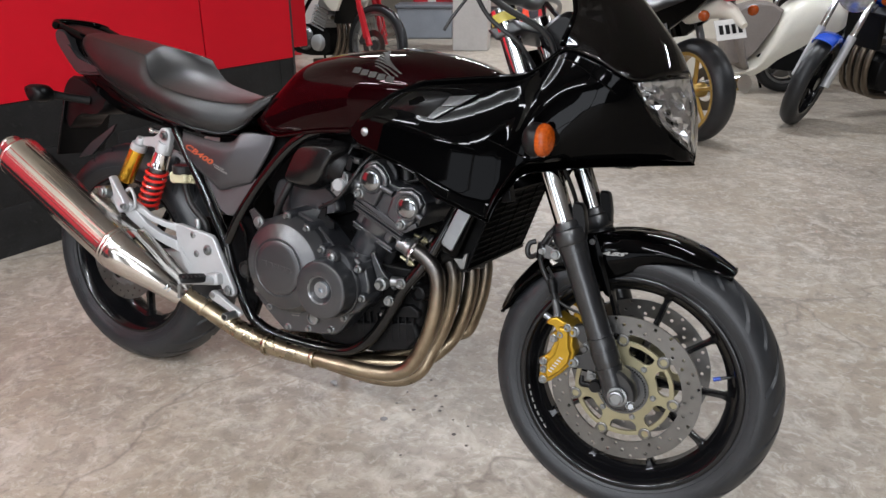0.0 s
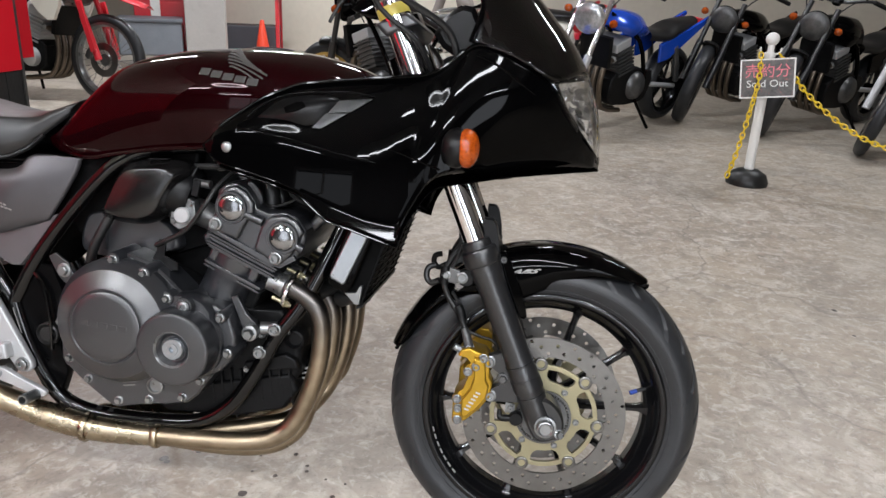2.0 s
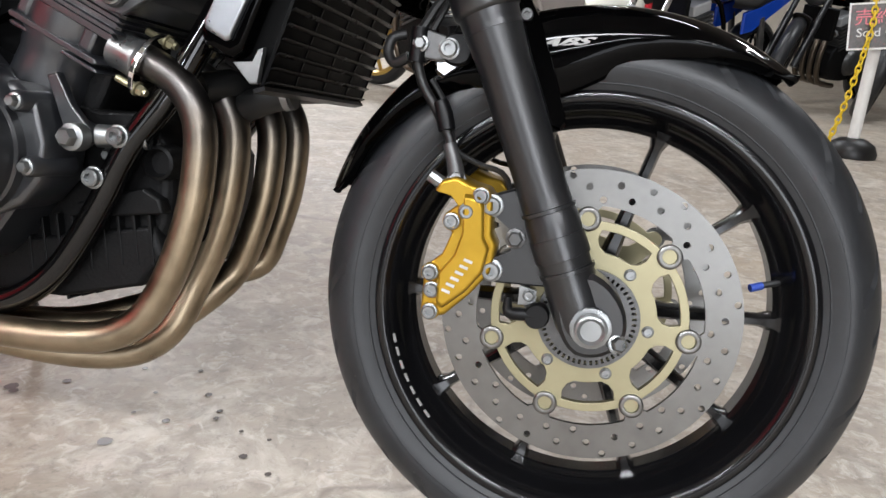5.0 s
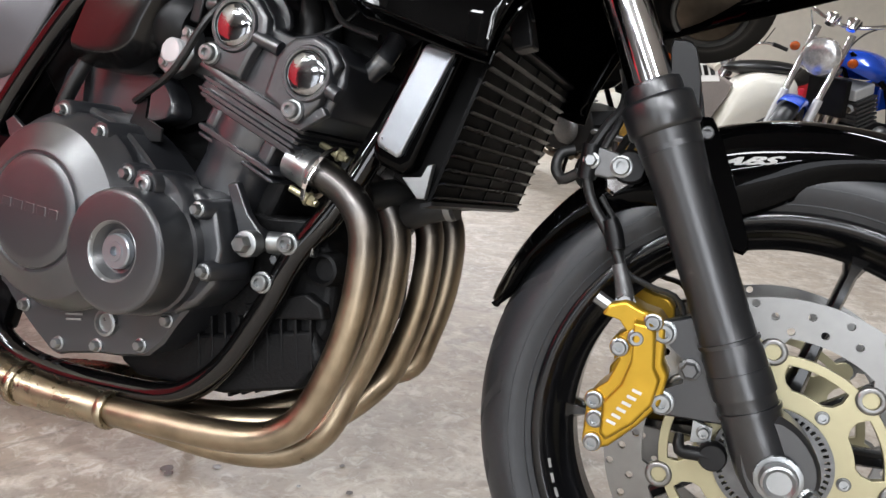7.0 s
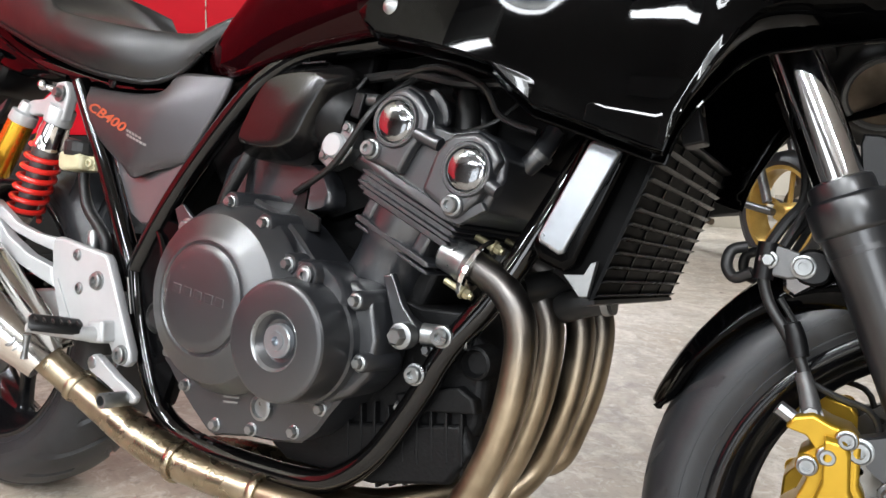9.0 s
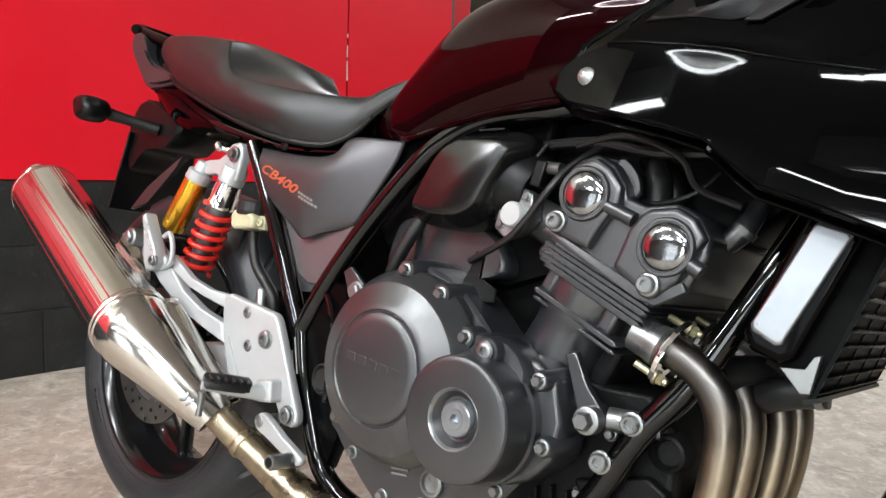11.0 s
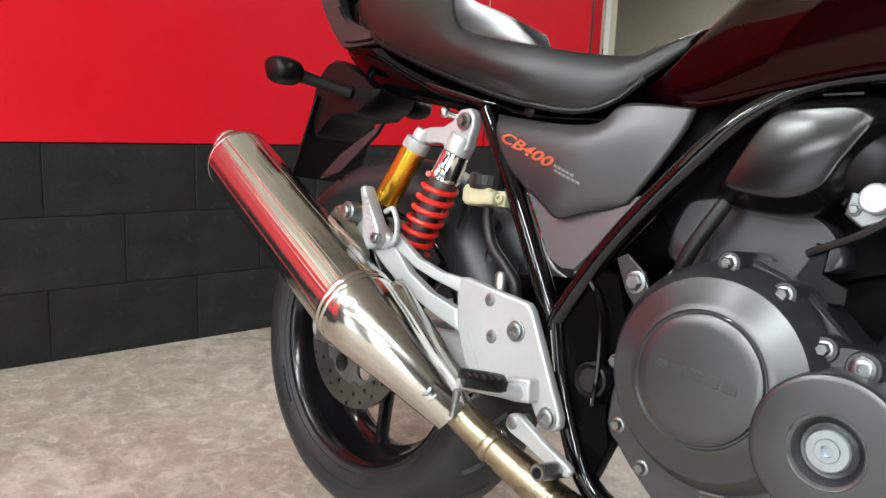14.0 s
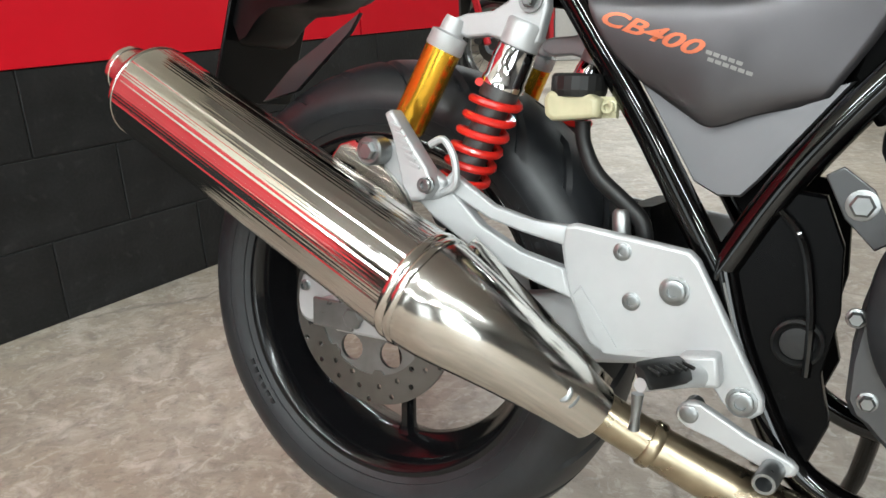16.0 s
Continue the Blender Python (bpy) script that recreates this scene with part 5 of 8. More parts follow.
# frame
for s in (1, -1):
    y = -0.115 * s
    r = 0.0145
    cradle = [(0.412, y, 0.43), (0.43, y, 0.37), (0.457, y, 0.31), (0.49, y, 0.255), (0.535, y, 0.229), (0.60, y, 0.22), (0.684, y * 0.97, 0.2185), (0.755, y * 0.95, 0.223), (0.80, y * 0.95, 0.24), (0.845, y * 0.95, 0.281), (0.889, y * 0.96, 0.351), (0.92, y * 0.97, 0.412), (0.965, y * 0.9, 0.478), (1.02, y * 0.7, 0.60), (1.08, y * 0.35, 0.75)]
    rail = part("frame_tube", tube(bms(), cradle, r, 14, 4), FRAME_PAINT, bike, "gloss black steel frame tube")
    part("frame_tube", tube(bms(), [(0.408, y, 0.42), (0.454, y, 0.505), (0.51, y, 0.583), (0.582, y * 1.0, 0.666), (0.625, y * 0.97, 0.703), (0.68, y * 0.94, 0.728), (0.78, y * 0.9, 0.742), (0.9, y * 0.75, 0.765), (1.02, y * 0.4, 0.815)], r, 14, 4), FRAME_PAINT, bike)
    part("frame_tube", tube(bms(), [(0.415, y, 0.415), (0.364, y, 0.499), (0.326, y, 0.562), (0.28, y, 0.63), (0.24, y, 0.69)], r * 0.95, 14, 3), FRAME_PAINT, bike)
    part("frame_tube", tube(bms(), [(0.53, y * 0.6, 0.69), (0.4, y * 0.62, 0.69), (0.3, y * 0.72, 0.69), (0.18, y * 0.85, 0.71), (0.06, y * 0.8, 0.735), (-0.06, y * 0.7, 0.765)], r * 0.85, 12, 3), FRAME_PAINT, bike)
    part("pivot_plate", prism(bms(), [(0.405, 0.435), (0.43, 0.452), (0.462, 0.505), (0.49, 0.502), (0.508, 0.46), (0.512, 0.4), (0.503, 0.345), (0.515, 0.30), (0.50, 0.255), (0.47, 0.285), (0.445, 0.34), (0.42, 0.4)], y - 0.004 * s, y + 0.02 * s, 0, 0.003), GUARD_BLACK, bike)
    part("pivot_cap", lathe(bms(), [(0, 0.0215), (0.012, 0.0215), (0.014, 0.019), (0.009, 0.0155), (0.013, 0.014), (0.014, 0)], (0.482, y - 0.002 * s, 0.373), (0, -s, 0), 28), RUBBER, bike)
    for k, (x, z) in enumerate(((0.921, 0.423), (0.894, 0.378))):
        part("frame_bolt", bolt(bms(), (x - 0.004, y * 0.97 - 0.014 * s, z), (0, -s, 0), 0.0095, 0.009, socket=True), STEEL, bike)
    part("down_brace", tube(bms(), [(0.452, y * 1.04, 0.49), (0.478, y * 1.1, 0.46), (0.49, y * 1.12, 0.40), (0.492, y * 1.12, 0.345)], 0.004, 8, 4), FRAME_PAINT, bike)
part("engine_mount_tab", prism(bms(), [(0.487, 0.52), (0.5, 0.528), (0.525, 0.51), (0.545, 0.47), (0.53, 0.46), (0.505, 0.485)], -0.118, -0.124, 0, 0.001), BLACK_ENGINE, bike, bevel=0.001)
part("mount_bolt", bolt(bms(), (0.517, -0.125, 0.497), r=0.0105, h=0.009), STEEL, bike)
part("steering_head", lathe(bms(), [(0, 0.032), (0.17, 0.032)], (1.105, 0, 0.92), (0.4, 0, -0.9), 24), FRAME_PAINT, bike)
part("frame_label", tube(bms(), [(0.417, -0.1305, 0.418), (0.432, -0.1305, 0.37)], 0.0012, 6, 1), WHITE_MARK, bike)

# exhaust
HEADER = [(0.925, 0.503), (0.945, 0.498), (0.972, 0.483), (0.992, 0.459), (1.0, 0.425), (0.996, 0.365), (0.982, 0.31), (0.962, 0.262)]
ends = {
    -0.11: [(0.94, -0.112, 0.229), (0.905, -0.116, 0.208), (0.86, -0.12, 0.2), (0.80, -0.123, 0.197), (0.70, -0.126, 0.195)],
    -0.035: [(0.945, -0.05, 0.21), (0.91, -0.058, 0.178), (0.86, -0.07, 0.167), (0.79, -0.085, 0.17), (0.70, -0.105, 0.185)],
    0.035: [(0.945, 0.012, 0.225), (0.91, 0.0, 0.2), (0.86, -0.02, 0.19), (0.79, -0.05, 0.185), (0.70, -0.08, 0.187)],
    0.11: [(0.935, 0.085, 0.245), (0.90, 0.065, 0.222), (0.86, 0.03, 0.205), (0.79, -0.02, 0.185), (0.70, -0.075, 0.19)],
}
for y, tail in ends.items():
    pipe = part("header_pipe", tube(bms(), [(x + 0.012 * (y > 0), y, z) for x, z in HEADER] + tail, 0.0172, 18, 5), PIPE_HOT, bike, "bronze heat-tinted steel header pipe")
    part("port_collar", lathe(bms(), [(-0.024, 0.02), (-0.004, 0.02), (0.0, 0.0212), (0.006, 0.0212), (0.009, 0.0185)], (0.925, y, 0.503), (0.93, 0, -0.37), 28), STEEL, pipe)
    b = holed(bms(), [tuple(p) for p in curve_points([(-0.035, 0.0), (-0.031, 0.009), (-0.014, 0.023), (0.014, 0.023), (0.031, 0.009), (0.035, 0.0), (0.031, -0.009), (0.014, -0.023), (-0.014, -0.023), (-0.031, -0.009)], 4, True)], [circle(0.0186, 24)], -0.003, 0.003)
    e1 = (Vector((0.37, 0, 0.93)) * math.cos(0.35) + Vector((0, 1, 0)) * math.sin(0.35)).normalized()
    nn = Vector((0.93, 0, -0.37)).normalized()
    e2 = nn.cross(e1)
    o = Vector((0.94, y, 0.4985))
    for v in b.verts:
        v.co = o + e1 * v.co.x + e2 * v.co.z + nn * v.co.y
    part("port_flange", b, CHROME, pipe, smooth=False, bevel=0.001)
    for f in (-1, 1):
        q = o + e1 * 0.0285 * f
        part("flange_nut", bolt(tube(bms(), [q - nn * 0.022, q + nn * 0.0145], 0.0038, 8, 1), q + nn * 0.003, nn, 0.0062, 0.008), GOLD_DISC, pipe)
collector = part("collector_pipe", tube(bms(), [(0.71, -0.12, 0.193), (0.66, -0.125, 0.194), (0.60, -0.128, 0.196), (0.54, -0.132, 0.203), (0.48, -0.138, 0.218), (0.42, -0.146, 0.24), (0.375, -0.154, 0.259), (0.335, -0.165, 0.28), (0.31, -0.172, 0.296)], [0.0185, 0.021, 0.0235, 0.025, 0.025, 0.0225, 0.021, 0.021, 0.021], 22, 5), PIPE, bike, "heat-tinted collector pipe under the engine")
part("collector_box", tube(bms(), [(0.72, -0.03, 0.186), (0.66, -0.05, 0.19), (0.58, -0.07, 0.19), (0.52, -0.1, 0.2)], [0.03, 0.036, 0.036, 0.02], 16, 3, flat=0.8), PIPE, collector)
for p, d, r in (((0.695, -0.1255, 0.195), (1, 0, 0.0), 0.022), ((0.56, -0.131, 0.2), (1, 0, -0.1), 0.027), ((0.372, -0.1545, 0.2605), (0.85, 0.2, -0.45), 0.0225)):
    part("pipe_clamp", lathe(bms(), [(-0.006, r), (-0.004, r + 0.0015), (0.004, r + 0.0015), (0.006, r)], p, d, 26), PIPE, collector)
part("stand_bracket", box(box(bms(), (0.577, -0.118, 0.212), (0.012, 0.012, 0.05)), (0.6, -0.118, 0.212), (0.012, 0.012, 0.045)), BLACK_CAST, bike, bevel=0.002)
M0, M1, M2 = Vector((-0.242, -0.213, 0.573)), Vector((0.166, -0.231, 0.39)), Vector((0.318, -0.171, 0.285))
MR = 0.0575
MD = (M1 - M0).normalized()


def polish_lines(m, o, axis):
    """Fine lines along the silencer, as left by polishing."""
    nodes, link = m.node_tree.nodes, m.node_tree.links.new
    u = axis.orthogonal().normalized()
    co, off, turn = nodes.new("ShaderNodeTexCoord"), nodes.new("ShaderNodeVectorMath"), nodes.new("ShaderNodeMath")
    off.operation, turn.operation = "SUBTRACT", "ARCTAN2"
    off.inputs[1].default_value = o
    link(co.outputs["Object"], off.inputs[0])
    for k, d in enumerate((u, axis.cross(u))):
        dot = nodes.new("ShaderNodeVectorMath")
        dot.operation = "DOT_PRODUCT"
        dot.inputs[1].default_value = d
        link(off.outputs[0], dot.inputs[0])
        link(dot.outputs["Value"], turn.inputs[k])
    noise, bp = nodes.new("ShaderNodeTexNoise"), nodes.new("ShaderNodeBump")
    noise.noise_dimensions = "1D"
    noise.inputs["Scale"].default_value, noise.inputs["Detail"].default_value, noise.inputs["Roughness"].default_value = 5.0, 2.0, 0.6
    link(turn.outputs[0], noise.inputs["W"])
    bp.inputs["Strength"].default_value, bp.inputs["Distance"].default_value = 1.0, 0.003
    link(noise.outputs["Fac"], bp.inputs["Height"])
    link(bp.outputs[0], m.node_tree.nodes["Principled BSDF"].inputs["Normal"])


polish_lines(MUFFLER_LINED, M0, MD)
muf = part("muffler", lathe(bms(), [(0, MR - 0.011), (0.001, MR - 0.0055), (0.003, MR - 0.003), (0.006, MR - 0.0012), (0.01, MR), (0.018, MR), (0.22, MR), ((M1 - M0).length, MR)], M0, MD, 96), MUFFLER_LINED, bike, "polished stainless steel silencer")
part("muffler_band", lathe(bms(), [(-0.014, MR), (-0.0125, MR + 0.0016), (-0.0095, MR + 0.0022), (-0.0065, MR + 0.0016), (-0.005, MR + 0.0003), (-0.0035, MR + 0.0003), (-0.002, MR + 0.0016), (0.001, MR + 0.0022), (0.004, MR + 0.0016), (0.0055, MR)], M1, MD, 96, ends=False), MUFFLER, muf)
part("muffler_seam", lathe(bms(), [(0.008, MR), (0.009, MR + 0.0007), (0.0125, MR + 0.0007), (0.0135, MR)], M0, MD, 96, ends=False), MUFFLER, muf)
ct = M1 + MD * 0.09 + Vector((0, 0.014, -0.004))
cone = [(*(M1 - MD * 0.004), MR), (*(M1 + MD * 0.012), MR - 0.0003), (*(M1 + MD * 0.028), MR - 0.0025)]
for t in np.linspace(0.2, 1, 7):
    p = (M1 + MD * 0.03).lerp(ct, t).lerp(ct.lerp(M2, t), t)
    cone.append((*p, (MR - 0.0025) + (0.029 - MR + 0.0025) * t**1.1))
part("muffler_cone", tube(bms(), [c[:3] for c in cone], [c[3] for c in cone], 56, 4), MUFFLER, muf)
part("tail_pipe", lathe(bms(), [(0.02, 0.031), (-0.04, 0.031), (-0.0425, 0.0305), (-0.043, 0.0295), (-0.041, 0.0282), (0.01, 0.028), (0.01, 0)], M0 + Vector((0, 0.0, 0.005)), MD, 48), MUFFLER, muf)
part("tail_rim", lathe(bms(), [(-0.034, 0.031), (-0.035, 0.0318), (-0.041, 0.0318), (-0.042, 0.031)], M0 + Vector((0, 0.0, 0.005)), MD, 48, ends=False), MUFFLER, muf)
part("end_cap", lathe(bms(), [(0.002, MR - 0.006), (-0.004, MR - 0.011), (-0.008, MR - 0.018), (-0.008, 0.0)], M0, MD, 48), MUFFLER, muf)
part("muffler_bolt", bolt(lathe(bms(), [(-0.016, 0.0165), (0.004, 0.0155), (0.0055, 0.0135)], (0.302, -0.209, 0.313), (0.2, -0.9, 0.38), 28), (0.303, -0.2135, 0.315), (0.2, -0.9, 0.38), 0.0095, 0.007, socket=True), STEEL, muf)
part("heat_shield", surface(bms(), [[(0.19, -0.18, 0.44), (0.191, -0.196, 0.436), (0.188, -0.212, 0.427)], [(0.25, -0.158, 0.38), (0.252, -0.176, 0.375), (0.249, -0.192, 0.365)], [(0.325, -0.135, 0.308), (0.326, -0.152, 0.304), (0.324, -0.168, 0.296)]], 4, 4), MUFFLER, muf, solid=0.002)

# rear: swing arm, shocks, step plates
for s in (1, -1):
    y = -0.108 * s
    arm = part("swing_arm", prism(bms(), [(-0.03, 0.335), (0.06, 0.345), (0.2, 0.372), (0.30, 0.388), (0.38, 0.392), (0.42, 0.38), (0.42, 0.345), (0.38, 0.33), (0.3, 0.315), (0.1, 0.29), (-0.03, 0.288), (-0.06, 0.3), (-0.06, 0.325)], y + 0.016 * s, y - 0.014 * s, 0, 0.006), ALLOY, bike, "silver painted swing arm", bevel=0.004)
    part("axle_adjuster", box(bms(), (-0.03, y - 0.017 * s, 0.311), (0.06, 0.006, 0.036)), STEEL, arm, bevel=0.002)
    # shock: top eye, body, spring, gold reservoir
    st, sb = Vector((0.213, -0.118 * s, 0.668)), Vector((0.127, -0.122 * s, 0.452))
    sd = (sb - st).normalized()
    shock = part("shock_absorber", lathe(bms(), [(0.03, 0.0), (0.03, 0.0185), (0.034, 0.0195), (0.06, 0.0195), (0.062, 0.0175), (0.068, 0.0175), (0.07, 0.0205), (0.1, 0.0205), (0.104, 0.017), (0.19, 0.0155), (0.2, 0.0155)], st, sd, 32), DARK_METAL, bike, "twin shock with a red spring and gold reservoir")
    part("shock_sleeve", lathe(bms(), [(0.018, 0.0), (0.018, 0.0185), (0.021, 0.0205), (0.044, 0.0205), (0.046, 0.018)], st, sd, 32), ALLOY, shock)
    part("preload_collar", lathe(bms(), [(0.046, 0.0195), (0.058, 0.0215), (0.079, 0.0215), (0.081, 0.023), (0.087, 0.023)], st, sd, 32), CHROME, shock)
    u = sd.orthogonal().normalized()
    v = sd.cross(u)
    coil = []
    turns = 6.5
    for i in range(int(turns * 16) + 1):
        a = 2 * math.pi * i / 16
        d = 0.09 + 0.113 * i / (turns * 16)
        coil.append(tuple(st + sd * d + 0.0245 * (math.cos(a) * u + math.sin(a) * v)))
    part("spring", tube(bms(), coil, 0.0044, 8, 1), RED_SPRING, shock, "bright red coil spring")
    part("lower_eye", lathe(bms(), [(-0.012, 0.016), (0.012, 0.016)], sb, (0, -1, 0), 20), DARK_METAL, shock)
    part("top_mount", prism(bms(), [(0.218, 0.69), (0.228, 0.68), (0.23, 0.664), (0.222, 0.63), (0.205, 0.62), (0.186, 0.632), (0.165, 0.638), (0.14, 0.636), (0.125, 0.642), (0.12, 0.655), (0.14, 0.66), (0.17, 0.662), (0.188, 0.672), (0.2, 0.688)], -0.11 * s, -0.128 * s, 0, 0.003), ALLOY, shock, bevel=0.002)
    part("shock_bolt", bolt(lathe(bms(), [(0, 0.0125), (0.004, 0.0125)], (0.2125, -0.128 * s, 0.6705), (0, -s, 0), 20), (0.2125, -0.13 * s, 0.6705), (0, -s, 0), 0.0085, 0.01), STEEL, shock)
    part("acorn_nut", ball(tube(bms(), [(0.196, -0.118 * s, 0.676), (0.18, -0.135 * s, 0.68)], 0.0055, 10, 1), (0.179, -0.137 * s, 0.681), 0.008), CHROME, shock)
    g0, g1 = Vector((0.126, -0.123 * s, 0.652)), Vector((0.074, -0.136 * s, 0.535))
    gd = (g1 - g0).normalized()
    part("reservoir", lathe(bms(), [(0.028, 0.0), (0.028, 0.0195), (0.12, 0.0195), (0.124, 0.017), (0.124, 0)], g0, gd, 32), GOLD_CAN, shock, "gold anodised gas reservoir")
    part("reservoir_cap", lathe(bms(), [(-0.004, 0.0), (-0.004, 0.012), (0.004, 0.0135), (0.012, 0.0135), (0.014, 0.02), (0.029, 0.0205), (0.031, 0.0195)], g0, gd, 32), ALLOY, shock)
    # step plate
    y = -0.142 * s
    step = part("step_plate", prism(bms(), [(0.268, 0.456), (0.279, 0.459), (0.388, 0.446), (0.397, 0.438), (0.463, 0.322), (0.464, 0.31), (0.455, 0.302), (0.44, 0.303), (0.43, 0.312), (0.405, 0.345), (0.318, 0.335), (0.30, 0.345), (0.275, 0.395), (0.266, 0.44)], y + 0.008 * s, y - 0.007 * s, 0, 0.003), ALLOY, bike, "silver painted alloy footrest plate", bevel=0.002)
    for poly, w in (([(0.282, 0.385), (0.246, 0.397), (0.2, 0.416), (0.174, 0.431), (0.14, 0.455), (0.12, 0.475), (0.132, 0.495), (0.152, 0.49), (0.19, 0.45), (0.23, 0.427), (0.274, 0.414)], 0.016), ([(0.272, 0.436), (0.23, 0.446), (0.196, 0.457), (0.16, 0.478), (0.147, 0.492), (0.156, 0.502), (0.2, 0.471), (0.24, 0.459), (0.274, 0.456)], 0.012)):
        b = prism(bms(), poly, y + w / 2 * s, y - w / 2 * s, 0, 0.003)
        for v in b.verts:
            v.co.y -= s * max(0.0, 0.275 - v.co.x) * 0.24
        part("hanger_arm", b, ALLOY, step, bevel=0.002)
    part("plate_rib", prism(bms(), [(0.283, 0.39), (0.318, 0.337), (0.405, 0.346), (0.41, 0.352), (0.33, 0.345), (0.29, 0.4)], y - 0.006 * s, y - 0.009 * s, 0, 0.001), ALLOY, step)
    for x, z, r in ((0.3785, 0.408, 0.011), (0.4455, 0.317, 0.011)):
        part("plate_bolt", bolt(bms(), (x, y - 0.007 * s, z), (0, -s, 0), r, 0.007, socket=True), STEEL, step)
    for x, z in ((0.328, 0.438), (0.34, 0.392)):
        part("plate_stud", bolt(bms(), (x, y - 0.006 * s, z), (0, -s, 0), 0.0072, 0.004, socket=True), STEEL, step)
    part("rider_peg", tube(bms(), [(0.414, y - 0.002 * s, 0.338), (0.408, y - 0.022 * s, 0.339), (0.4, y - 0.042 * s, 0.341), (0.378, y - 0.1 * s, 0.347)], [0.011, 0.0115, 0.0095, 0.006], 14, 3), ALLOY, step)
    pd = Vector((-0.022, -0.058 * s, 0.006)).normalized()
    pad = part("peg_rubber", tube(bms(), [Vector((0.401, y - 0.038 * s, 0.348)) + pd * t for t in (0.0, 0.004, 0.03, 0.061, 0.065)], [0.004, 0.0062, 0.0066, 0.0062, 0.004], 12, 1, flat=2.1), RUBBER, step, "black ribbed rubber peg pad")
    for k in range(6):
        c = Vector((0.401, y - 0.038 * s, 0.3542)) + pd * (0.007 + 0.0102 * k)
        part("pad_rib", tube(bms(), [c + Vector((-0.0115, 0.004 * s, -0.002)), c, c + Vector((0.0115, -0.004 * s, -0.002))], 0.0019, 6, 2), RUBBER, pad)
    part("peg_pin", tube(bms(), [(0.376, y - 0.096 * s, 0.338), (0.3755, y - 0.096 * s, 0.318), (0.375, y - 0.096 * s, 0.306)], [0.0052, 0.0038, 0.0048], 12, 1), STEEL, step)
    part("peg_mount", box(bms(), (0.41, y - 0.014 * s, 0.343), (0.034, 0.024, 0.03), (0, -10, 0)), ALLOY, step, bevel=0.004)
    # folded passenger peg
    peg2 = part("passenger_peg", prism(bms(), [(0.115, 0.482), (0.1, 0.535), (0.09, 0.557), (0.098, 0.561), (0.11, 0.545), (0.142, 0.505), (0.15, 0.487), (0.14, 0.473), (0.125, 0.47)], y - 0.036 * s, y - 0.058 * s, 0, 0.003), ALLOY, bike, "folded silver passenger footpeg", bevel=0.002)
    for k in range(6):
        c = Vector((0.128, y - 0.0585 * s, 0.507)) + Vector((-0.0045, 0, 0.0075)) * k
        part("peg_groove", box(bms(), c, (0.014, 0.0022, 0.0034), (0, 20, 0)), ALLOY, peg2, bevel=0.0006)
    part("loop", tube(bms(), [(0.135, y - 0.04 * s, 0.527), (0.15, y - 0.04 * s, 0.533), (0.163, y - 0.04 * s, 0.515), (0.165, y - 0.04 * s, 0.49), (0.15, y - 0.04 * s, 0.48)], 0.004, 8, 4), ALLOY, peg2)
    part("hinge_bolt", bolt(bms(), (0.141, y - 0.056 * s, 0.4885), (0, -s, 0), 0.0075, 0.006, socket=True), STEEL, peg2)
brk = part("muffler_bracket", prism(bms(), [(0.045, 0.515), (0.068, 0.531), (0.1, 0.527), (0.155, 0.492), (0.15, 0.475), (0.125, 0.468), (0.085, 0.482), (0.06, 0.497)], -0.168, -0.185, 0, 0.003), ALLOY, bike, "silver silencer hanger", bevel=0.002)
part("bracket_bolt", bolt(lathe(bms(), [(0, 0.015), (0.02, 0.015), (0.022, 0.013)], (0.0775, -0.186, 0.5185), (0, -1, 0), 24), (0.0775, -0.205, 0.5185), r=0.0105, h=0.009), STEEL, brk)
part("bracket_lug", prism(bms(), [(0.02, 0.51), (0.05, 0.528), (0.105, 0.485), (0.125, 0.452), (0.11, 0.452), (0.05, 0.5)], -0.186, -0.194, 2, 0.002), MUFFLER, muf)
pedal = part("brake_pedal", prism(bms(), [(0.392, 0.296), (0.396, 0.307), (0.407, 0.312), (0.42, 0.308), (0.455, 0.291), (0.493, 0.276), (0.497, 0.268), (0.49, 0.262), (0.468, 0.266), (0.428, 0.28), (0.402, 0.287)], -0.149, -0.161, 2, 0.003), ALLOY, bike, "silver rear brake pedal", bevel=0.0015)
part("pedal_pivot", lathe(bms(), [(0.13, 0.0085), (0.162, 0.0085), (0.163, 0.007), (0.163, 0)], (0.404, 0, 0.3), (0, -1, 0), 20), STEEL, pedal)
part("pedal_tip", lathe(bms(), [(0.146, 0.0), (0.146, 0.009), (0.148, 0.0102), (0.193, 0.0102), (0.195, 0.0092), (0.195, 0.0066), (0.17, 0.0062), (0.17, 0.0)], (0.494, 0, 0.267), (-0.1, -1, 0), 22), STEEL, pedal)
res = part("brake_reservoir", prism(bms(), [(0.233, 0.576), (0.237, 0.584), (0.282, 0.582), (0.291, 0.577), (0.29, 0.56), (0.242, 0.555), (0.235, 0.561)], -0.136, -0.094, 0, 0.004), CREAM, bike, "cream brake fluid reservoir with a black cap", bevel=0.003)
part("reservoir_lid", lathe(bms(), [(-0.004, 0.02), (-0.003, 0.0255), (0.003, 0.0275), (0.016, 0.0275), (0.019, 0.025), (0.019, 0)], (0.262, -0.114, 0.582), (0, 0, 1), 22), RUBBER, res, smooth=False)
part("reservoir_bolt", bolt(box(bms(), (0.293, -0.116, 0.57), (0.02, 0.01, 0.02)), (0.2955, -0.121, 0.57), r=0.0065, socket=True), CREAM, res)
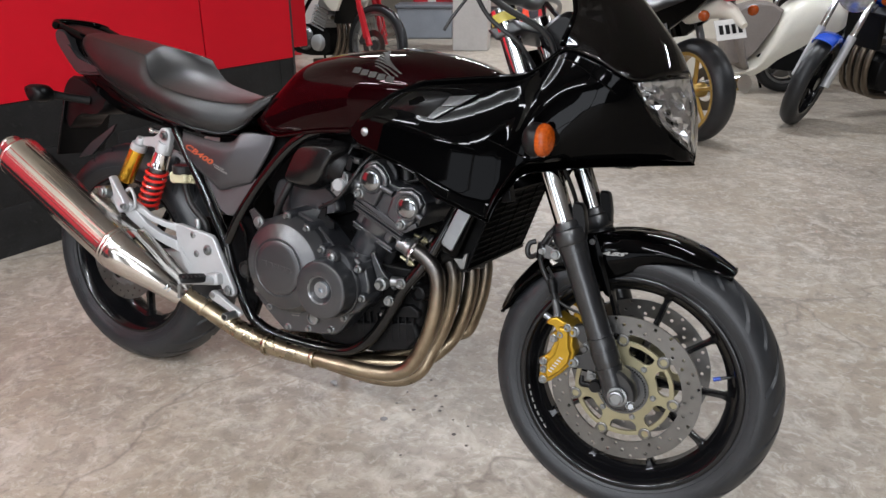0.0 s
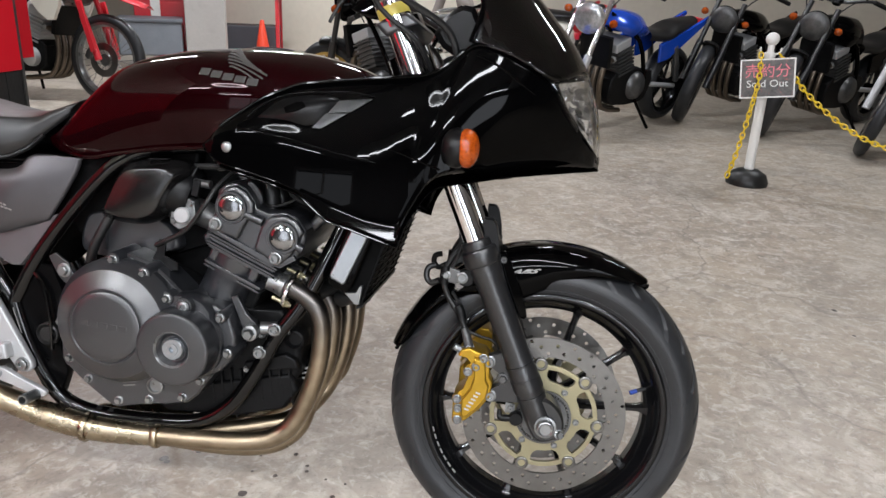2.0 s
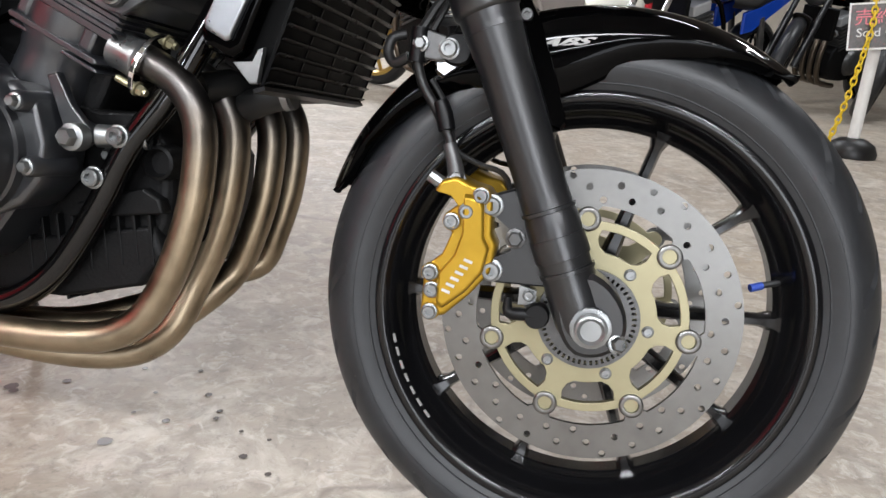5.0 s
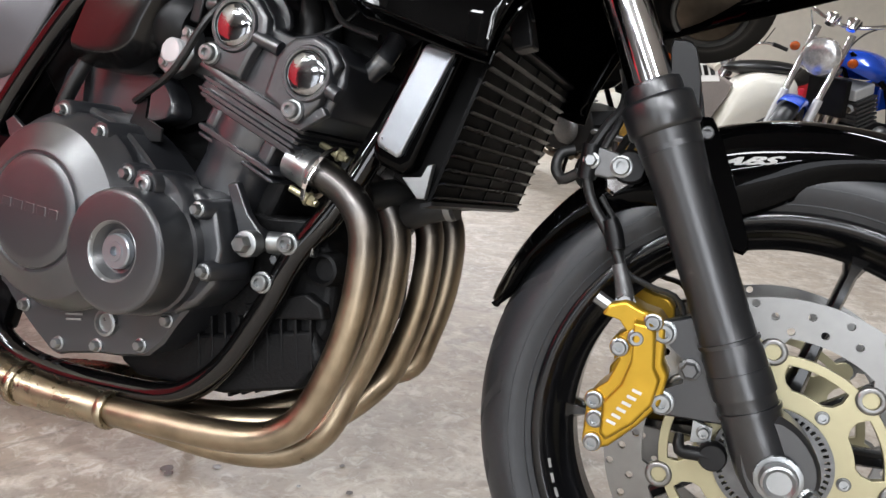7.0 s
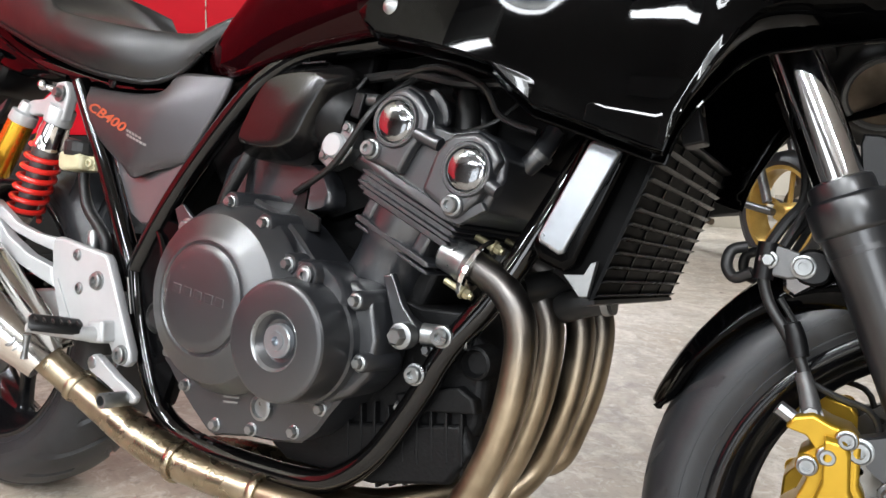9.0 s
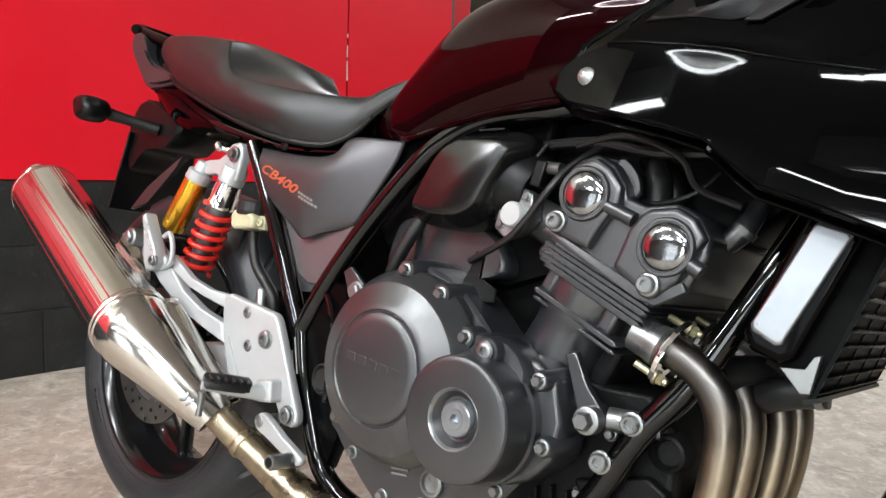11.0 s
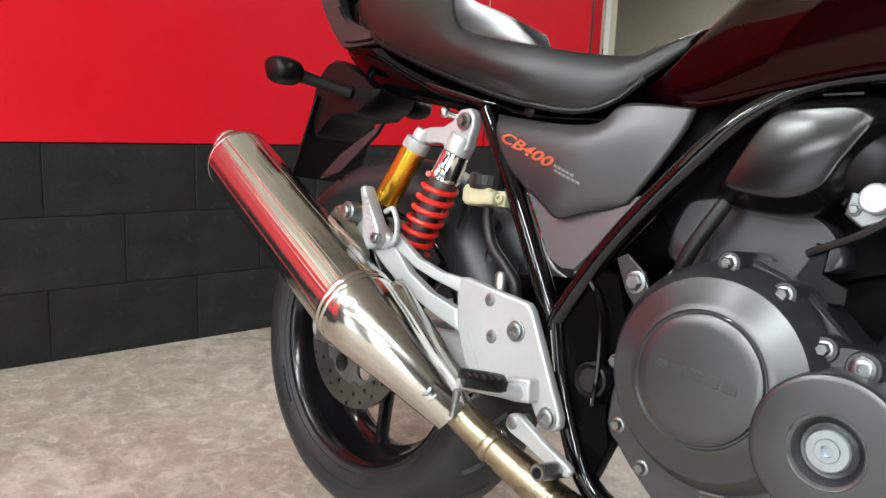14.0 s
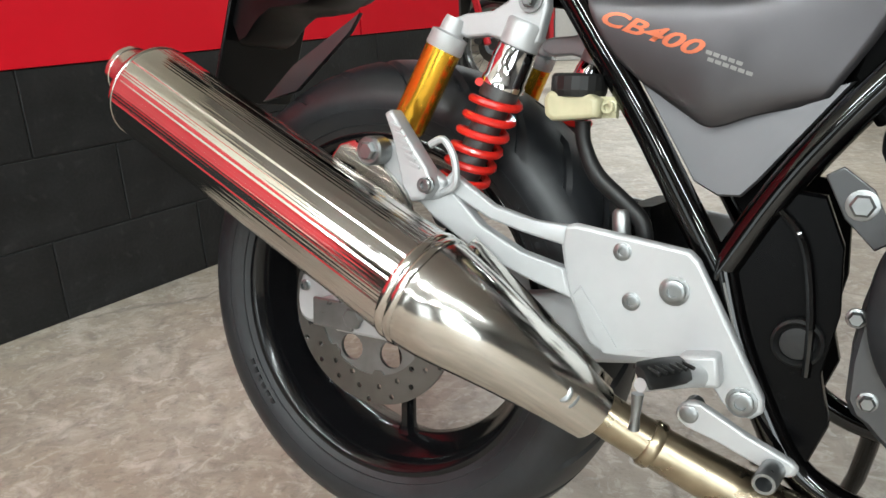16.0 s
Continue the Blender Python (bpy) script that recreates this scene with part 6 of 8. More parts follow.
part("reservoir_hose", tube(bms(), [(0.268, -0.113, 0.556), (0.27, -0.112, 0.535), (0.285, -0.112, 0.505), (0.315, -0.112, 0.48), (0.335, -0.112, 0.46), (0.34, -0.11, 0.425)], [0.008, 0.0075, 0.0085, 0.0085, 0.0085, 0.008], 12, 4), RUBBER, res)
part("master_cylinder", lathe(bms(), [(0, 0.009), (0.03, 0.009), (0.034, 0.006)], (0.318, -0.118, 0.44), (-0.1, 0, 1), 14), STEEL, bike)
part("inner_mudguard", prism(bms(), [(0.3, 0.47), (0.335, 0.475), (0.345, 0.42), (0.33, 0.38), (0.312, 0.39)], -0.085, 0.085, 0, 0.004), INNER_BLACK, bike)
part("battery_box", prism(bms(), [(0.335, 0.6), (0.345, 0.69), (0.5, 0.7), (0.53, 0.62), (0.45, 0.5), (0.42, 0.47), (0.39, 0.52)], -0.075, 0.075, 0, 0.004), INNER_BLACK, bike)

# side panels
for s in (1, -1):
    def sy(y):
        return y * s

    pts = [
        [(0.249, -0.112, 0.686), (0.37, -0.12, 0.674), (0.428, -0.119, 0.678), (0.459, -0.113, 0.703), (0.541, -0.1, 0.701)],
        [(0.262, -0.124, 0.664), (0.352, -0.129, 0.655), (0.42, -0.130, 0.655), (0.465, -0.122, 0.668), (0.534, -0.101, 0.676)],
        [(0.285, -0.126, 0.63), (0.352, -0.131, 0.617), (0.4, -0.133, 0.613), (0.445, -0.126, 0.625), (0.512, -0.107, 0.632)],
        [(0.322, -0.122, 0.596), (0.358, -0.126, 0.582), (0.391, -0.128, 0.572), (0.425, -0.124, 0.582), (0.486, -0.110, 0.590)],
        [(0.335, -0.113, 0.586), (0.362, -0.117, 0.569), (0.390, -0.119, 0.555), (0.427, -0.116, 0.567), (0.479, -0.103, 0.580)],
    ]
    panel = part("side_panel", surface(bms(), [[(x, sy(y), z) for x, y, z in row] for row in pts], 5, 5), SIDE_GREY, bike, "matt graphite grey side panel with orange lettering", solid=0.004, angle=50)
    part("lower_panel", prism(bms(), [(0.318, 0.598), (0.34, 0.594), (0.362, 0.577), (0.39, 0.562), (0.427, 0.573), (0.5, 0.598), (0.434, 0.51), (0.42, 0.494), (0.4, 0.493), (0.377, 0.505), (0.335, 0.572)], -0.095 * s, -0.108 * s, 0, 0.003), SIDE_SILVER, panel, "lighter silver-grey lower panel")
    part("panel_screw", bolt(bms(), (0.318, sy(-0.1185), 0.6895), (0, -s, 0), 0.0065, 0.003, socket=True), BLACK_PLASTIC, panel)
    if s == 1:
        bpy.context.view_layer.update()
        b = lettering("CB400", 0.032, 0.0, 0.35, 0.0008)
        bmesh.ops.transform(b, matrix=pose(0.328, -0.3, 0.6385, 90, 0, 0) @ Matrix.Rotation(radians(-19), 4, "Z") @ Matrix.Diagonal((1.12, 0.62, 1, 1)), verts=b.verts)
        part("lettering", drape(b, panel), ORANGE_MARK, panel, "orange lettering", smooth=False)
        b = bms()
        for i in range(2):
            for k in range(5 if i == 0 else 6):
                c = Vector((0.385 + 0.002 * i, -0.3, 0.6195 - 0.0062 * i)) + Vector((0.946, 0, -0.326)) * 0.0068 * k
                vs = [b.verts.new(c + Vector((dx, 0, dz))) for dx, dz in ((-0.003, -0.001), (0.0022, -0.0028), (0.003, 0.0004), (-0.0022, 0.0022))]
                b.faces.new(vs)
        part("small_print", drape(b, panel), WHITE_MARK, panel, "two short rows of grey print marks", smooth=False)

# seat
SEAT = [  # lower edge, bulge, crease (x, half-width, z) and centre line (x, z); the step is after the fifth
    ((-0.155, 0.062, 0.868), (-0.158, 0.07, 0.882), (-0.158, 0.058, 0.904), (-0.162, 0.911)),
    ((-0.12, 0.08, 0.842), (-0.12, 0.092, 0.868), (-0.115, 0.081, 0.9), (-0.12, 0.911)),
    ((-0.04, 0.098, 0.80), (-0.04, 0.112, 0.84), (-0.03, 0.098, 0.889), (-0.04, 0.904)),
    ((0.03, 0.108, 0.775), (0.03, 0.124, 0.82), (0.05, 0.108, 0.877), (0.02, 0.897)),
    ((0.09, 0.115, 0.755), (0.1, 0.133, 0.80), (0.137, 0.115, 0.861), (0.07, 0.889)),
    ((0.135, 0.12, 0.742), (0.145, 0.139, 0.778), (0.153, 0.125, 0.829), (0.125, 0.859)),
    ((0.19, 0.124, 0.727), (0.195, 0.145, 0.76), (0.182, 0.132, 0.802), (0.18, 0.822)),
    ((0.26, 0.126, 0.708), (0.26, 0.147, 0.741), (0.24, 0.137, 0.786), (0.25, 0.797)),
    ((0.33, 0.121, 0.695), (0.33, 0.14, 0.726), (0.325, 0.129, 0.772), (0.32, 0.782)),
    ((0.39, 0.105, 0.692), (0.39, 0.118, 0.722), (0.388, 0.108, 0.766), (0.39, 0.777)),
    ((0.43, 0.09, 0.711), (0.432, 0.098, 0.735), (0.437, 0.085, 0.768), (0.44, 0.784)),
    ((0.462, 0.084, 0.739), (0.466, 0.088, 0.757), (0.475, 0.078, 0.783), (0.484, 0.797)),
    ((0.503, 0.07, 0.776), (0.508, 0.072, 0.788), (0.52, 0.062, 0.803), (0.533, 0.815)),
]


def seat_line(k, stepped):
    pts = [row[k] if k < 3 else (row[3][0], 0.0, row[3][1]) for row in SEAT]
    if not stepped:
        return curve_points(pts, 5)
    return curve_points(pts[:5], 5)[:-1] + curve_points(pts[4:], 5)


low, bulge, crease, mid = seat_line(0, False), seat_line(1, False), seat_line(2, True), seat_line(3, True)
b = bms()
rows = []
for a, c, d, e in zip(low, bulge, crease, mid):
    up = (c + d) / 2 + np.array((0, 0.004, 0.002))
    q1, q2 = d * 0.66 + e * 0.34 + np.array((0, 0, 0.0025)), d * 0.33 + e * 0.67 + np.array((0, 0, 0.0025))
    half = [a, a * 0.5 + c * 0.5 + np.array((0, 0.003, 0)), c, up, d, q1, q2]
    rows.append([b.verts.new((p[0], -p[1], p[2])) for p in half] + [b.verts.new(e)] + [b.verts.new(p) for p in reversed(half)])
for r0, r1 in zip(rows, rows[1:]):
    for k in range(len(r0) - 1):
        b.faces.new((r0[k], r0[k + 1], r1[k + 1], r1[k]))
for r in (rows[0], rows[-1]):
    b.faces.new(r)
seat = part("seat", b, SEAT_VINYL, bike, "black stepped vinyl dual seat", bevel=0.0035, angle=30)
part("seat_base", prism(bms(), [(-0.15, 0.868), (-0.03, 0.80), (0.1, 0.757), (0.26, 0.712), (0.39, 0.697), (0.44, 0.72), (0.44, 0.75), (0.35, 0.75), (0.1, 0.83), (-0.1, 0.88)], -0.06, 0.06, 0, 0.004), INNER_BLACK, seat)
for s in (1, -1):
    part("seat_piping", tube(bms(), [(-0.12, -0.0825 * s, 0.843), (-0.04, -0.1 * s, 0.801), (0.03, -0.11 * s, 0.776), (0.135, -0.122 * s, 0.743), (0.26, -0.128 * s, 0.709), (0.33, -0.123 * s, 0.696), (0.39, -0.107 * s, 0.693), (0.43, -0.092 * s, 0.711), (0.46, -0.086 * s, 0.738)], 0.0045, 8, 4), BLACK_PLASTIC, seat)

# tail
GRAB_GREY = mat("dark_grey_satin_grab", (0.02, 0.02, 0.021), 0.3, 0, 0.1, 9, 40, spec=0.7)
for s in (1, -1):
    g = [
        [(0.24, -0.1 * s, 0.70), (0.24, -0.106 * s, 0.69), (0.235, -0.1 * s, 0.68)],
        [(0.15, -0.1 * s, 0.735), (0.15, -0.108 * s, 0.715), (0.15, -0.1 * s, 0.694)],
        [(0.03, -0.093 * s, 0.77), (0.03, -0.104 * s, 0.742), (0.03, -0.095 * s, 0.71)],
        [(-0.07, -0.082 * s, 0.81), (-0.07, -0.094 * s, 0.775), (-0.06, -0.085 * s, 0.738)],
        [(-0.15, -0.068 * s, 0.85), (-0.155, -0.08 * s, 0.815), (-0.14, -0.07 * s, 0.775)],
    ]
    tail = part("tail_cowl", surface(bms(), g, 5, 5), BLACK_GLOSS, bike, "gloss black tail cowl", solid=0.004)
    grab = part("grab_handle", prism(bms(), [(-0.245, 0.905), (-0.236, 0.913), (-0.212, 0.91), (-0.19, 0.888), (-0.168, 0.862), (-0.13, 0.84), (-0.06, 0.821), (-0.046, 0.81), (-0.066, 0.8), (-0.144, 0.795), (-0.174, 0.811), (-0.212, 0.848), (-0.242, 0.883)], -0.066 * s, -0.09 * s, 2, 0.006), GRAB_GREY, tail, "dark grey satin grab handle")
    part("grab_lip", prism(bms(), [(-0.19, 0.868), (-0.178, 0.872), (-0.142, 0.84), (-0.052, 0.818), (-0.05, 0.811), (-0.09, 0.806), (-0.142, 0.806), (-0.168, 0.828)], -0.086 * s, -0.0975 * s, 2, 0.004), GRAB_GREY, grab)
    part("grab_rail", tube(bms(), [(-0.275, -0.066 * s, 0.926), (-0.244, -0.07 * s, 0.921), (-0.2, -0.069 * s, 0.907), (-0.162, -0.066 * s, 0.896), (-0.118, -0.056 * s, 0.882)], [0.0085, 0.0105, 0.0115, 0.0115, 0.0095], 14, 4), BLACK_GLOSS, grab)
    for k in range(3):
        part("rail_rib", tube(bms(), [(-0.205 + 0.022 * k, -0.03 * s, 0.912 - 0.007 * k), (-0.2 + 0.022 * k, -0.066 * s, 0.904 - 0.007 * k)], 0.004, 8, 1), CHROME, grab)
    part("tail_bead", tube(bms(), [(-0.135, -0.083 * s, 0.793), (-0.046, -0.095 * s, 0.777), (0.045, -0.103 * s, 0.742), (0.13, -0.108 * s, 0.713), (0.19, -0.107 * s, 0.7)], 0.0035, 8, 4), BLACK_GLOSS, tail)
    part("tail_side", surface(bms(), [[(-0.305, -0.025 * s, 0.934), (-0.23, -0.05 * s, 0.917), (-0.16, -0.066 * s, 0.898)], [(-0.275, -0.04 * s, 0.893), (-0.215, -0.062 * s, 0.885), (-0.135, -0.082 * s, 0.855)], [(-0.235, -0.045 * s, 0.845), (-0.19, -0.066 * s, 0.83), (-0.1, -0.085 * s, 0.815)], [(-0.19, -0.045 * s, 0.795), (-0.15, -0.064 * s, 0.78), (-0.08, -0.08 * s, 0.765)]], 4, 4), BLACK_GLOSS, tail, solid=0.003)
part("rear_grab_bar", tube(bms(), [(-0.246, -0.083, 0.922), (-0.268, -0.06, 0.931), (-0.276, 0, 0.934), (-0.268, 0.06, 0.931), (-0.246, 0.083, 0.922)], 0.0105, 12, 5), BLACK_GLOSS, bike)
part("tail_top", surface(bms(), [[(-0.15, -0.066, 0.897), (-0.15, 0, 0.905), (-0.15, 0.066, 0.897)], [(-0.23, -0.055, 0.918), (-0.23, 0, 0.924), (-0.23, 0.055, 0.918)], [(-0.29, -0.03, 0.934), (-0.296, 0, 0.936), (-0.29, 0.03, 0.934)]], 4, 4), BLACK_PLASTIC, bike, solid=0.018)
part("tail_lamp", prism(bms(), [(-0.2, 0.83), (-0.265, 0.885), (-0.28, 0.88), (-0.265, 0.845), (-0.22, 0.81)], -0.025, 0.025, 2, 0.006), mat("dark_red_lens", (0.06, 0.004, 0.004), 0.2, 0, 0.1, 30, 60), bike, "dark red tail lamp")
part("rear_mudguard", prism(bms(), [(-0.09, 0.735), (-0.17, 0.775), (-0.235, 0.79), (-0.268, 0.765), (-0.286, 0.71), (-0.262, 0.64), (-0.235, 0.66), (-0.2, 0.685), (-0.13, 0.69)], -0.05, 0.05, 2, 0.008), BLACK_PLASTIC, bike, "black plastic rear mudguard")
part("mud_blade", prism(bms(), [(-0.199, 0.564), (-0.147, 0.611), (-0.041, 0.674), (-0.055, 0.653), (-0.141, 0.579)], -0.066, -0.058, 0, 0.001), GRAB_GREY, bike)
plate = part("plate_holder", box(bms(), (-0.28, 0.02, 0.64), (0.006, 0.16, 0.165), (0, 15, 0)), BLACK_PLASTIC, bike, "black number plate holder seen from its plain back", bevel=0.002)
for y, z in ((0.08, 0.695), (-0.04, 0.695)):
    part("plate_reflector", lathe(bms(), [(0, 0.006), (0.004, 0.005), (0.004, 0)], (-0.263 + (0.695 - z) * 0.26, y, z), (1, 0, 0.2), 14), RED_SPRING, plate)
for s in (1, -1):
    body = rounded(bms(), [(-0.257, 0.752), (-0.24, 0.764), (-0.212, 0.765), (-0.194, 0.757), (-0.186, 0.741), (-0.192, 0.726), (-0.216, 0.717), (-0.24, 0.722)], [(0.0, 0.2), (-0.004, 0.6), (-0.012, 0.9), (-0.03, 1.0), (-0.046, 0.97), (-0.055, 0.84), (-0.059, 0.55), (-0.06, 0.2)], 4)
    bmesh.ops.transform(body, matrix=Matrix.Diagonal((1, s, 1, 1)) @ Matrix.Translation((0, -0.128, 0)), verts=body.verts)
    lamp = part("rear_indicator", body, BLACK_PLASTIC, bike, "rear turn signal on a black rubber stalk", angle=50)
    part("stalk", tube(bms(), [(-0.208, -0.13 * s, 0.738), (-0.19, -0.095 * s, 0.733), (-0.165, -0.05 * s, 0.726)], [0.0125, 0.0105, 0.0125], 14, 3), RUBBER, lamp)
    part("lens", ball(bms(), (-0.243, -0.157 * s, 0.742), (0.018, 0.025, 0.019), (0, -6, 0)), ORANGE_LENS, lamp)
    part("lens_screw", lathe(bms(), [(-0.003, 0.004), (0.001, 0.0038), (0.001, 0.002), (-0.001, 0)], (-0.232, -0.1865 * s, 0.75), (0, -s, 0.1), 12), INNER_BLACK, lamp)

# tank
tank_prof = [  # x, bottom y z, belly y z, shoulder y z, top z
    (0.465, 0.066, 0.716, 0.073, 0.725, 0.06, 0.735, 0.74),
    (0.50, 0.088, 0.708, 0.098, 0.733, 0.078, 0.758, 0.768),
    (0.55, 0.102, 0.706, 0.116, 0.755, 0.09, 0.808, 0.823),
    (0.62, 0.117, 0.718, 0.137, 0.785, 0.105, 0.86, 0.88),
    (0.70, 0.13, 0.732, 0.152, 0.808, 0.118, 0.879, 0.903),
    (0.79, 0.137, 0.742, 0.162, 0.82, 0.125, 0.888, 0.914),
    (0.88, 0.137, 0.75, 0.16, 0.824, 0.122, 0.89, 0.917),
    (0.96, 0.127, 0.76, 0.148, 0.825, 0.11, 0.884, 0.91),
    (1.03, 0.108, 0.775, 0.125, 0.825, 0.09, 0.87, 0.893),
    (1.075, 0.08, 0.79, 0.09, 0.825, 0.06, 0.855, 0.87),
    (1.085, 0.02, 0.81, 0.022, 0.825, 0.015, 0.84, 0.845),
]
grid = []
for x, y0, z0, y1, z1, y2, z2, zt in tank_prof:
    half = [(x, -y0, z0), (x, -(y0 * 0.35 + y1 * 0.65), z0 * 0.62 + z1 * 0.38), (x, -y1, z1), (x, -(y1 * 0.55 + y2 * 0.45) - 0.008, (z1 + z2) / 2 + 0.004), (x, -y2, z2), (x, -y2 * 0.5, zt - (zt - z2) * 0.22), (x, 0, zt)]
    grid.append(half + [(a, -y, c) for a, y, c in reversed(half[:-1])])
tank = part("fuel_tank", surface(bms(), grid, 6, 4), TANK_PAINT, bike, "dark candy red metallic fuel tank", angle=80)
part("filler_cap", lathe(bms(), [(-0.004, 0.04), (0.003, 0.04), (0.005, 0.036), (0.005, 0)], (0.86, 0, 0.914), (0, 0, 1), 32), BLACK_ENGINE, tank)
part("tank_lip", tube(bms(), [(0.47, -0.068, 0.722), (0.55, -0.106, 0.704), (0.62, -0.12, 0.716), (0.70, -0.133, 0.73), (0.79, -0.14, 0.74), (0.88, -0.14, 0.748)], 0.004, 8, 4), TANK_PAINT, tank)
bpy.context.view_layer.update()
# wing emblem as plain feather strips, and the lettering below it as plain blocks
b = bms()
for k in range(7):
    z = 0.9125 - 0.0058 * k
    x0, x1 = 0.808 + 0.0045 * k, 0.86 + 0.0105 * k if k < 5 else 0.904 - 0.008 * (k - 4)
    n = 6
    row = []
    for i in range(n + 1):
        t = i / n
        x = x0 + (x1 - x0) * t
        c = z - 0.024 * t**1.5
        row.append((b.verts.new((x, -0.3, c - 0.0016)), b.verts.new((x, -0.3, c + 0.0016))))
    for p, q in zip(row, row[1:]):
        b.faces.new((p[0], q[0], q[1], p[1]))
part("wing_emblem", drape(b, tank, 0.001), EMBLEM, tank, "dull grey wing emblem", smooth=False)
b = bms()
for k in range(5):
    c = Vector((0.796 + 0.021 * k, -0.3, 0.866 - 0.0032 * k))
    vs = [b.verts.new(c + Vector((u * 0.0092 + v * 0.18, 0, v))) for u, v in ((-1, -0.0055), (1, -0.006), (1, 0.0055), (-1, 0.006))]
    b.faces.new(vs)
part("maker_blocks", drape(b, tank, 0.001), EMBLEM, tank, "row of dull grey blocks", smooth=False)
# half fairing
FA = [  # x, then (y, z) from the lower edge to the upper edge
    (0.842, [(-0.196, 0.764), (-0.198, 0.768), (-0.198, 0.772), (-0.196, 0.776), (-0.192, 0.780)]),
    (0.862, [(-0.192, 0.739), (-0.199, 0.752), (-0.1993, 0.7673), (-0.1952, 0.7826), (-0.184, 0.797)]),
    (0.905, [(-0.187, 0.714), (-0.205, 0.742), (-0.2013, 0.7716), (-0.1898, 0.8012), (-0.168, 0.829)]),
    (0.965, [(-0.181, 0.692), (-0.212, 0.722), (-0.2062, 0.7672), (-0.1905, 0.8124), (-0.163, 0.855)]),
    (1.03, [(-0.176, 0.668), (-0.214, 0.698), (-0.2078, 0.7544), (-0.1915, 0.8109), (-0.163, 0.864)]),
    (1.08, [(-0.171, 0.646), (-0.213, 0.677), (-0.2075, 0.7426), (-0.1926, 0.8082), (-0.166, 0.87)]),
    (1.112, [(-0.168, 0.638), (-0.212, 0.669), (-0.2071, 0.7384), (-0.1931, 0.8077), (-0.168, 0.873)]),
    (1.142, [(-0.168, 0.672), (-0.211, 0.7), (-0.2068, 0.7598), (-0.1942, 0.8197), (-0.171, 0.876)]),
    (1.185, [(-0.166, 0.7), (-0.206, 0.727), (-0.2029, 0.7804), (-0.1923, 0.8338), (-0.172, 0.884)]),
    (1.215, [(-0.161, 0.708), (-0.2, 0.735), (-0.1972, 0.7928), (-0.1874, 0.8506), (-0.168, 0.905)]),
    (1.245, [(-0.155, 0.713), (-0.192, 0.742), (-0.1905, 0.8083), (-0.183, 0.8746), (-0.167, 0.937)]),
    (1.305, [(-0.13, 0.725), (-0.152, 0.76), (-0.172, 0.802), (-0.182, 0.856), (-0.172, 0.917)]),
    (1.372, [(-0.09, 0.732), (-0.112, 0.762), (-0.134, 0.796), (-0.15, 0.836), (-0.163, 0.88)]),
    (1.42, [(-0.05, 0.736), (-0.066, 0.757), (-0.084, 0.778), (-0.1, 0.797), (-0.112, 0.81)]),
    (1.466, [(-0.003, 0.7385), (-0.006, 0.744), (-0.009, 0.748), (-0.012, 0.751), (-0.016, 0.754)]),
]
fair_x = np.array(sorted([*np.linspace(0.813, FA[-1][0], 50), 0.981, 1.03, 1.093, 1.128, 1.143, 1.15, 1.157]))


def eased(vals, sig):
    """The value along the fairing, with its kinks rounded off but its ends held."""
    v = np.interp(fair_x, [x for x, _ in FA], vals)
    k = np.exp(-0.5 * ((fair_x[:, None] - fair_x) / sig) ** 2)
    w = (k / k.sum(1, keepdims=True)) @ v
    f = np.clip(np.minimum(fair_x - fair_x[0], fair_x[-1] - fair_x) / (2 * sig), 0, 1)
    return v * (1 - f) + w * f


fair_y = [eased([row[k][0] for _, row in FA], 0.02 if k == 0 else 0.038) for k in range(5)]
fair_z = [eased([row[k][1] for _, row in FA], (0.007, 0.014, 0.03, 0.03, 0.012)[k]) for k in range(5)]
# the side's lines over x: sharp lower edge, top of the flared blade, crease under the vent
EDGE = [(0.813, 0.745), (0.826, 0.733), (0.841, 0.722), (0.905, 0.708), (0.95, 0.697), (0.981, 0.687), (1.006, 0.666), (1.03, 0.649), (1.058, 0.641), (1.093, 0.63), (1.128, 0.619), (1.143, 0.615), (1.147, 0.633), (1.153, 0.65), (1.165, 0.664), (1.2, 0.71), (1.245, 0.742)]
BLADE = [(0.813, 0.745), (0.841, 0.722), (0.905, 0.708), (0.95, 0.697), (0.981, 0.687), (1.093, 0.652), (1.143, 0.648), (1.153, 0.662), (1.165, 0.68), (1.2, 0.72), (1.245, 0.742)]
CREASE = [(0.813, 0.747), (0.826, 0.758), (0.845, 0.77), (0.88, 0.7785), (0.92, 0.774), (0.97, 0.766), (1.03, 0.753), (1.11, 0.738), (1.16, 0.745), (1.245, 0.76)]
RIM_TOP = [(0.813, 0.749), (0.826, 0.764), (0.839, 0.778), (0.862, 0.797), (0.905, 0.829)]


def along(line, x):
    return float(np.interp(x, [p[0] for p in line], [p[1] for p in line]))


def ramp_up(x, a, b):
    t = min(1.0, max(0.0, (x - a) / (b - a)))
    return t * t * (3 - 2 * t)


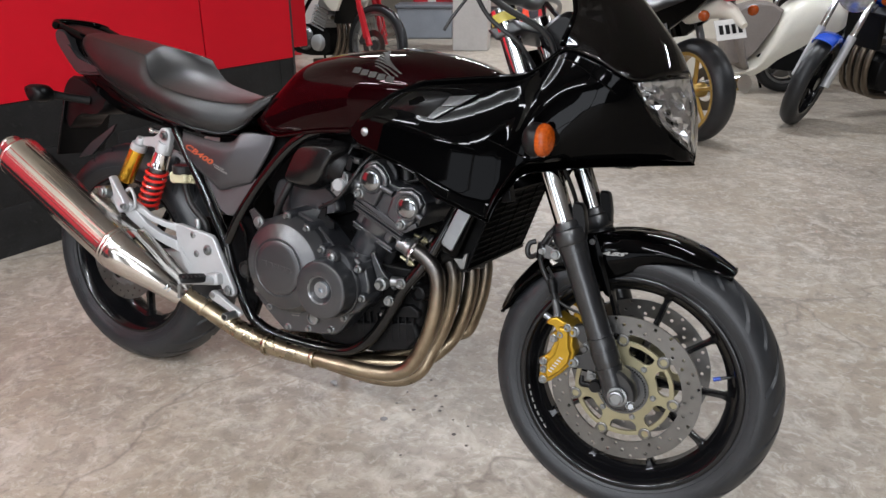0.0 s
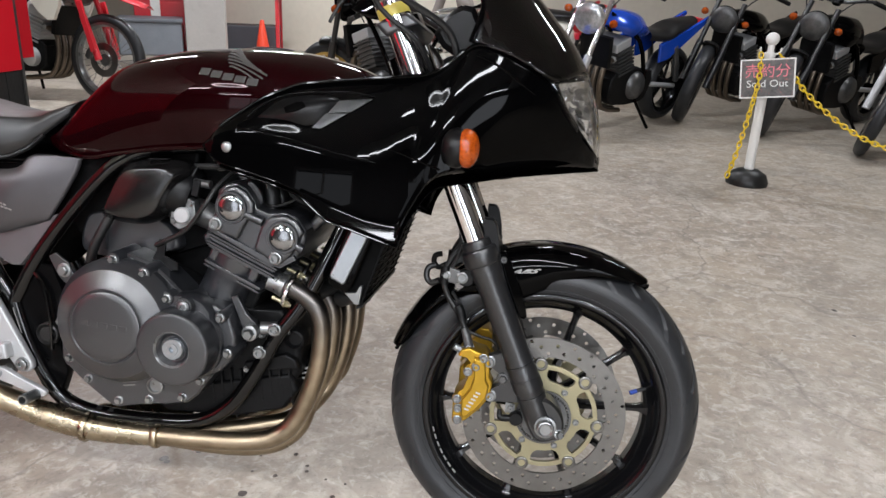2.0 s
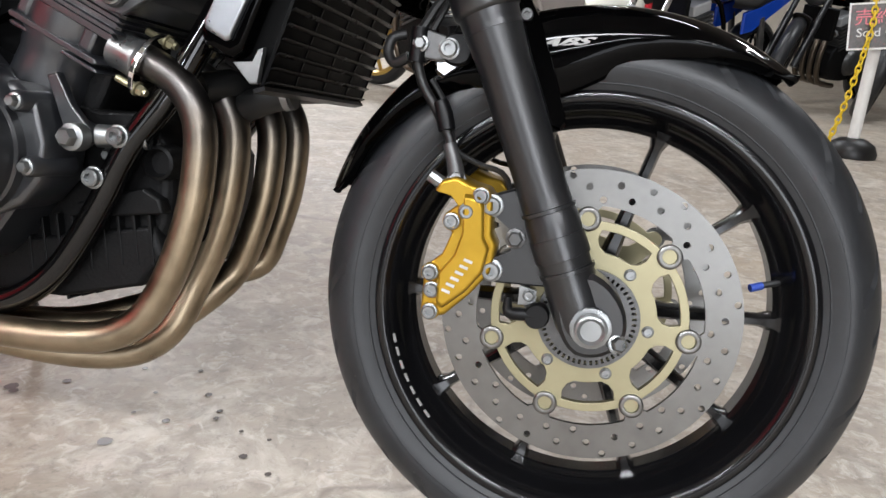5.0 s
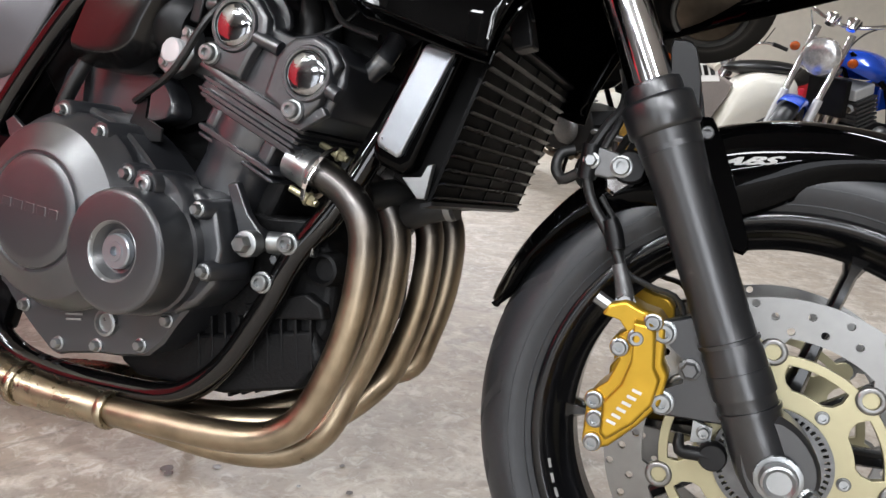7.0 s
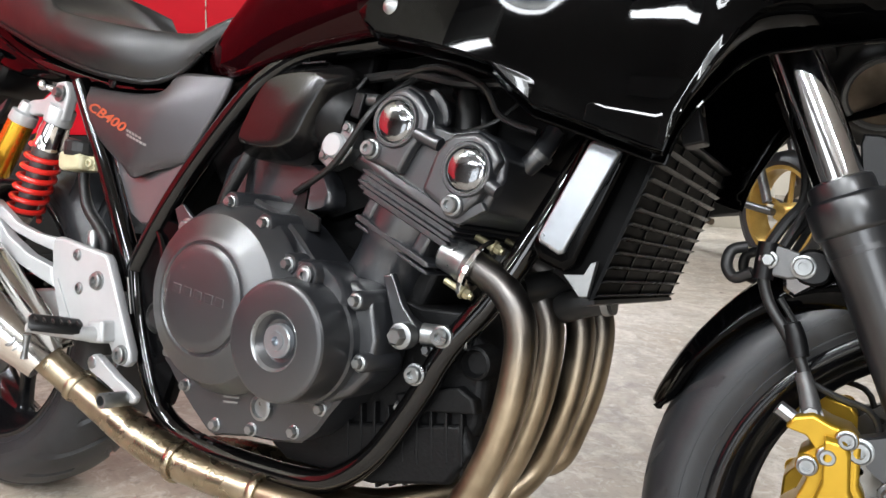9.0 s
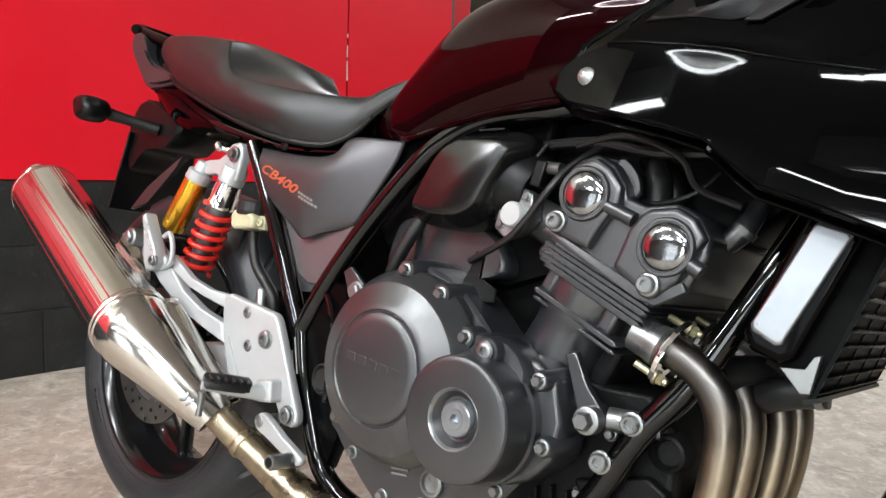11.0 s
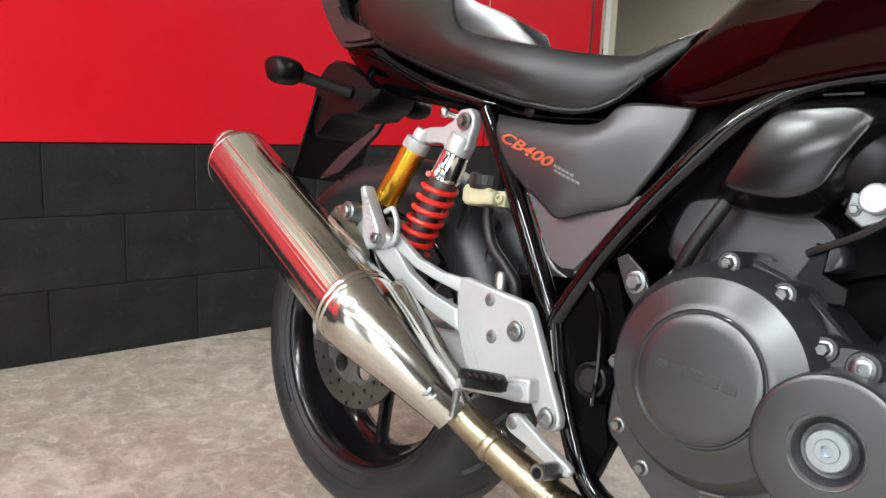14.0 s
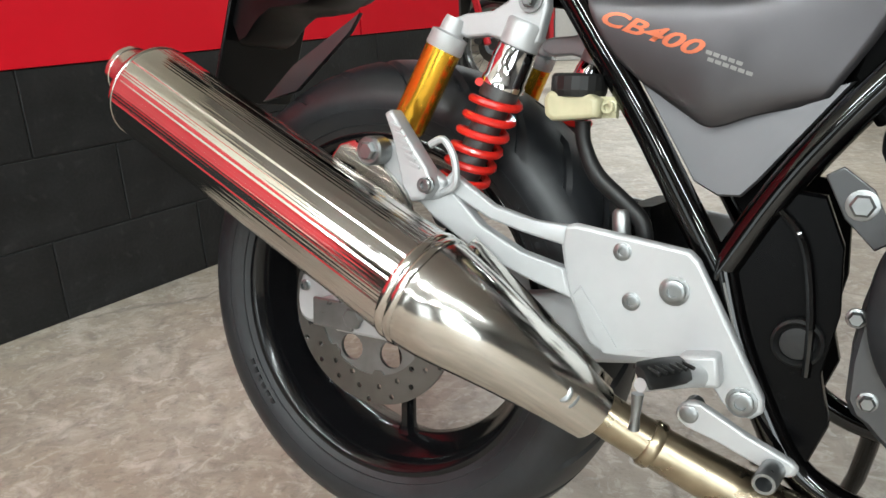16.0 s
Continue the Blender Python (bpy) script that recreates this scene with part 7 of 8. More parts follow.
def side_section(i, x):
    """Points across the fairing's side from the tucked lower strip to the upper rim, as (y, z)."""
    old = curve_points([(fair_y[k][i], fair_z[k][i]) for k in range(1, 5)], 5)
    old.insert(0, np.array((fair_y[0][i], fair_z[0][i])))
    flank = -0.2125 - 0.018 * (x - 0.972) + 0.45 * (x - 0.972) ** 2
    zb, zc, ze = along(BLADE, x), along(CREASE, x), along(EDGE, x)

    def on_flank(z):
        return np.array((flank + 0.0916 * (z - 0.722) + 0.4 * (z - 0.722) ** 2, z))

    pb, pc = on_flank(zb), on_flank(zc)
    pe = np.array((pb[0] - 0.22 * (zb - ze), ze))
    f = ramp_up(x, 0.875, 0.925)
    top = np.array((fair_y[4][i], fair_z[4][i] * f + along(RIM_TOP, x) * (1 - f)))
    new_ = [pe + (0.011, -0.009)]
    new_ += [pe + (pb - pe) * k / 3 for k in range(3)]
    new_ += [on_flank(zb + (zc - zb) * k / 7) for k in range(7)]
    new_ += [pc + (top - pc) * k / 5 + (-0.006 * f * math.sin(math.pi * k / 5), 0) for k in range(6)]
    w = 1 - ramp_up(x, 1.14, 1.215)
    return [a * (1 - w) + b * w for a, b in zip(old, new_)]


FOLD = [(x, side_section(i, x)) for i, x in enumerate(fair_x)]
for s in (1, -1):
    b = bms()
    surface(b, [[(x, y * s, z) for y, z in row[1:]] for x, row in FOLD], 1, 1)
    surface(b, [[(x, y * s, z) for y, z in row[:2]] for x, row in FOLD], 1, 1)
    side = part("fairing_side", b, BLACK_GLOSS, bike, "gloss black fairing side with a scooped vent", solid=0.004, angle=24)
    bpy.context.view_layer.update()
    tree = BVHTree.FromObject(side, bpy.context.evaluated_depsgraph_get())

    def skin(pts, off=0.0):
        """Puts side-view points on the outside of the fairing."""
        out = []
        for x, z in curve_points(pts, 4):
            hit = tree.ray_cast(Vector((x, -0.5 * s, z)), Vector((0, s, 0)))
            out.append((x, (hit[0].y if hit[0] else -0.2 * s) - off * s, z))
        return out

    part("top_bead", tube(bms(), [(x, row[-1][0] * s, row[-1][1]) for x, row in FOLD[2:42]], 0.0032, 8, 1), BLACK_GLOSS, side)
    part("bottom_bead", tube(bms(), [(x, row[0][0] * s, row[0][1]) for x, row in FOLD[2:]], 0.002, 8, 1), BLACK_GLOSS, side)
    part("edge_bead", tube(bms(), [(x, row[1][0] * s, row[1][1]) for x, row in FOLD[1:36]], 0.0016, 8, 1), BLACK_GLOSS, side)
    part("fairing_screw", lathe(bms(), [(-0.006, 0.009), (0.001, 0.0088), (0.003, 0.0065), (0.004, 0.0)], (0.857, skin([(0.857, 0.747), (0.858, 0.747), (0.859, 0.747)])[0][1], 0.747), (0.15, -s, 0), 20), STEEL, side)
    part("vent_lip", tube(bms(), skin([(0.872, 0.779), (0.89, 0.778), (0.92, 0.774), (0.97, 0.766), (1.03, 0.753), (1.08, 0.7435), (1.105, 0.739)], 0.0), [0.001, *[0.0018] * 22, 0.0015, 0.001], 10, 1), BLACK_GLOSS, side)
    part("crease", tube(bms(), skin([(1.125, 0.762), (1.16, 0.75), (1.205, 0.735)]), 0.002, 8, 1), BLACK_GLOSS, side)
    part("crease", tube(bms(), skin([(1.25, 0.915), (1.285, 0.9), (1.315, 0.88), (1.345, 0.86)]), 0.0022, 8, 1), BLACK_GLOSS, side)
    part("vent_lip", tube(bms(), skin([(0.886, 0.797), (0.91, 0.82), (0.945, 0.836), (1.0, 0.844), (1.06, 0.846), (1.092, 0.84)]), 0.0016, 10, 1), BLACK_GLOSS, side)
    b = bms()
    for z0 in (0.0, 0.5):
        low, top = skin([(0.998 + 0.01 * z0, 0.787), (1.005 + 0.01 * z0, 0.787), (1.012 + 0.01 * z0, 0.786)], 0.0025), skin([(1.036, 0.831), (1.065, 0.834), (1.09, 0.837)], 0.0025)
        lo2, hi2 = [low[0], low[-1]], [top[0], top[-1]]
        q = [[Vector(p).lerp(Vector(t), f) for p, t in zip(lo2, hi2)] for f in ((0.0, 0.52) if z0 == 0 else (0.56, 1.0))]
        b.faces.new([b.verts.new(v) for v in (q[0][0], q[0][1], q[1][1], q[1][0])])
    part("vent_louvre", b, SATIN_FORK, side, "dark grey louvre in the vent", solid=0.002, smooth=False)
    # thin dark sheet on the skin, standing in for shade inside the vent
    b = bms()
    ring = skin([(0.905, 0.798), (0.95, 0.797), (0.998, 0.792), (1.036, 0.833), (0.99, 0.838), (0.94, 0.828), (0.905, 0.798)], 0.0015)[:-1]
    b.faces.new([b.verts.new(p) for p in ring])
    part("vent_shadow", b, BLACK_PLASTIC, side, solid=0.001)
    ind = part("front_indicator", ball(bms(), (1.233, -0.2355 * s, 0.7725), (0.0235, 0.027, 0.0308)), BLACK_PLASTIC, bike, "amber front turn signal in a black housing")
    part("amber_lens", ball(bms(), (1.2495, -0.2385 * s, 0.7732), (0.0195, 0.0262, 0.0298)), ORANGE_LENS, ind)
    part("stalk", tube(bms(), [(1.24, -0.175 * s, 0.775), (1.24, -0.215 * s, 0.773)], [0.02, 0.017], 14, 1), RUBBER, ind)
inner = part("inner_indicator_base", lathe(bms(), [(-0.03, 0.075), (-0.002, 0.075), (0.002, 0.06), (0.006, 0.054), (0.012, 0.05), (0.014, 0.044), (0.01, 0.042), (0.01, 0.0)], (1.285, 0.15, 0.75), (0.1, -0.75, -0.6), 36), BLACK_PLASTIC, bike, "oval lamp base inside the fairing")
part("base_ring", lathe(bms(), [(0.012, 0.046), (0.016, 0.044), (0.016, 0.040), (0.012, 0.038)], (1.285, 0.15, 0.75), (0.1, -0.75, -0.6), 36), STEEL, inner)
part("base_glass", lathe(bms(), [(0.013, 0.038), (0.016, 0.02), (0.017, 0)], (1.285, 0.15, 0.75), (0.1, -0.75, -0.6), 36), BROWN_METAL, inner)
part("fairing_stay", tube(bms(), [(1.09, -0.06, 0.72), (1.14, -0.1, 0.7), (1.18, -0.11, 0.72)], 0.008, 10, 3), BLACK_PLASTIC, bike)
part("wire_plug", box(tube(bms(), [(1.12, -0.11, 0.70), (1.135, -0.115, 0.675), (1.14, -0.115, 0.66)], 0.012, 10, 2), (1.142, -0.115, 0.652), (0.02, 0.024, 0.035), (0, -15, 0)), BLACK_PLASTIC, bike, bevel=0.002)

# headlamp
rows = [
    [(1.373, -0.163, 0.881), (1.405, -0.12, 0.89), (1.428, -0.06, 0.897), (1.436, 0, 0.9)],
    [(1.392, -0.142, 0.845), (1.426, -0.1, 0.848), (1.446, -0.05, 0.85), (1.454, 0, 0.851)],
    [(1.412, -0.115, 0.812), (1.44, -0.078, 0.807), (1.457, -0.04, 0.802), (1.464, 0, 0.8)],
    [(1.45, -0.035, 0.765), (1.461, -0.022, 0.76), (1.466, -0.01, 0.757), (1.468, 0, 0.756)],
]
grid = [row + [(x, -y, z) for x, y, z in reversed(row[:-1])] for row in rows]
lens = part("headlamp", surface(bms(), grid, 5, 4), CLEAR, bike, "clear multi-reflector headlamp under a smoked screen", solid=0.003, angle=70)
lens.visible_shadow = False
random.seed(4)
skin_rows = [curve_points(row, 5) for row in grid]
NU, NV = 13, len(skin_rows[0])
b = bms()
vs = []
for i in range(NU):
    t = i / (NU - 1) * (len(skin_rows) - 1)
    k = min(int(t), len(skin_rows) - 2)
    row = []
    for j in range(NV):
        p = skin_rows[k][j] * (1 - t + k) + skin_rows[k + 1][j] * (t - k)
        q = np.array((1.30, 0.0, 0.82))
        p = p + (q - p) * (0.06 + 0.1 * random.random() * (0 < i < NU - 1))
        row.append(b.verts.new(p))
    vs.append(row)
for r0, r1 in zip(vs, vs[1:]):
    for k in range(len(r0) - 1):
        b.faces.new((r0[k], r0[k + 1], r1[k + 1], r1[k]))
part("facets", b, REFLECTOR, lens, smooth=False)

# screen
rows = [
    [(1.238, -0.169, 0.935), (1.303, -0.174, 0.917), (1.372, -0.163, 0.885), (1.412, -0.1, 0.897), (1.436, 0, 0.903)],
    [(1.243, -0.166, 0.952), (1.303, -0.166, 0.945), (1.355, -0.14, 0.938), (1.39, -0.08, 0.945), (1.408, 0, 0.95)],
    [(1.25, -0.16, 0.975), (1.292, -0.15, 0.981), (1.327, -0.12, 0.985), (1.352, -0.065, 0.995), (1.365, 0, 1.0)],
    [(1.25, -0.148, 1.005), (1.272, -0.132, 1.02), (1.296, -0.1, 1.033), (1.312, -0.055, 1.043), (1.32, 0, 1.047)],
    [(1.22, -0.12, 1.06), (1.235, -0.105, 1.072), (1.248, -0.08, 1.083), (1.256, -0.045, 1.09), (1.26, 0, 1.093)],
    [(1.17, -0.09, 1.105), (1.178, -0.078, 1.115), (1.186, -0.06, 1.123), (1.19, -0.03, 1.128), (1.192, 0, 1.13)],
]
grid = [row + [(x, -y, z) for x, y, z in reversed(row[:-1])] for row in rows]
screen = part("windscreen", surface(bms(), grid, 4, 4), SMOKE, bike, "dark smoked windscreen", solid=0.003, angle=80)
part("screen_edge", tube(bms(), [r[0] for r in rows], 0.004, 8, 4), BLACK_GLOSS, screen)
part("screen_edge", tube(bms(), [(x, -y, z) for x, y, z in (r[0] for r in rows)], 0.004, 8, 4), BLACK_GLOSS, screen)
part("upper_cowl", surface(bms(), [[(1.3, -0.165, 0.89), (1.365, -0.1, 0.893), (1.39, 0, 0.9), (1.365, 0.1, 0.893), (1.3, 0.165, 0.89)], [(1.3, -0.155, 0.8), (1.35, -0.1, 0.8), (1.37, 0, 0.8), (1.35, 0.1, 0.8), (1.3, 0.155, 0.8)]], 4, 5), BLACK_PLASTIC, bike, solid=0.004)

# cockpit
clock = part("instrument_panel", prism(bms(), [(1.17, 0.95), (1.2, 0.99), (1.235, 0.995), (1.25, 0.94), (1.21, 0.915)], -0.11, 0.11, 2, 0.01), BLACK_PLASTIC, bike, "black instrument panel behind the screen")
for s in (1, -1):
    part("dial", lathe(bms(), [(0, 0.042), (0.006, 0.044), (0.01, 0.042), (0.01, 0.038), (0.007, 0)], (1.192, -0.05 * s, 0.965), (-0.8, 0, 0.6), 32), CHROME, clock)
part("top_clamp", prism(bms(), [(1.075, 0.958), (1.13, 0.98), (1.15, 0.962), (1.095, 0.94)], -0.135, 0.135, 0, 0.006), BLACK_ENGINE, bike, bevel=0.003)
part("lower_clamp", prism(bms(), [(1.165, 0.775), (1.22, 0.8), (1.235, 0.775), (1.18, 0.75)], -0.135, 0.135, 0, 0.006), BLACK_ENGINE, bike, bevel=0.003)
for s in (1, -1):
    bar = part("handlebar", tube(bms(), [(1.085, 0, 1.025), (1.085, -0.08 * s, 1.025), (1.07, -0.16 * s, 1.055), (1.03, -0.26 * s, 1.07), (0.985, -0.36 * s, 1.06)], 0.011, 12, 4), BLACK_ENGINE, bike, "black handlebar with a rubber grip")
    part("grip", tube(bms(), [(1.025, -0.27 * s, 1.07), (0.985, -0.365 * s, 1.06)], 0.0165, 14, 1), RUBBER, bar)
    part("lever", tube(bms(), [(1.06, -0.2 * s, 1.055), (1.07, -0.27 * s, 1.05), (1.035, -0.37 * s, 1.035)], [0.008, 0.006, 0.006], 8, 3), ALLOY, bar)
    part("master_cylinder", box(bms(), (1.065, -0.19 * s, 1.075), (0.045, 0.05, 0.04)), BLACK_ENGINE, bar, bevel=0.005)
    part("cable", tube(bms(), [(1.06, -0.19 * s, 1.04), (1.09, -0.16 * s, 0.98), (1.15, -0.13 * s, 0.93), (1.17, -0.08 * s, 0.86), (1.12, -0.06 * s, 0.78)], 0.0045, 8, 5), RUBBER, bar)
    part("cable", tube(bms(), [(1.05, -0.22 * s, 1.05), (1.12, -0.17 * s, 1.0), (1.2, -0.13 * s, 0.95), (1.21, -0.11 * s, 0.87), (1.16, -0.08 * s, 0.80)], 0.006, 8, 5), RUBBER, bar)
part("brake_lever_switch", tube(bms(), [(1.055, -0.17, 1.02), (1.03, -0.19, 0.975), (1.02, -0.2, 0.95)], 0.003, 8, 2), RUBBER, bike)
part("fork_label", steered(lathe(bms(), [(0.012, 0.0268), (0.03, 0.0268)], on_fork(1.0, -0.105), FD, 32, ends=False)), mat("yellow_label", (0.6, 0.5, 0.1), 0.4), bike, "small yellow label round the fork cap")

# side stand, on the far side
stand = part("side_stand", tube(bms(), [(0.56, 0.13, 0.23), (0.55, 0.19, 0.13), (0.53, 0.245, 0.046)], 0.011, 12, 2), FRAME_PAINT, bike, "black side stand holding the motorcycle up")
part("stand_foot", box(bms(), (0.527, 0.25, 0.046), (0.06, 0.035, 0.008), (9.4, 0, 0)), FRAME_PAINT, stand, bevel=0.002)

# ---- other parked motorcycles ----
BG_BLUE = mat("metallic_blue_paint", (0.01, 0.075, 0.55), 0.2, 0.25, 0.1, 5, 90, coat=0.6)
BG_RED = mat("red_plastic", (0.55, 0.02, 0.03), 0.3, 0, 0.1, 5, 90, coat=0.3)
BG_WHITE = mat("cream_white_plastic", (0.72, 0.69, 0.6), 0.3, 0, 0.06, 5, 90, coat=0.4)
LAMP_GLASS = mat("fluted_lamp_glass", (0.5, 0.51, 0.52), 0.12, 0.7, 0.35, 40, 90, bump=1.0, bscale=45)
GOLD_RIM = mat("gold_painted_wheel", (0.5, 0.33, 0.09), 0.35, 0.6, 0.15, 9, 120)
WHITE_PAINT = mat("white_paint", (0.72, 0.71, 0.68), 0.45, 0, 0.06, 9, 90)
YELLOW = mat("yellow_plastic_chain", (0.75, 0.52, 0.02), 0.4, 0, 0.1, 20, 200)
CONE_RED = mat("orange_red_cone", (0.8, 0.07, 0.03), 0.45, 0, 0.1, 9, 90)
TEAL = mat("teal_cloth", (0.05, 0.42, 0.36), 0.7, 0, 0.1, 6, 90)
BROWN_GREY = mat("brown_grey_plastic", (0.2, 0.17, 0.15), 0.45, 0, 0.12, 6, 90)


def bg_wheel(name, parent, x, r, w, rim_mat, spokes, thin=False, y=0.0, tweak=lambda b: b):
    t = 0.085 if not thin else 0.075
    b = lathe(bms(), [(-w * 0.36, r - t), (-w * 0.5, r - t * 0.62), (-w * 0.42, r - t * 0.25), (-w * 0.2, r - 0.004), (0, r), (w * 0.2, r - 0.004), (w * 0.42, r - t * 0.25), (w * 0.5, r - t * 0.62), (w * 0.36, r - t)], (x, y, r), (0, 1, 0), 56, closed=True)
    tyre_ob = part(name, tweak(b), TYRE, parent, angle=50)
    rr = r - t
    b = lathe(bms(), [(-w * 0.4, rr - 0.008), (-w * 0.42, rr + 0.012), (w * 0.42, rr + 0.012), (w * 0.4, rr - 0.008), (0, rr - 0.022)], (x, y, r), (0, 1, 0), 48, closed=True)
    part("rim", tweak(b), rim_mat, tyre_ob)
    part("hub", tweak(lathe(bms(), [(-w * 0.45, 0.0), (-w * 0.45, 0.045), (w * 0.45, 0.045), (w * 0.45, 0)], (x, y, r), (0, 1, 0), 24)), rim_mat if not thin else DARK_METAL, tyre_ob)
    b = bms()
    for k in range(spokes):
        a = 2 * math.pi * (k + 0.3) / spokes
        a2 = a + (0.35 if thin and k % 2 else (-0.35 if thin else 0))
        p0 = (x + 0.035 * math.cos(a2), y + (0.03 if k % 2 else -0.03) * thin, r + 0.035 * math.sin(a2))
        p1 = (x + (rr - 0.005) * math.cos(a), y, r + (rr - 0.005) * math.sin(a))
        tube(b, [p0, p1], 0.0022 if thin else 0.013, 6 if thin else 8, 1)
    part("spokes", tweak(b), STEEL if thin else rim_mat, tyre_ob, kind="stuff")
    part("disc", tweak(lathe(bms(), [(0, 0.075), (0, 0.13), (0.004, 0.13), (0.004, 0.075)], (x, y - w * 0.55, r), (0, 1, 0), 36, closed=True)), DISC_STEEL, tyre_ob)
    return tyre_ob


def parked_bike(front, rear, label, paint, name="motorcycle", lean=-8, fr=0.30, rr=0.31, rim=None, seat_z=0.78, tank_z=0.92, style="naked", fork=None, thin=False, steer=26.0, arm=None, core=None):
    """A machine whose rear wheel stands at rear and whose front wheel stands at front."""
    d = Vector((front[0] - rear[0], front[1] - rear[1], 0))
    wb = d.length
    m = pose(rear[0], rear[1], 0, 0, 0, math.degrees(math.atan2(d.y, d.x))) @ pose(0, 0, 0, lean, 0, 0)
    o = thing(name, m, label, "motorcycle", "parked motorcycles")
    rim = rim or RIM_BLACK
    fork = fork or CHROME
    arm, core = arm or ALLOY, core or DARK_METAL
    n = 32 if thin else 10
    rake = 0.42 / (1.0 - fr) * 0.62
    turn = Matrix.Translation((wb - 0.03, 0, fr)) @ Matrix.Rotation(radians(steer), 4, Vector((-rake, 0, 1))) @ Matrix.Translation((0.03 - wb, 0, -fr))

    def st(bm):
        bmesh.ops.transform(bm, matrix=turn, verts=bm.verts)
        return bm

    bg_wheel("front_wheel", o, wb, fr, 0.11 if not thin else 0.085, rim, n, thin, tweak=st)
    bg_wheel("rear_wheel", o, 0.0, rr, 0.15 if not thin else 0.11, rim, n if thin else 5, thin)
    hx = wb - 0.42
    rake = (wb - hx) / (1.0 - fr) * 0.62
    for s in (-1, 1):
        top = (wb - rake * (1.0 - fr), 0.1 * s, 1.0)
        leg = part("fork_leg", st(tube(bms(), [(wb, 0.1 * s, fr), (wb - rake * 0.32, 0.1 * s, fr + 0.32)], 0.027, 14, 1)), ALLOY if fork is CHROME else fork, o)
        part("fork_tube", st(tube(bms(), [(wb - rake * 0.3, 0.1 * s, fr + 0.3), top], 0.02, 14, 1)), fork, leg)
        part("engine_side", lathe(bms(), [(0, 0.11), (0.03, 0.1), (0.05, 0.07), (0.05, 0)], (wb * 0.45, 0.13 * s, 0.36), (0, s, 0), 28), DARK_METAL, o)
        part("swing_arm", tube(bms(), [(0, 0.1 * s, rr), (wb * 0.36, 0.11 * s, 0.36)], 0.02, 10, 1), arm, o)
        part("frame_tube", tube(bms(), [(wb * 0.36, 0.12 * s, 0.4), (wb * 0.5, 0.13 * s, 0.7), (hx, 0.05 * s, 0.88)], 0.017, 10, 3), BLACK_GLOSS, o)
        part("shock", tube(bms(), [(0.02, 0.12 * s, rr + 0.05), (0.16, 0.12 * s, seat_z - 0.12)], 0.024, 12, 1), DARK_METAL, o)
        part("handlebar", st(tube(bms(), [(hx + 0.03, 0, 1.03), (hx + 0.02, 0.12 * s, 1.05), (hx - 0.06, 0.28 * s, 1.1), (hx - 0.16, 0.4 * s, 1.08)], 0.012, 10, 3)), BLACK_ENGINE if style != "naked" else CHROME, o)
        part("grip", st(tube(bms(), [(hx - 0.08, 0.3 * s, 1.1), (hx - 0.16, 0.41 * s, 1.08)], 0.018, 10, 1)), RUBBER, o)
        part("mirror", st(tube(bms(), [(hx - 0.02, 0.24 * s, 1.1), (hx + 0.03, 0.3 * s, 1.24)], 0.005, 8, 1)), BLACK_PLASTIC, o)
        part("indicator", st(ball(bms(), (hx + 0.2, 0.17 * s, 0.86), (0.035, 0.03, 0.028))), ORANGE_LENS, o)
    part("engine", prism(bms(), [(wb * 0.3, 0.3), (wb * 0.36, 0.22), (wb * 0.62, 0.22), (wb * 0.67, 0.34), (wb * 0.62, 0.48), (wb * 0.3, 0.46)], -0.13, 0.13, 2, 0.01), BLACK_CAST, o)
    for k in range(7):
        part("fin", box(bms(), (wb * 0.56 + 0.012 * k, 0, 0.47 + 0.026 * k), (0.19, 0.28, 0.012), (0, 18, 0)), core, o, smooth=False)
    part("cylinder", box(bms(), (wb * 0.59, 0, 0.55), (0.15, 0.24, 0.2), (0, 18, 0)), core, o, smooth=False)
    part("head", box(bms(), (wb * 0.63, 0, 0.67), (0.18, 0.26, 0.07), (0, 18, 0)), ALLOY, o, smooth=False, bevel=0.01)
    for y in (-0.09, -0.03, 0.03, 0.09):
        part("header_pipe", tube(bms(), [(wb * 0.66, y, 0.56), (wb * 0.72, y, 0.52), (wb * 0.73, y, 0.36), (wb * 0.67, y, 0.2), (wb * 0.5, y, 0.16)], 0.02, 10, 3), BROWN_METAL, o)
    for y in (-0.09, -0.03, 0.03, 0.09):
        part("exhaust_collar", lathe(bms(), [(-0.01, 0.026), (0.01, 0.026)], (wb * 0.66, y, 0.56), (0.8, 0, -0.5), 16), ALLOY, o)
    for k in range(5):
        a = 2 * math.pi * k / 5
        part("case_bolt", bolt(bms(), (wb * 0.45 + 0.09 * math.cos(a), -0.163, 0.36 + 0.09 * math.sin(a)), r=0.009, h=0.01), STEEL, o)
    part("case_cover", lathe(bms(), [(0.13, 0.075), (0.17, 0.07), (0.185, 0.05), (0.187, 0)], (wb * 0.58, 0, 0.33), (0, -1, 0), 28), ALLOY, o)
    part("foot_peg", tube(bms(), [(wb * 0.38, -0.12, 0.34), (wb * 0.38, -0.26, 0.34)], 0.013, 10, 1), RUBBER, o)
    part("brake_arm", tube(bms(), [(wb * 0.36, -0.15, 0.33), (wb * 0.46, -0.17, 0.27), (wb * 0.52, -0.17, 0.3)], 0.009, 8, 3), STEEL, o)
    part("side_cover", prism(bms(), [(wb * 0.24, seat_z - 0.06), (wb * 0.4, seat_z - 0.07), (wb * 0.38, seat_z - 0.26), (wb * 0.28, seat_z - 0.24)], -0.13, -0.155, 2, 0.01), paint, o)
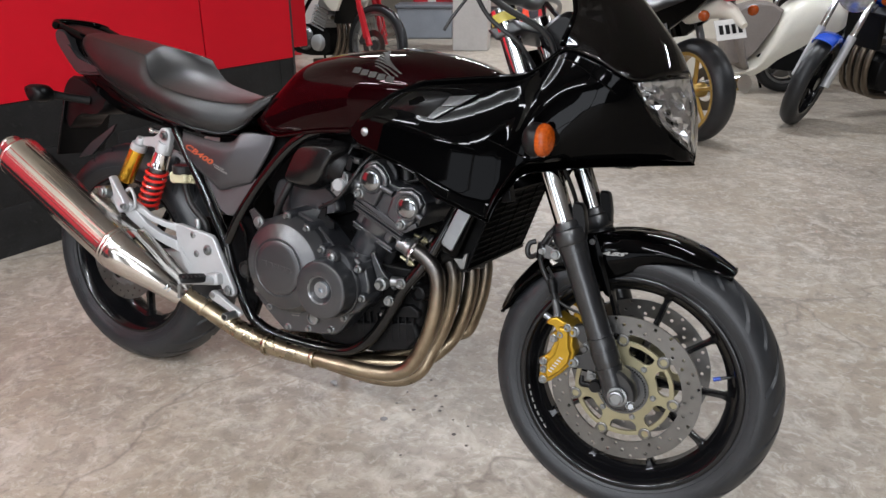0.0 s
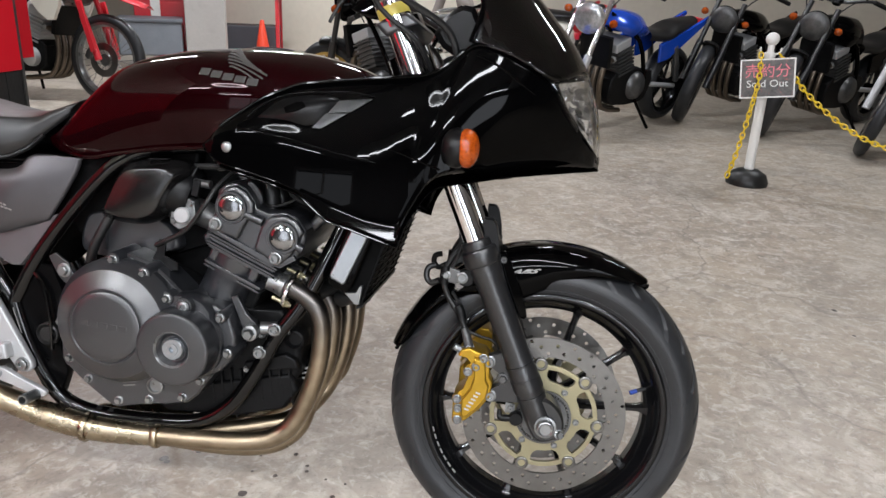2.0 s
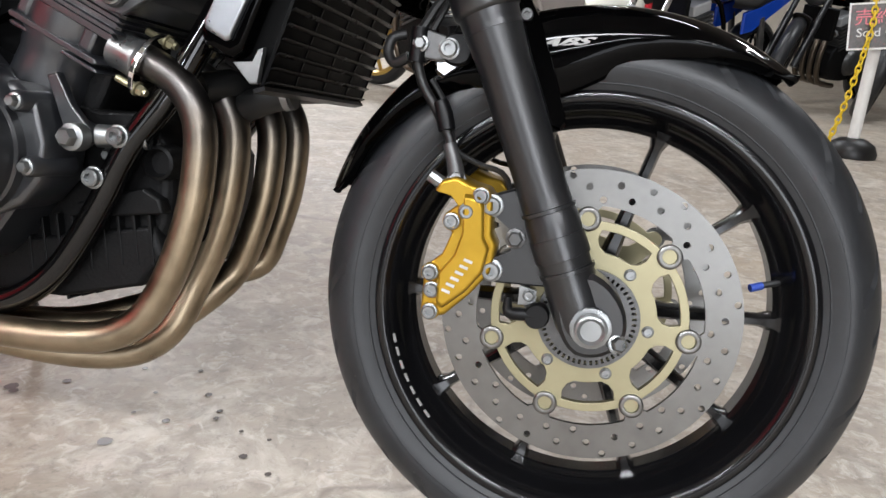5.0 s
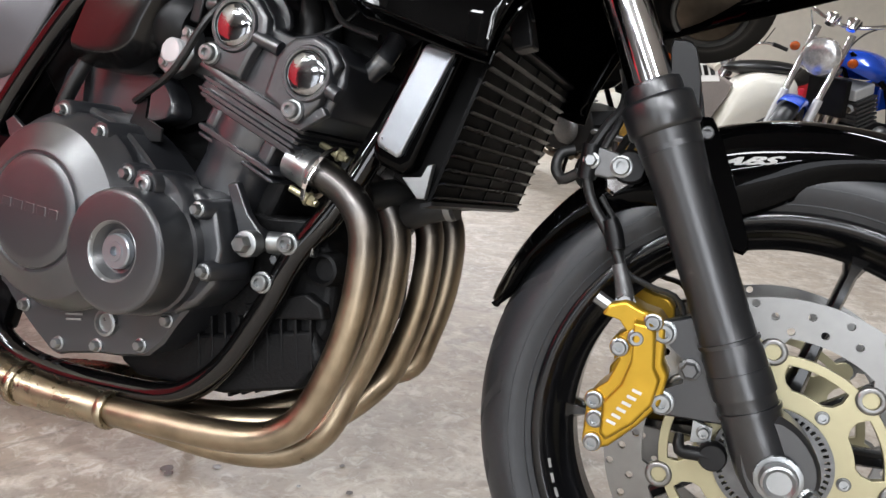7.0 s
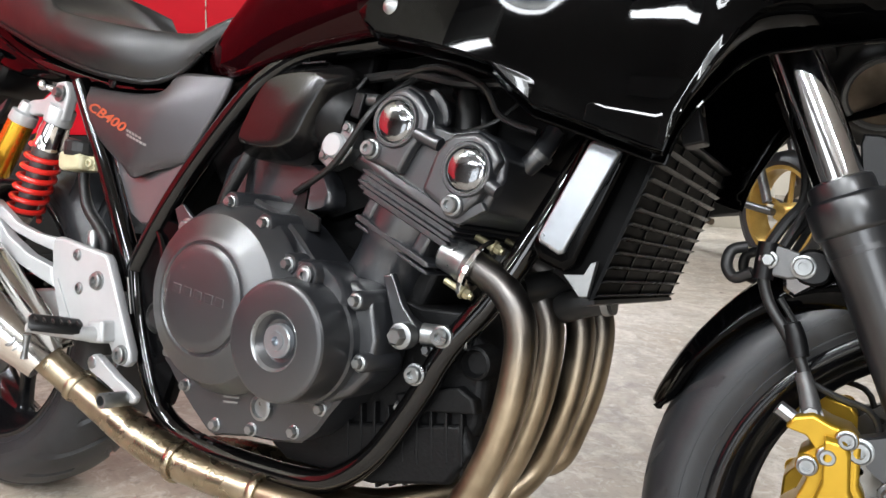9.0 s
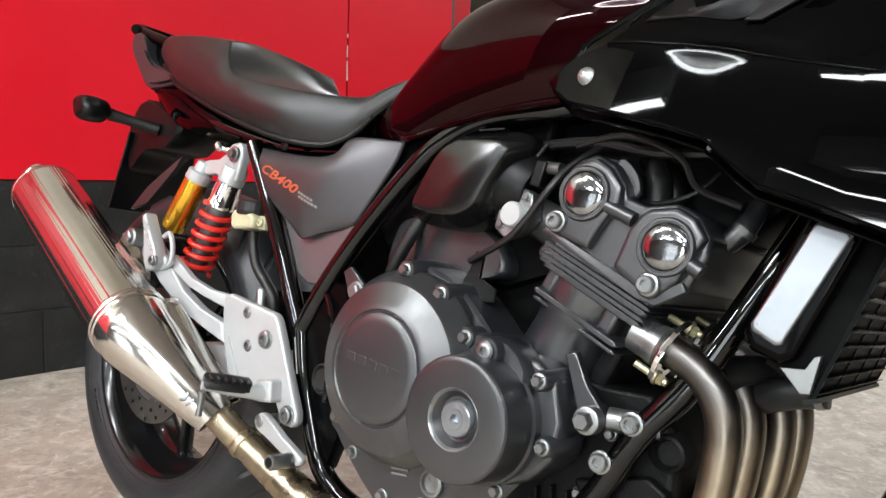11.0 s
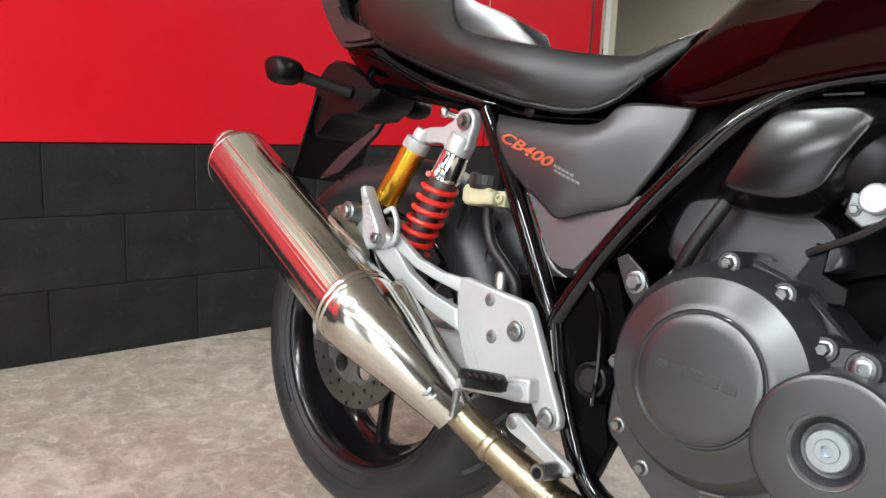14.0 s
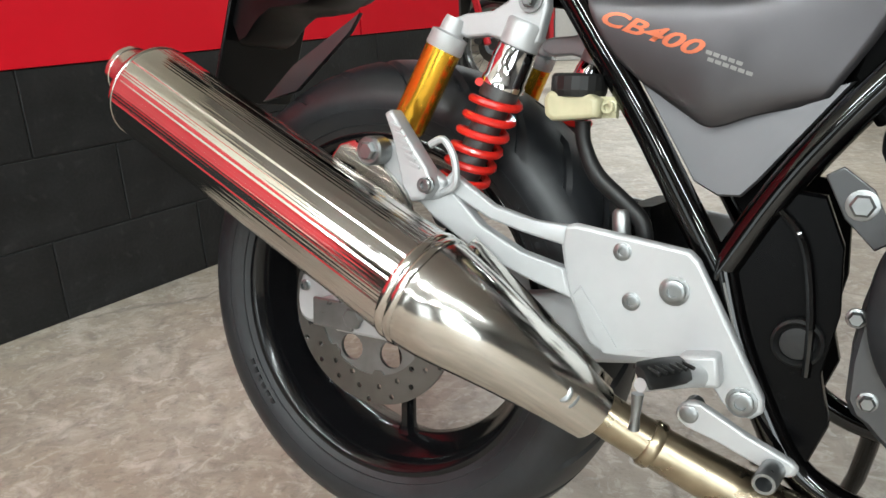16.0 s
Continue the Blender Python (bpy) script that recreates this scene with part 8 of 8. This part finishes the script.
    for y0, z1 in ((-0.14, 0.78), (0.12, 0.74)):
        part("cable", st(tube(bms(), [(hx - 0.02, y0 * 1.5, 1.06), (hx + 0.1, y0, 0.98), (hx + 0.06, y0 * 0.4, z1)], 0.005, 8, 4)), RUBBER, o)
    part("lower_yoke", st(box(bms(), (hx + 0.12, 0, 0.78), (0.06, 0.24, 0.035), (0, 20, 0))), DARK_METAL, o, bevel=0.006)
    part("caliper", st(prism(bms(), [(wb - 0.15, fr + 0.02), (wb - 0.1, fr + 0.1), (wb - 0.06, fr + 0.08), (wb - 0.1, fr)], -0.085, -0.045, 2, 0.006)), DARK_METAL, o)
    part("silencer", tube(bms(), [(wb * 0.35, -0.17, 0.22), (0.2, -0.19, 0.27), (-0.2, -0.2, 0.36)], [0.03, 0.05, 0.055], 18, 3), CHROME, o)
    w = 0.15
    g = []
    for x, hw, zb, zm, zt in ((wb * 0.36, 0.07, seat_z - 0.03, seat_z, seat_z + 0.03), (wb * 0.45, 0.11, seat_z - 0.04, tank_z - 0.09, tank_z - 0.03), (wb * 0.56, w, seat_z - 0.03, tank_z - 0.08, tank_z), (wb * 0.66, w, seat_z, tank_z - 0.07, tank_z + 0.005), (wb * 0.74, 0.08, seat_z + 0.04, tank_z - 0.07, tank_z - 0.03), (wb * 0.755, 0.02, seat_z + 0.05, tank_z - 0.06, tank_z - 0.05)):
        half = [(x, -hw * 0.8, zb), (x, -hw, (zb + zm) / 2), (x, -hw * 0.95, zm), (x, -hw * 0.5, zt - 0.01), (x, 0, zt)]
        g.append(half + [(a, -b_, c) for a, b_, c in reversed(half[:-1])])
    part("fuel_tank", surface(bms(), g, 4, 3), paint, o, angle=70)
    part("tank_stripe", tube(bms(), [(wb * 0.44, -0.112, tank_z - 0.1), (wb * 0.56, -w - 0.001, tank_z - 0.1), (wb * 0.66, -w - 0.001, tank_z - 0.085)], [0.004, 0.012, 0.004], 8, 3, flat=0.2), WHITE_MARK, o)
    g = []
    for x, hw, zb, zt in ((-0.2, 0.06, seat_z + 0.04, seat_z + 0.1), (-0.05, 0.1, seat_z - 0.01, seat_z + 0.085), (0.15, 0.12, seat_z - 0.06, seat_z + 0.06), (0.3, 0.13, seat_z - 0.08, seat_z + 0.005), (wb * 0.36, 0.1, seat_z - 0.07, seat_z + 0.01)):
        half = [(x, -hw * 0.9, zb), (x, -hw, (zb + zt) / 2), (x, -hw * 0.6, zt - 0.008), (x, 0, zt)]
        g.append(half + [(a, -b_, c) for a, b_, c in reversed(half[:-1])])
    part("seat", surface(bms(), g, 4, 3), SEAT_VINYL, o, angle=70)
    for s in (-1, 1):
        part("tail_panel", prism(bms(), [(0.4, seat_z - 0.1), (0.36, seat_z - 0.24), (0.25, seat_z - 0.22), (-0.1, seat_z - 0.02), (-0.3, seat_z + 0.1), (-0.28, seat_z + 0.12), (0.0, seat_z + 0.02)], 0.1 * s, 0.125 * s, 0, 0.008), paint, o)
    g = []
    for a in np.linspace(35, 150, 8):
        c, s_ = math.cos(radians(a)), math.sin(radians(a))
        g.append([(wb + (fr + q) * c, y, fr + (fr + q) * s_) for y, q in ((-0.065, -0.02), (-0.06, 0.015), (0, 0.028), (0.06, 0.015), (0.065, -0.02))])
    if style == "naked":
        part("front_fender", st(surface(bms(), g[2:], 3, 3)), paint, o, solid=0.004)
    elif style == "dark":
        part("front_fender", st(surface(bms(), g[3:], 3, 3)), BLACK_PLASTIC, o, solid=0.004)
    part("radiator", box(bms(), (wb * 0.74, 0, 0.62), (0.04, 0.26, 0.22), (0, 10, 0)), BLACK_CAST, o, smooth=False)
    lamp = part("headlamp", st(lathe(bms(), [(0, 0.0), (0, 0.06), (0.05, 0.1), (0.09, 0.113), (0.1, 0.111)], (hx + 0.14, 0, 0.86), (1, 0, -0.12), 32)), CHROME if style == "naked" else BLACK_GLOSS, o)
    part("lens", st(lathe(bms(), [(0.1, 0.108), (0.115, 0.09), (0.125, 0.05), (0.126, 0)], (hx + 0.14, 0, 0.86), (1, 0, -0.12), 32)), LAMP_GLASS if style == "naked" else DARK_METAL, lamp)
    for y in (-0.06, 0.06):
        part("gauge", st(lathe(bms(), [(0, 0.03), (0.05, 0.045), (0.06, 0.045), (0.06, 0)], (hx + 0.08, y, 1.02), (-0.5, 0, 1), 24)), CHROME if style == "naked" else BLACK_PLASTIC, o)
    part("side_stand", tube(bms(), [(wb * 0.42, 0.13, 0.25), (wb * 0.36, 0.26, 0.04)], 0.012, 8, 1), BLACK_GLOSS, o)
    part("tail_lamp", box(bms(), (-0.28, 0, seat_z + 0.06), (0.05, 0.14, 0.06)), BG_RED, o, bevel=0.01)
    return o


parked_bike((1.44, 4.26), (2.36, 5.42), "metallic blue naked motorcycle on its side stand", BG_BLUE, tank_z=0.9, seat_z=0.76)
parked_bike((2.58, 5.32), (3.55, 6.43), "black cruiser motorcycle with a fat front tyre", BLACK_GLOSS, style="dark", fork=SATIN_FORK, fr=0.33)
parked_bike((3.136, 4.881), (4.2, 5.92), "black custom motorcycle with a small round headlamp", BLACK_GLOSS, style="dark", fork=SATIN_FORK, fr=0.33, seat_z=0.72)
parked_bike((3.66, 4.305), (4.75, 5.3), "black and chrome motorcycle with wire wheels", BLACK_GLOSS, style="naked", fr=0.31, rim=CHROME, thin=True)
parked_bike((4.7, 6.4), (5.7, 7.45), "dark parked motorcycle in the back row", BLACK_GLOSS, style="dark", fork=SATIN_FORK)
parked_bike((0.75, 6.35), (1.75, 7.45), "red commuter motorcycle behind the blue one", BG_RED, style="naked", tank_z=0.86)
gold = parked_bike((-0.16, 4.35), (0.9, 3.45), "black and white motorcycle with gold wheels", BLACK_GLOSS, style="dark", rim=GOLD_RIM, rr=0.31, lean=-3, seat_z=0.82, arm=DARK_METAL, fork=SATIN_FORK)
part("plate", box(bms(), (-0.33, 0.06, 0.705), (0.006, 0.2, 0.11), (0, 22, 0)), WHITE_PAINT, gold, "white number plate with dark bars", smooth=False)
b = bms()
for k in range(4):
    box(b, (-0.3345, 0.125 - 0.043 * k, 0.7065), (0.002, 0.026, 0.05), (0, 22, 0))
part("plate_bars", b, BLACK_PLASTIC, gold, smooth=False)
for s in (-1, 1):
    part("rear_indicator", ball(bms(), (-0.24, 0.17 * s, 0.78), (0.032, 0.03, 0.03)), ORANGE_LENS, gold)
part("rear_rack", tube(bms(), [(0.1, -0.14, 0.86), (-0.25, -0.14, 0.9), (-0.34, 0, 0.9), (-0.25, 0.14, 0.9), (0.1, 0.14, 0.86)], 0.011, 10, 4), CHROME, gold, "chrome rear rack")
part("tail_frame", tube(bms(), [(0.1, 0.0, 0.75), (-0.2, 0.0, 0.8), (-0.37, 0, 0.72)], [0.06, 0.05, 0.02], 10, 3), BG_WHITE, gold)

# white scooter
sc = thing("scooter", pose(1.223, 5.563, 0, 0, 0, 198) @ pose(0, 0, 0, 0, 0, 0), "cream white scooter with a brown-grey leg shield on its stand", "scooter", "parked motorcycles")
bg_wheel("rear_wheel", sc, 0.0, 0.24, 0.1, STEEL, 5)
bg_wheel("front_wheel", sc, 0.98, 0.24, 0.1, STEEL, 5)
g = []
for x, hw, zb, zt in ((-0.42, 0.06, 0.56, 0.66), (-0.34, 0.15, 0.5, 0.74), (-0.18, 0.19, 0.44, 0.77), (-0.04, 0.2, 0.36, 0.76), (0.09, 0.2, 0.28, 0.66), (0.18, 0.19, 0.2, 0.44), (0.3, 0.18, 0.14, 0.26), (0.6, 0.17, 0.13, 0.18)):
    half = [(x, -hw * 0.8, zb), (x, -hw, zb * 0.6 + zt * 0.4), (x, -hw * 0.9, zt - 0.06), (x, -hw * 0.4, zt), (x, 0, zt)]
    g.append(half + [(a, -b_, c) for a, b_, c in reversed(half[:-1])])
part("body", surface(bms(), g, 4, 3), BG_WHITE, sc, angle=70)
part("leg_shield", surface(bms(), [[(0.34, -0.21, 0.2), (0.42, 0, 0.2), (0.34, 0.21, 0.2)], [(0.44, -0.23, 0.5), (0.54, 0, 0.5), (0.44, 0.23, 0.5)], [(0.56, -0.15, 0.9), (0.66, 0, 0.92), (0.56, 0.15, 0.9)]], 4, 4), BROWN_GREY, sc, solid=0.03)
part("under_seat_panel", prism(bms(), [(0.1, 0.66), (0.2, 0.45), (0.32, 0.28), (0.5, 0.24), (0.5, 0.6), (0.3, 0.72)], -0.16, 0.16, 2, 0.02), BROWN_GREY, sc)
part("seat", ball(bms(), (-0.14, 0, 0.79), (0.3, 0.15, 0.06)), SEAT_VINYL, sc)
part("front_fender", lathe(bms(), [(-0.06, 0.25), (-0.04, 0.29), (0.04, 0.29), (0.06, 0.25)], (0.96, 0, 0.26), (0, 1, 0), 32), BG_WHITE, sc)
part("steering", tube(bms(), [(0.98, 0, 0.3), (0.74, 0, 1.0)], 0.04, 12, 1), BROWN_GREY, sc)
part("handlebar", tube(bms(), [(0.72, -0.3, 1.02), (0.74, 0, 1.03), (0.72, 0.3, 1.02)], 0.02, 10, 2), RUBBER, sc)
part("tail_lamp", box(bms(), (-0.43, 0, 0.63), (0.05, 0.14, 0.06)), BG_RED, sc, bevel=0.01)
part("engine", prism(bms(), [(-0.12, 0.2), (0.12, 0.2), (0.25, 0.3), (0.1, 0.38), (-0.12, 0.34)], -0.13, 0.13, 2, 0.01), BLACK_CAST, sc)
part("stand", tube(bms(), [(0.2, -0.12, 0.2), (0.12, -0.16, 0.0)], 0.012, 8, 1), BLACK_GLOSS, sc)

# red dirt bike beyond the wall's end
dirt = parked_bike((-2.0, 4.35), (-3.42, 4.62), "red and white off-road motorcycle with wire wheels", BG_RED, style="off", fork=BG_RED, fr=0.345, rr=0.33, rim=STEEL, thin=True, seat_z=0.92, tank_z=1.0, lean=-4, steer=0.0, core=ALLOY)
part("high_fender", surface(bms(), [[(1.1, -0.07, 0.86), (1.1, 0, 0.9), (1.1, 0.07, 0.86)], [(1.45, -0.08, 0.84), (1.45, 0, 0.88), (1.45, 0.08, 0.84)], [(1.85, -0.05, 0.74), (1.85, 0, 0.77), (1.85, 0.05, 0.74)]], 4, 3), BG_RED, dirt, "red high front mudguard", solid=0.004)
for s in (-1, 1):
    part("fork_guard", prism(bms(), [(1.405, 0.4), (1.44, 0.42), (1.33, 0.78), (1.29, 0.77)], 0.115 * s, 0.135 * s, 0, 0.005), BG_RED, dirt)
    part("shroud", prism(bms(), [(1.05, 0.98), (1.2, 0.86), (1.12, 0.62), (0.98, 0.66), (0.85, 0.85)], 0.15 * s, 0.18 * s, 2, 0.008), BG_WHITE, dirt)

# ---- post, chain and sign ----
PX, PY = 2.6, 3.2
post = thing("chain_post", pose(PX, PY, 0), "white plastic barrier post on a black rubber base", "barrier post")
part("base", lathe(bms(), [(0, 0.0), (0, 0.115), (0.02, 0.118), (0.06, 0.1), (0.085, 0.06), (0.09, 0.03)], (0, 0, 0), (0, 0, 1), 36), RUBBER, post)
part("pole", lathe(bms(), [(0.07, 0.027), (0.72, 0.026)], (0, 0, 0), (0, 0, 1), 24), WHITE_PAINT, post)
part("finial", ball(lathe(bms(), [(0.72, 0.03), (0.74, 0.03), (0.745, 0.018), (0.79, 0.016)], (0, 0, 0), (0, 0, 1), 20), (0, 0, 0.815), 0.036), WHITE_PAINT, post)
part("hook", tube(tube(bms(), [(-0.02, 0, 0.73), (-0.05, 0, 0.745), (-0.055, 0, 0.77)], 0.005, 8, 2), [(0.02, 0, 0.73), (0.05, 0, 0.745), (0.055, 0, 0.77)], 0.005, 8, 2), WHITE_PAINT, post)


def chain(pts, label):
    """A plastic chain of separate links hung along a curve."""
    path = [Vector(p) for p in curve_points(pts, 40)]
    ob = thing("chain", Matrix.Translation(path[0]), label, "chain", "barrier chains")
    length, k, last = 0.0, 0, path[0]
    proto = None
    for p in path[1:]:
        length += (p - last).length
        last = p
        if length >= 0.03 * (k + 0.5):
            d = (p - path[0]).normalized() if k == 0 else (p - prev).normalized()
            m = Matrix.Translation(p - path[0]) @ d.to_track_quat("X", "Z").to_matrix().to_4x4() @ Matrix.Rotation(radians(90 * (k % 2)), 4, "X")
            if proto is None:
                b = bms()
                tube(b, [(0.021 * math.cos(a), 0.012 * math.sin(a), 0) for a in np.linspace(0, 2 * math.pi, 11)], 0.0042, 6, 1, caps=False)
                proto = part("link", b, YELLOW, ob)
                proto.matrix_basis = m
            else:
                o = new("link", proto.data)
                o.parent, o.matrix_basis = ob, m
            k += 1
        prev = p
    return ob


chain([(PX + 0.05, PY, 0.74), (PX + 0.2, PY - 0.08, 0.55), (PX + 0.42, PY - 0.17, 0.38), (PX + 0.62, PY - 0.25, 0.3), (PX + 0.9, PY - 0.34, 0.27), (PX + 1.4, PY - 0.5, 0.42)], "yellow plastic barrier chain sagging from the post")
chain([(PX - 0.05, PY - 0.01, 0.74), (PX - 0.06, PY - 0.09, 0.6), (PX - 0.085, PY - 0.11, 0.4), (PX - 0.11, PY - 0.1, 0.2), (PX - 0.135, PY - 0.08, 0.06)], "yellow plastic chain hanging down beside the post")
sign = thing("sign_board", pose(2.592, 3.14, 0.61, -8, -7, -12), "framed dark sold-out sign with red and white lettering", "sign")
part("board", box(bms(), (0, 0, 0), (0.275, 0.006, 0.205)), mat("dark_flower_print", (0.06, 0.05, 0.045), 0.35, 0, 0.9, 25, 90, spots=0.8, spot_col=(0.35, 0.08, 0.07)), sign, smooth=False)
part("frame_edge", prism(prism(prism(prism(bms(), [(-0.14, -0.105), (0.14, -0.105), (0.14, -0.097), (-0.14, -0.097)], -0.006, 0.004), [(-0.14, 0.097), (0.14, 0.097), (0.14, 0.105), (-0.14, 0.105)], -0.006, 0.004), [(-0.14, -0.097), (-0.132, -0.097), (-0.132, 0.097), (-0.14, 0.097)], -0.006, 0.004), [(0.132, -0.097), (0.14, -0.097), (0.14, 0.097), (0.132, 0.097)], -0.006, 0.004), WHITE_PAINT, sign, smooth=False)
b = lettering("Sold Out", 0.055, 0.0006)
bmesh.ops.transform(b, matrix=pose(0, -0.0045, -0.03, 90, 0, 0) @ Matrix.Diagonal((1.05, 1, 1, 1)), verts=b.verts)
part("lettering", b, WHITE_PAINT, sign, smooth=False)
b = lettering("\u58f2\u7d04\u5206", 0.078, 0.0006)
bmesh.ops.transform(b, matrix=pose(0, -0.0045, 0.035, 90, 0, 0), verts=b.verts)
part("lettering", b, mat("pink_red_print", (0.75, 0.16, 0.2), 0.4), sign, smooth=False)

# ---- column, boxes, cone and stands beyond ----
tagged(part("column", box(bms(), (-2.4, 7.1, 1.6), (0.42, 0.42, 3.2), (0, 0, 20)), GREY_PAINT, smooth=False, bevel=0.012), "light grey square concrete column", "column", kind="structure")
cone = thing("traffic_cone", pose(-2.2, 8.3, 0), "small plain orange-red traffic cone", "traffic cone")
part("body", lathe(bms(), [(0.03, 0.1), (0.46, 0.025), (0.47, 0.018), (0.47, 0)], (0, 0, 0), (0, 0, 1), 28), CONE_RED, cone)
part("foot", box(bms(), (0, 0, 0.015), (0.28, 0.28, 0.03)), CONE_RED, cone, bevel=0.01)
bx = thing("storage_box", pose(-3.6, 8.1, 0, 0, 0, 25), "grey storage box on the floor", "box")
part("body", box(bms(), (0, 0, 0.2), (0.75, 0.6, 0.4)), mat("blue_grey_plastic", (0.22, 0.24, 0.27), 0.5), bx, smooth=False, bevel=0.02)
part("lid", box(bms(), (0, 0, 0.42), (0.79, 0.64, 0.05)), mat("dark_grey_lid", (0.14, 0.15, 0.17), 0.5), bx, smooth=False, bevel=0.015)
cab = thing("tool_cabinet", pose(-3.72, 8.9, 0, 0, 0, 25), "red tool cabinet with a white panel", "cabinet")
part("body", box(bms(), (0, 0, 0.6), (0.9, 0.5, 1.2)), BG_RED, cab, smooth=False, bevel=0.01)
part("panel", box(bms(), (-0.18, -0.255, 0.7), (0.12, 0.01, 0.8)), WHITE_PAINT, cab, smooth=False)
for k in range(4):
    part("drawer", box(bms(), (0.15, -0.256, 0.25 + 0.25 * k), (0.5, 0.012, 0.22)), BG_RED, cab, smooth=False, bevel=0.004)
shelf = thing("work_table", pose(-2.66, 8.6, 0, 0, 0, 15), "red work table with teal boxes on it", "table")
part("top", box(bms(), (0, 0, 0.75), (1.2, 0.6, 0.05)), BG_RED, shelf, smooth=False, bevel=0.005)
for x in (-0.55, 0.55):
    for y in (-0.25, 0.25):
        part("leg", box(bms(), (x, y, 0.365), (0.05, 0.05, 0.73)), BG_RED, shelf, smooth=False)
part("lower_shelf", box(bms(), (0, 0, 0.2), (1.1, 0.5, 0.36)), mat("dark_crate", (0.05, 0.05, 0.06), 0.6), shelf, smooth=False, bevel=0.01)
part("teal_box", box(bms(), (-0.25, 0, 0.98), (0.5, 0.4, 0.4)), TEAL, shelf, smooth=False, bevel=0.01)
part("small_box", box(bms(), (0.3, 0, 0.85), (0.25, 0.25, 0.14)), BLACK_PLASTIC, shelf, smooth=False, bevel=0.01)
# glazed office front with posters, seen over the seat
office = thing("office_window", pose(-4.9, 5.2, 0, 0, 0, 52), "white framed office window with posters behind it", "window")
part("sill_wall", box(bms(), (0, 0, 0.45), (3.6, 0.1, 0.9)), GREY_PAINT, office, smooth=False)
for k in range(5):
    part("mullion", box(bms(), (-1.6 + 0.8 * k, 0, 1.6), (0.06, 0.09, 1.4)), WHITE_PAINT, office, smooth=False)
for z in (0.93, 2.3):
    part("rail", box(bms(), (0, 0, z), (3.6, 0.1, 0.07)), WHITE_PAINT, office, smooth=False)
part("back_panel", box(bms(), (0, 0.12, 1.6), (3.5, 0.02, 1.3)), CREAM_WALL, office, smooth=False)
for k, (x, z, w, h, m) in enumerate(((-1.2, 1.35, 0.3, 0.42, YELLOW), (-0.4, 1.5, 0.35, 0.5, WHITE_PAINT), (0.45, 1.3, 0.4, 0.3, BG_RED), (0.4, 1.7, 0.3, 0.25, TEAL), (1.25, 1.45, 0.4, 0.55, YELLOW))):
    part("poster", box(bms(), (x, 0.1, z), (w, 0.01, h)), m, office, smooth=False)
part("red_pillar", box(bms(), (0.9, -0.3, 1.6), (0.25, 0.25, 3.2)), BG_RED, office, smooth=False, bevel=0.01)

# ---- drips on the floor ----
random.seed(11)
for k in range(34):
    if k < 18:
        x, y = 0.82 + random.gauss(0, 0.14), 0.12 + random.gauss(0, 0.09)
    else:
        x, y = random.uniform(-0.8, 3.0), random.uniform(-0.6, 3.0)
    r = random.choice((0.003, 0.004, 0.005, 0.006, 0.009))
    pts = [(r * (1 + 0.25 * random.random()) * math.cos(a), r * (1 + 0.25 * random.random()) * math.sin(a)) for a in np.linspace(0, 2 * math.pi, 13)[:-1]]
    b = bms()
    b.faces.new([b.verts.new((x + u, y + v, 0.0016)) for u, v in pts])
    part("oil_drip", b, OIL, floor, smooth=False)

# ---- blocks of the black base wall ----
block_w, block_h = 0.4, 0.195
proto_mesh = {}
for row in range(3):
    s = -2.55 + (0.2 if row % 2 else 0.0) - 0.026
    while s < 1.92:
        start, s1 = max(s, -2.5), min(s + block_w, 1.92)
        w = round(s1 - start, 3)
        if w > 0.03:
            if w not in proto_mesh:
                b = box(bms(), (w / 2, 0.004, block_h / 2), (w - 0.003, 0.008, block_h - 0.003))
                bmesh.ops.bevel(b, geom=[e for e in b.edges], offset=0.0018, segments=1, affect="EDGES")
                me = bpy.data.meshes.new("block")
                b.to_mesh(me)
                b.free()
                me.materials.append(BLOCK)
                proto_mesh[w] = me
            o = new("block", proto_mesh[w])
            p = WALL_O + WALL_A * start
            o.matrix_basis = pose(p.x, p.y, row * block_h, 0, 0, 84.8)
            o.parent = wall_west
        s += block_w
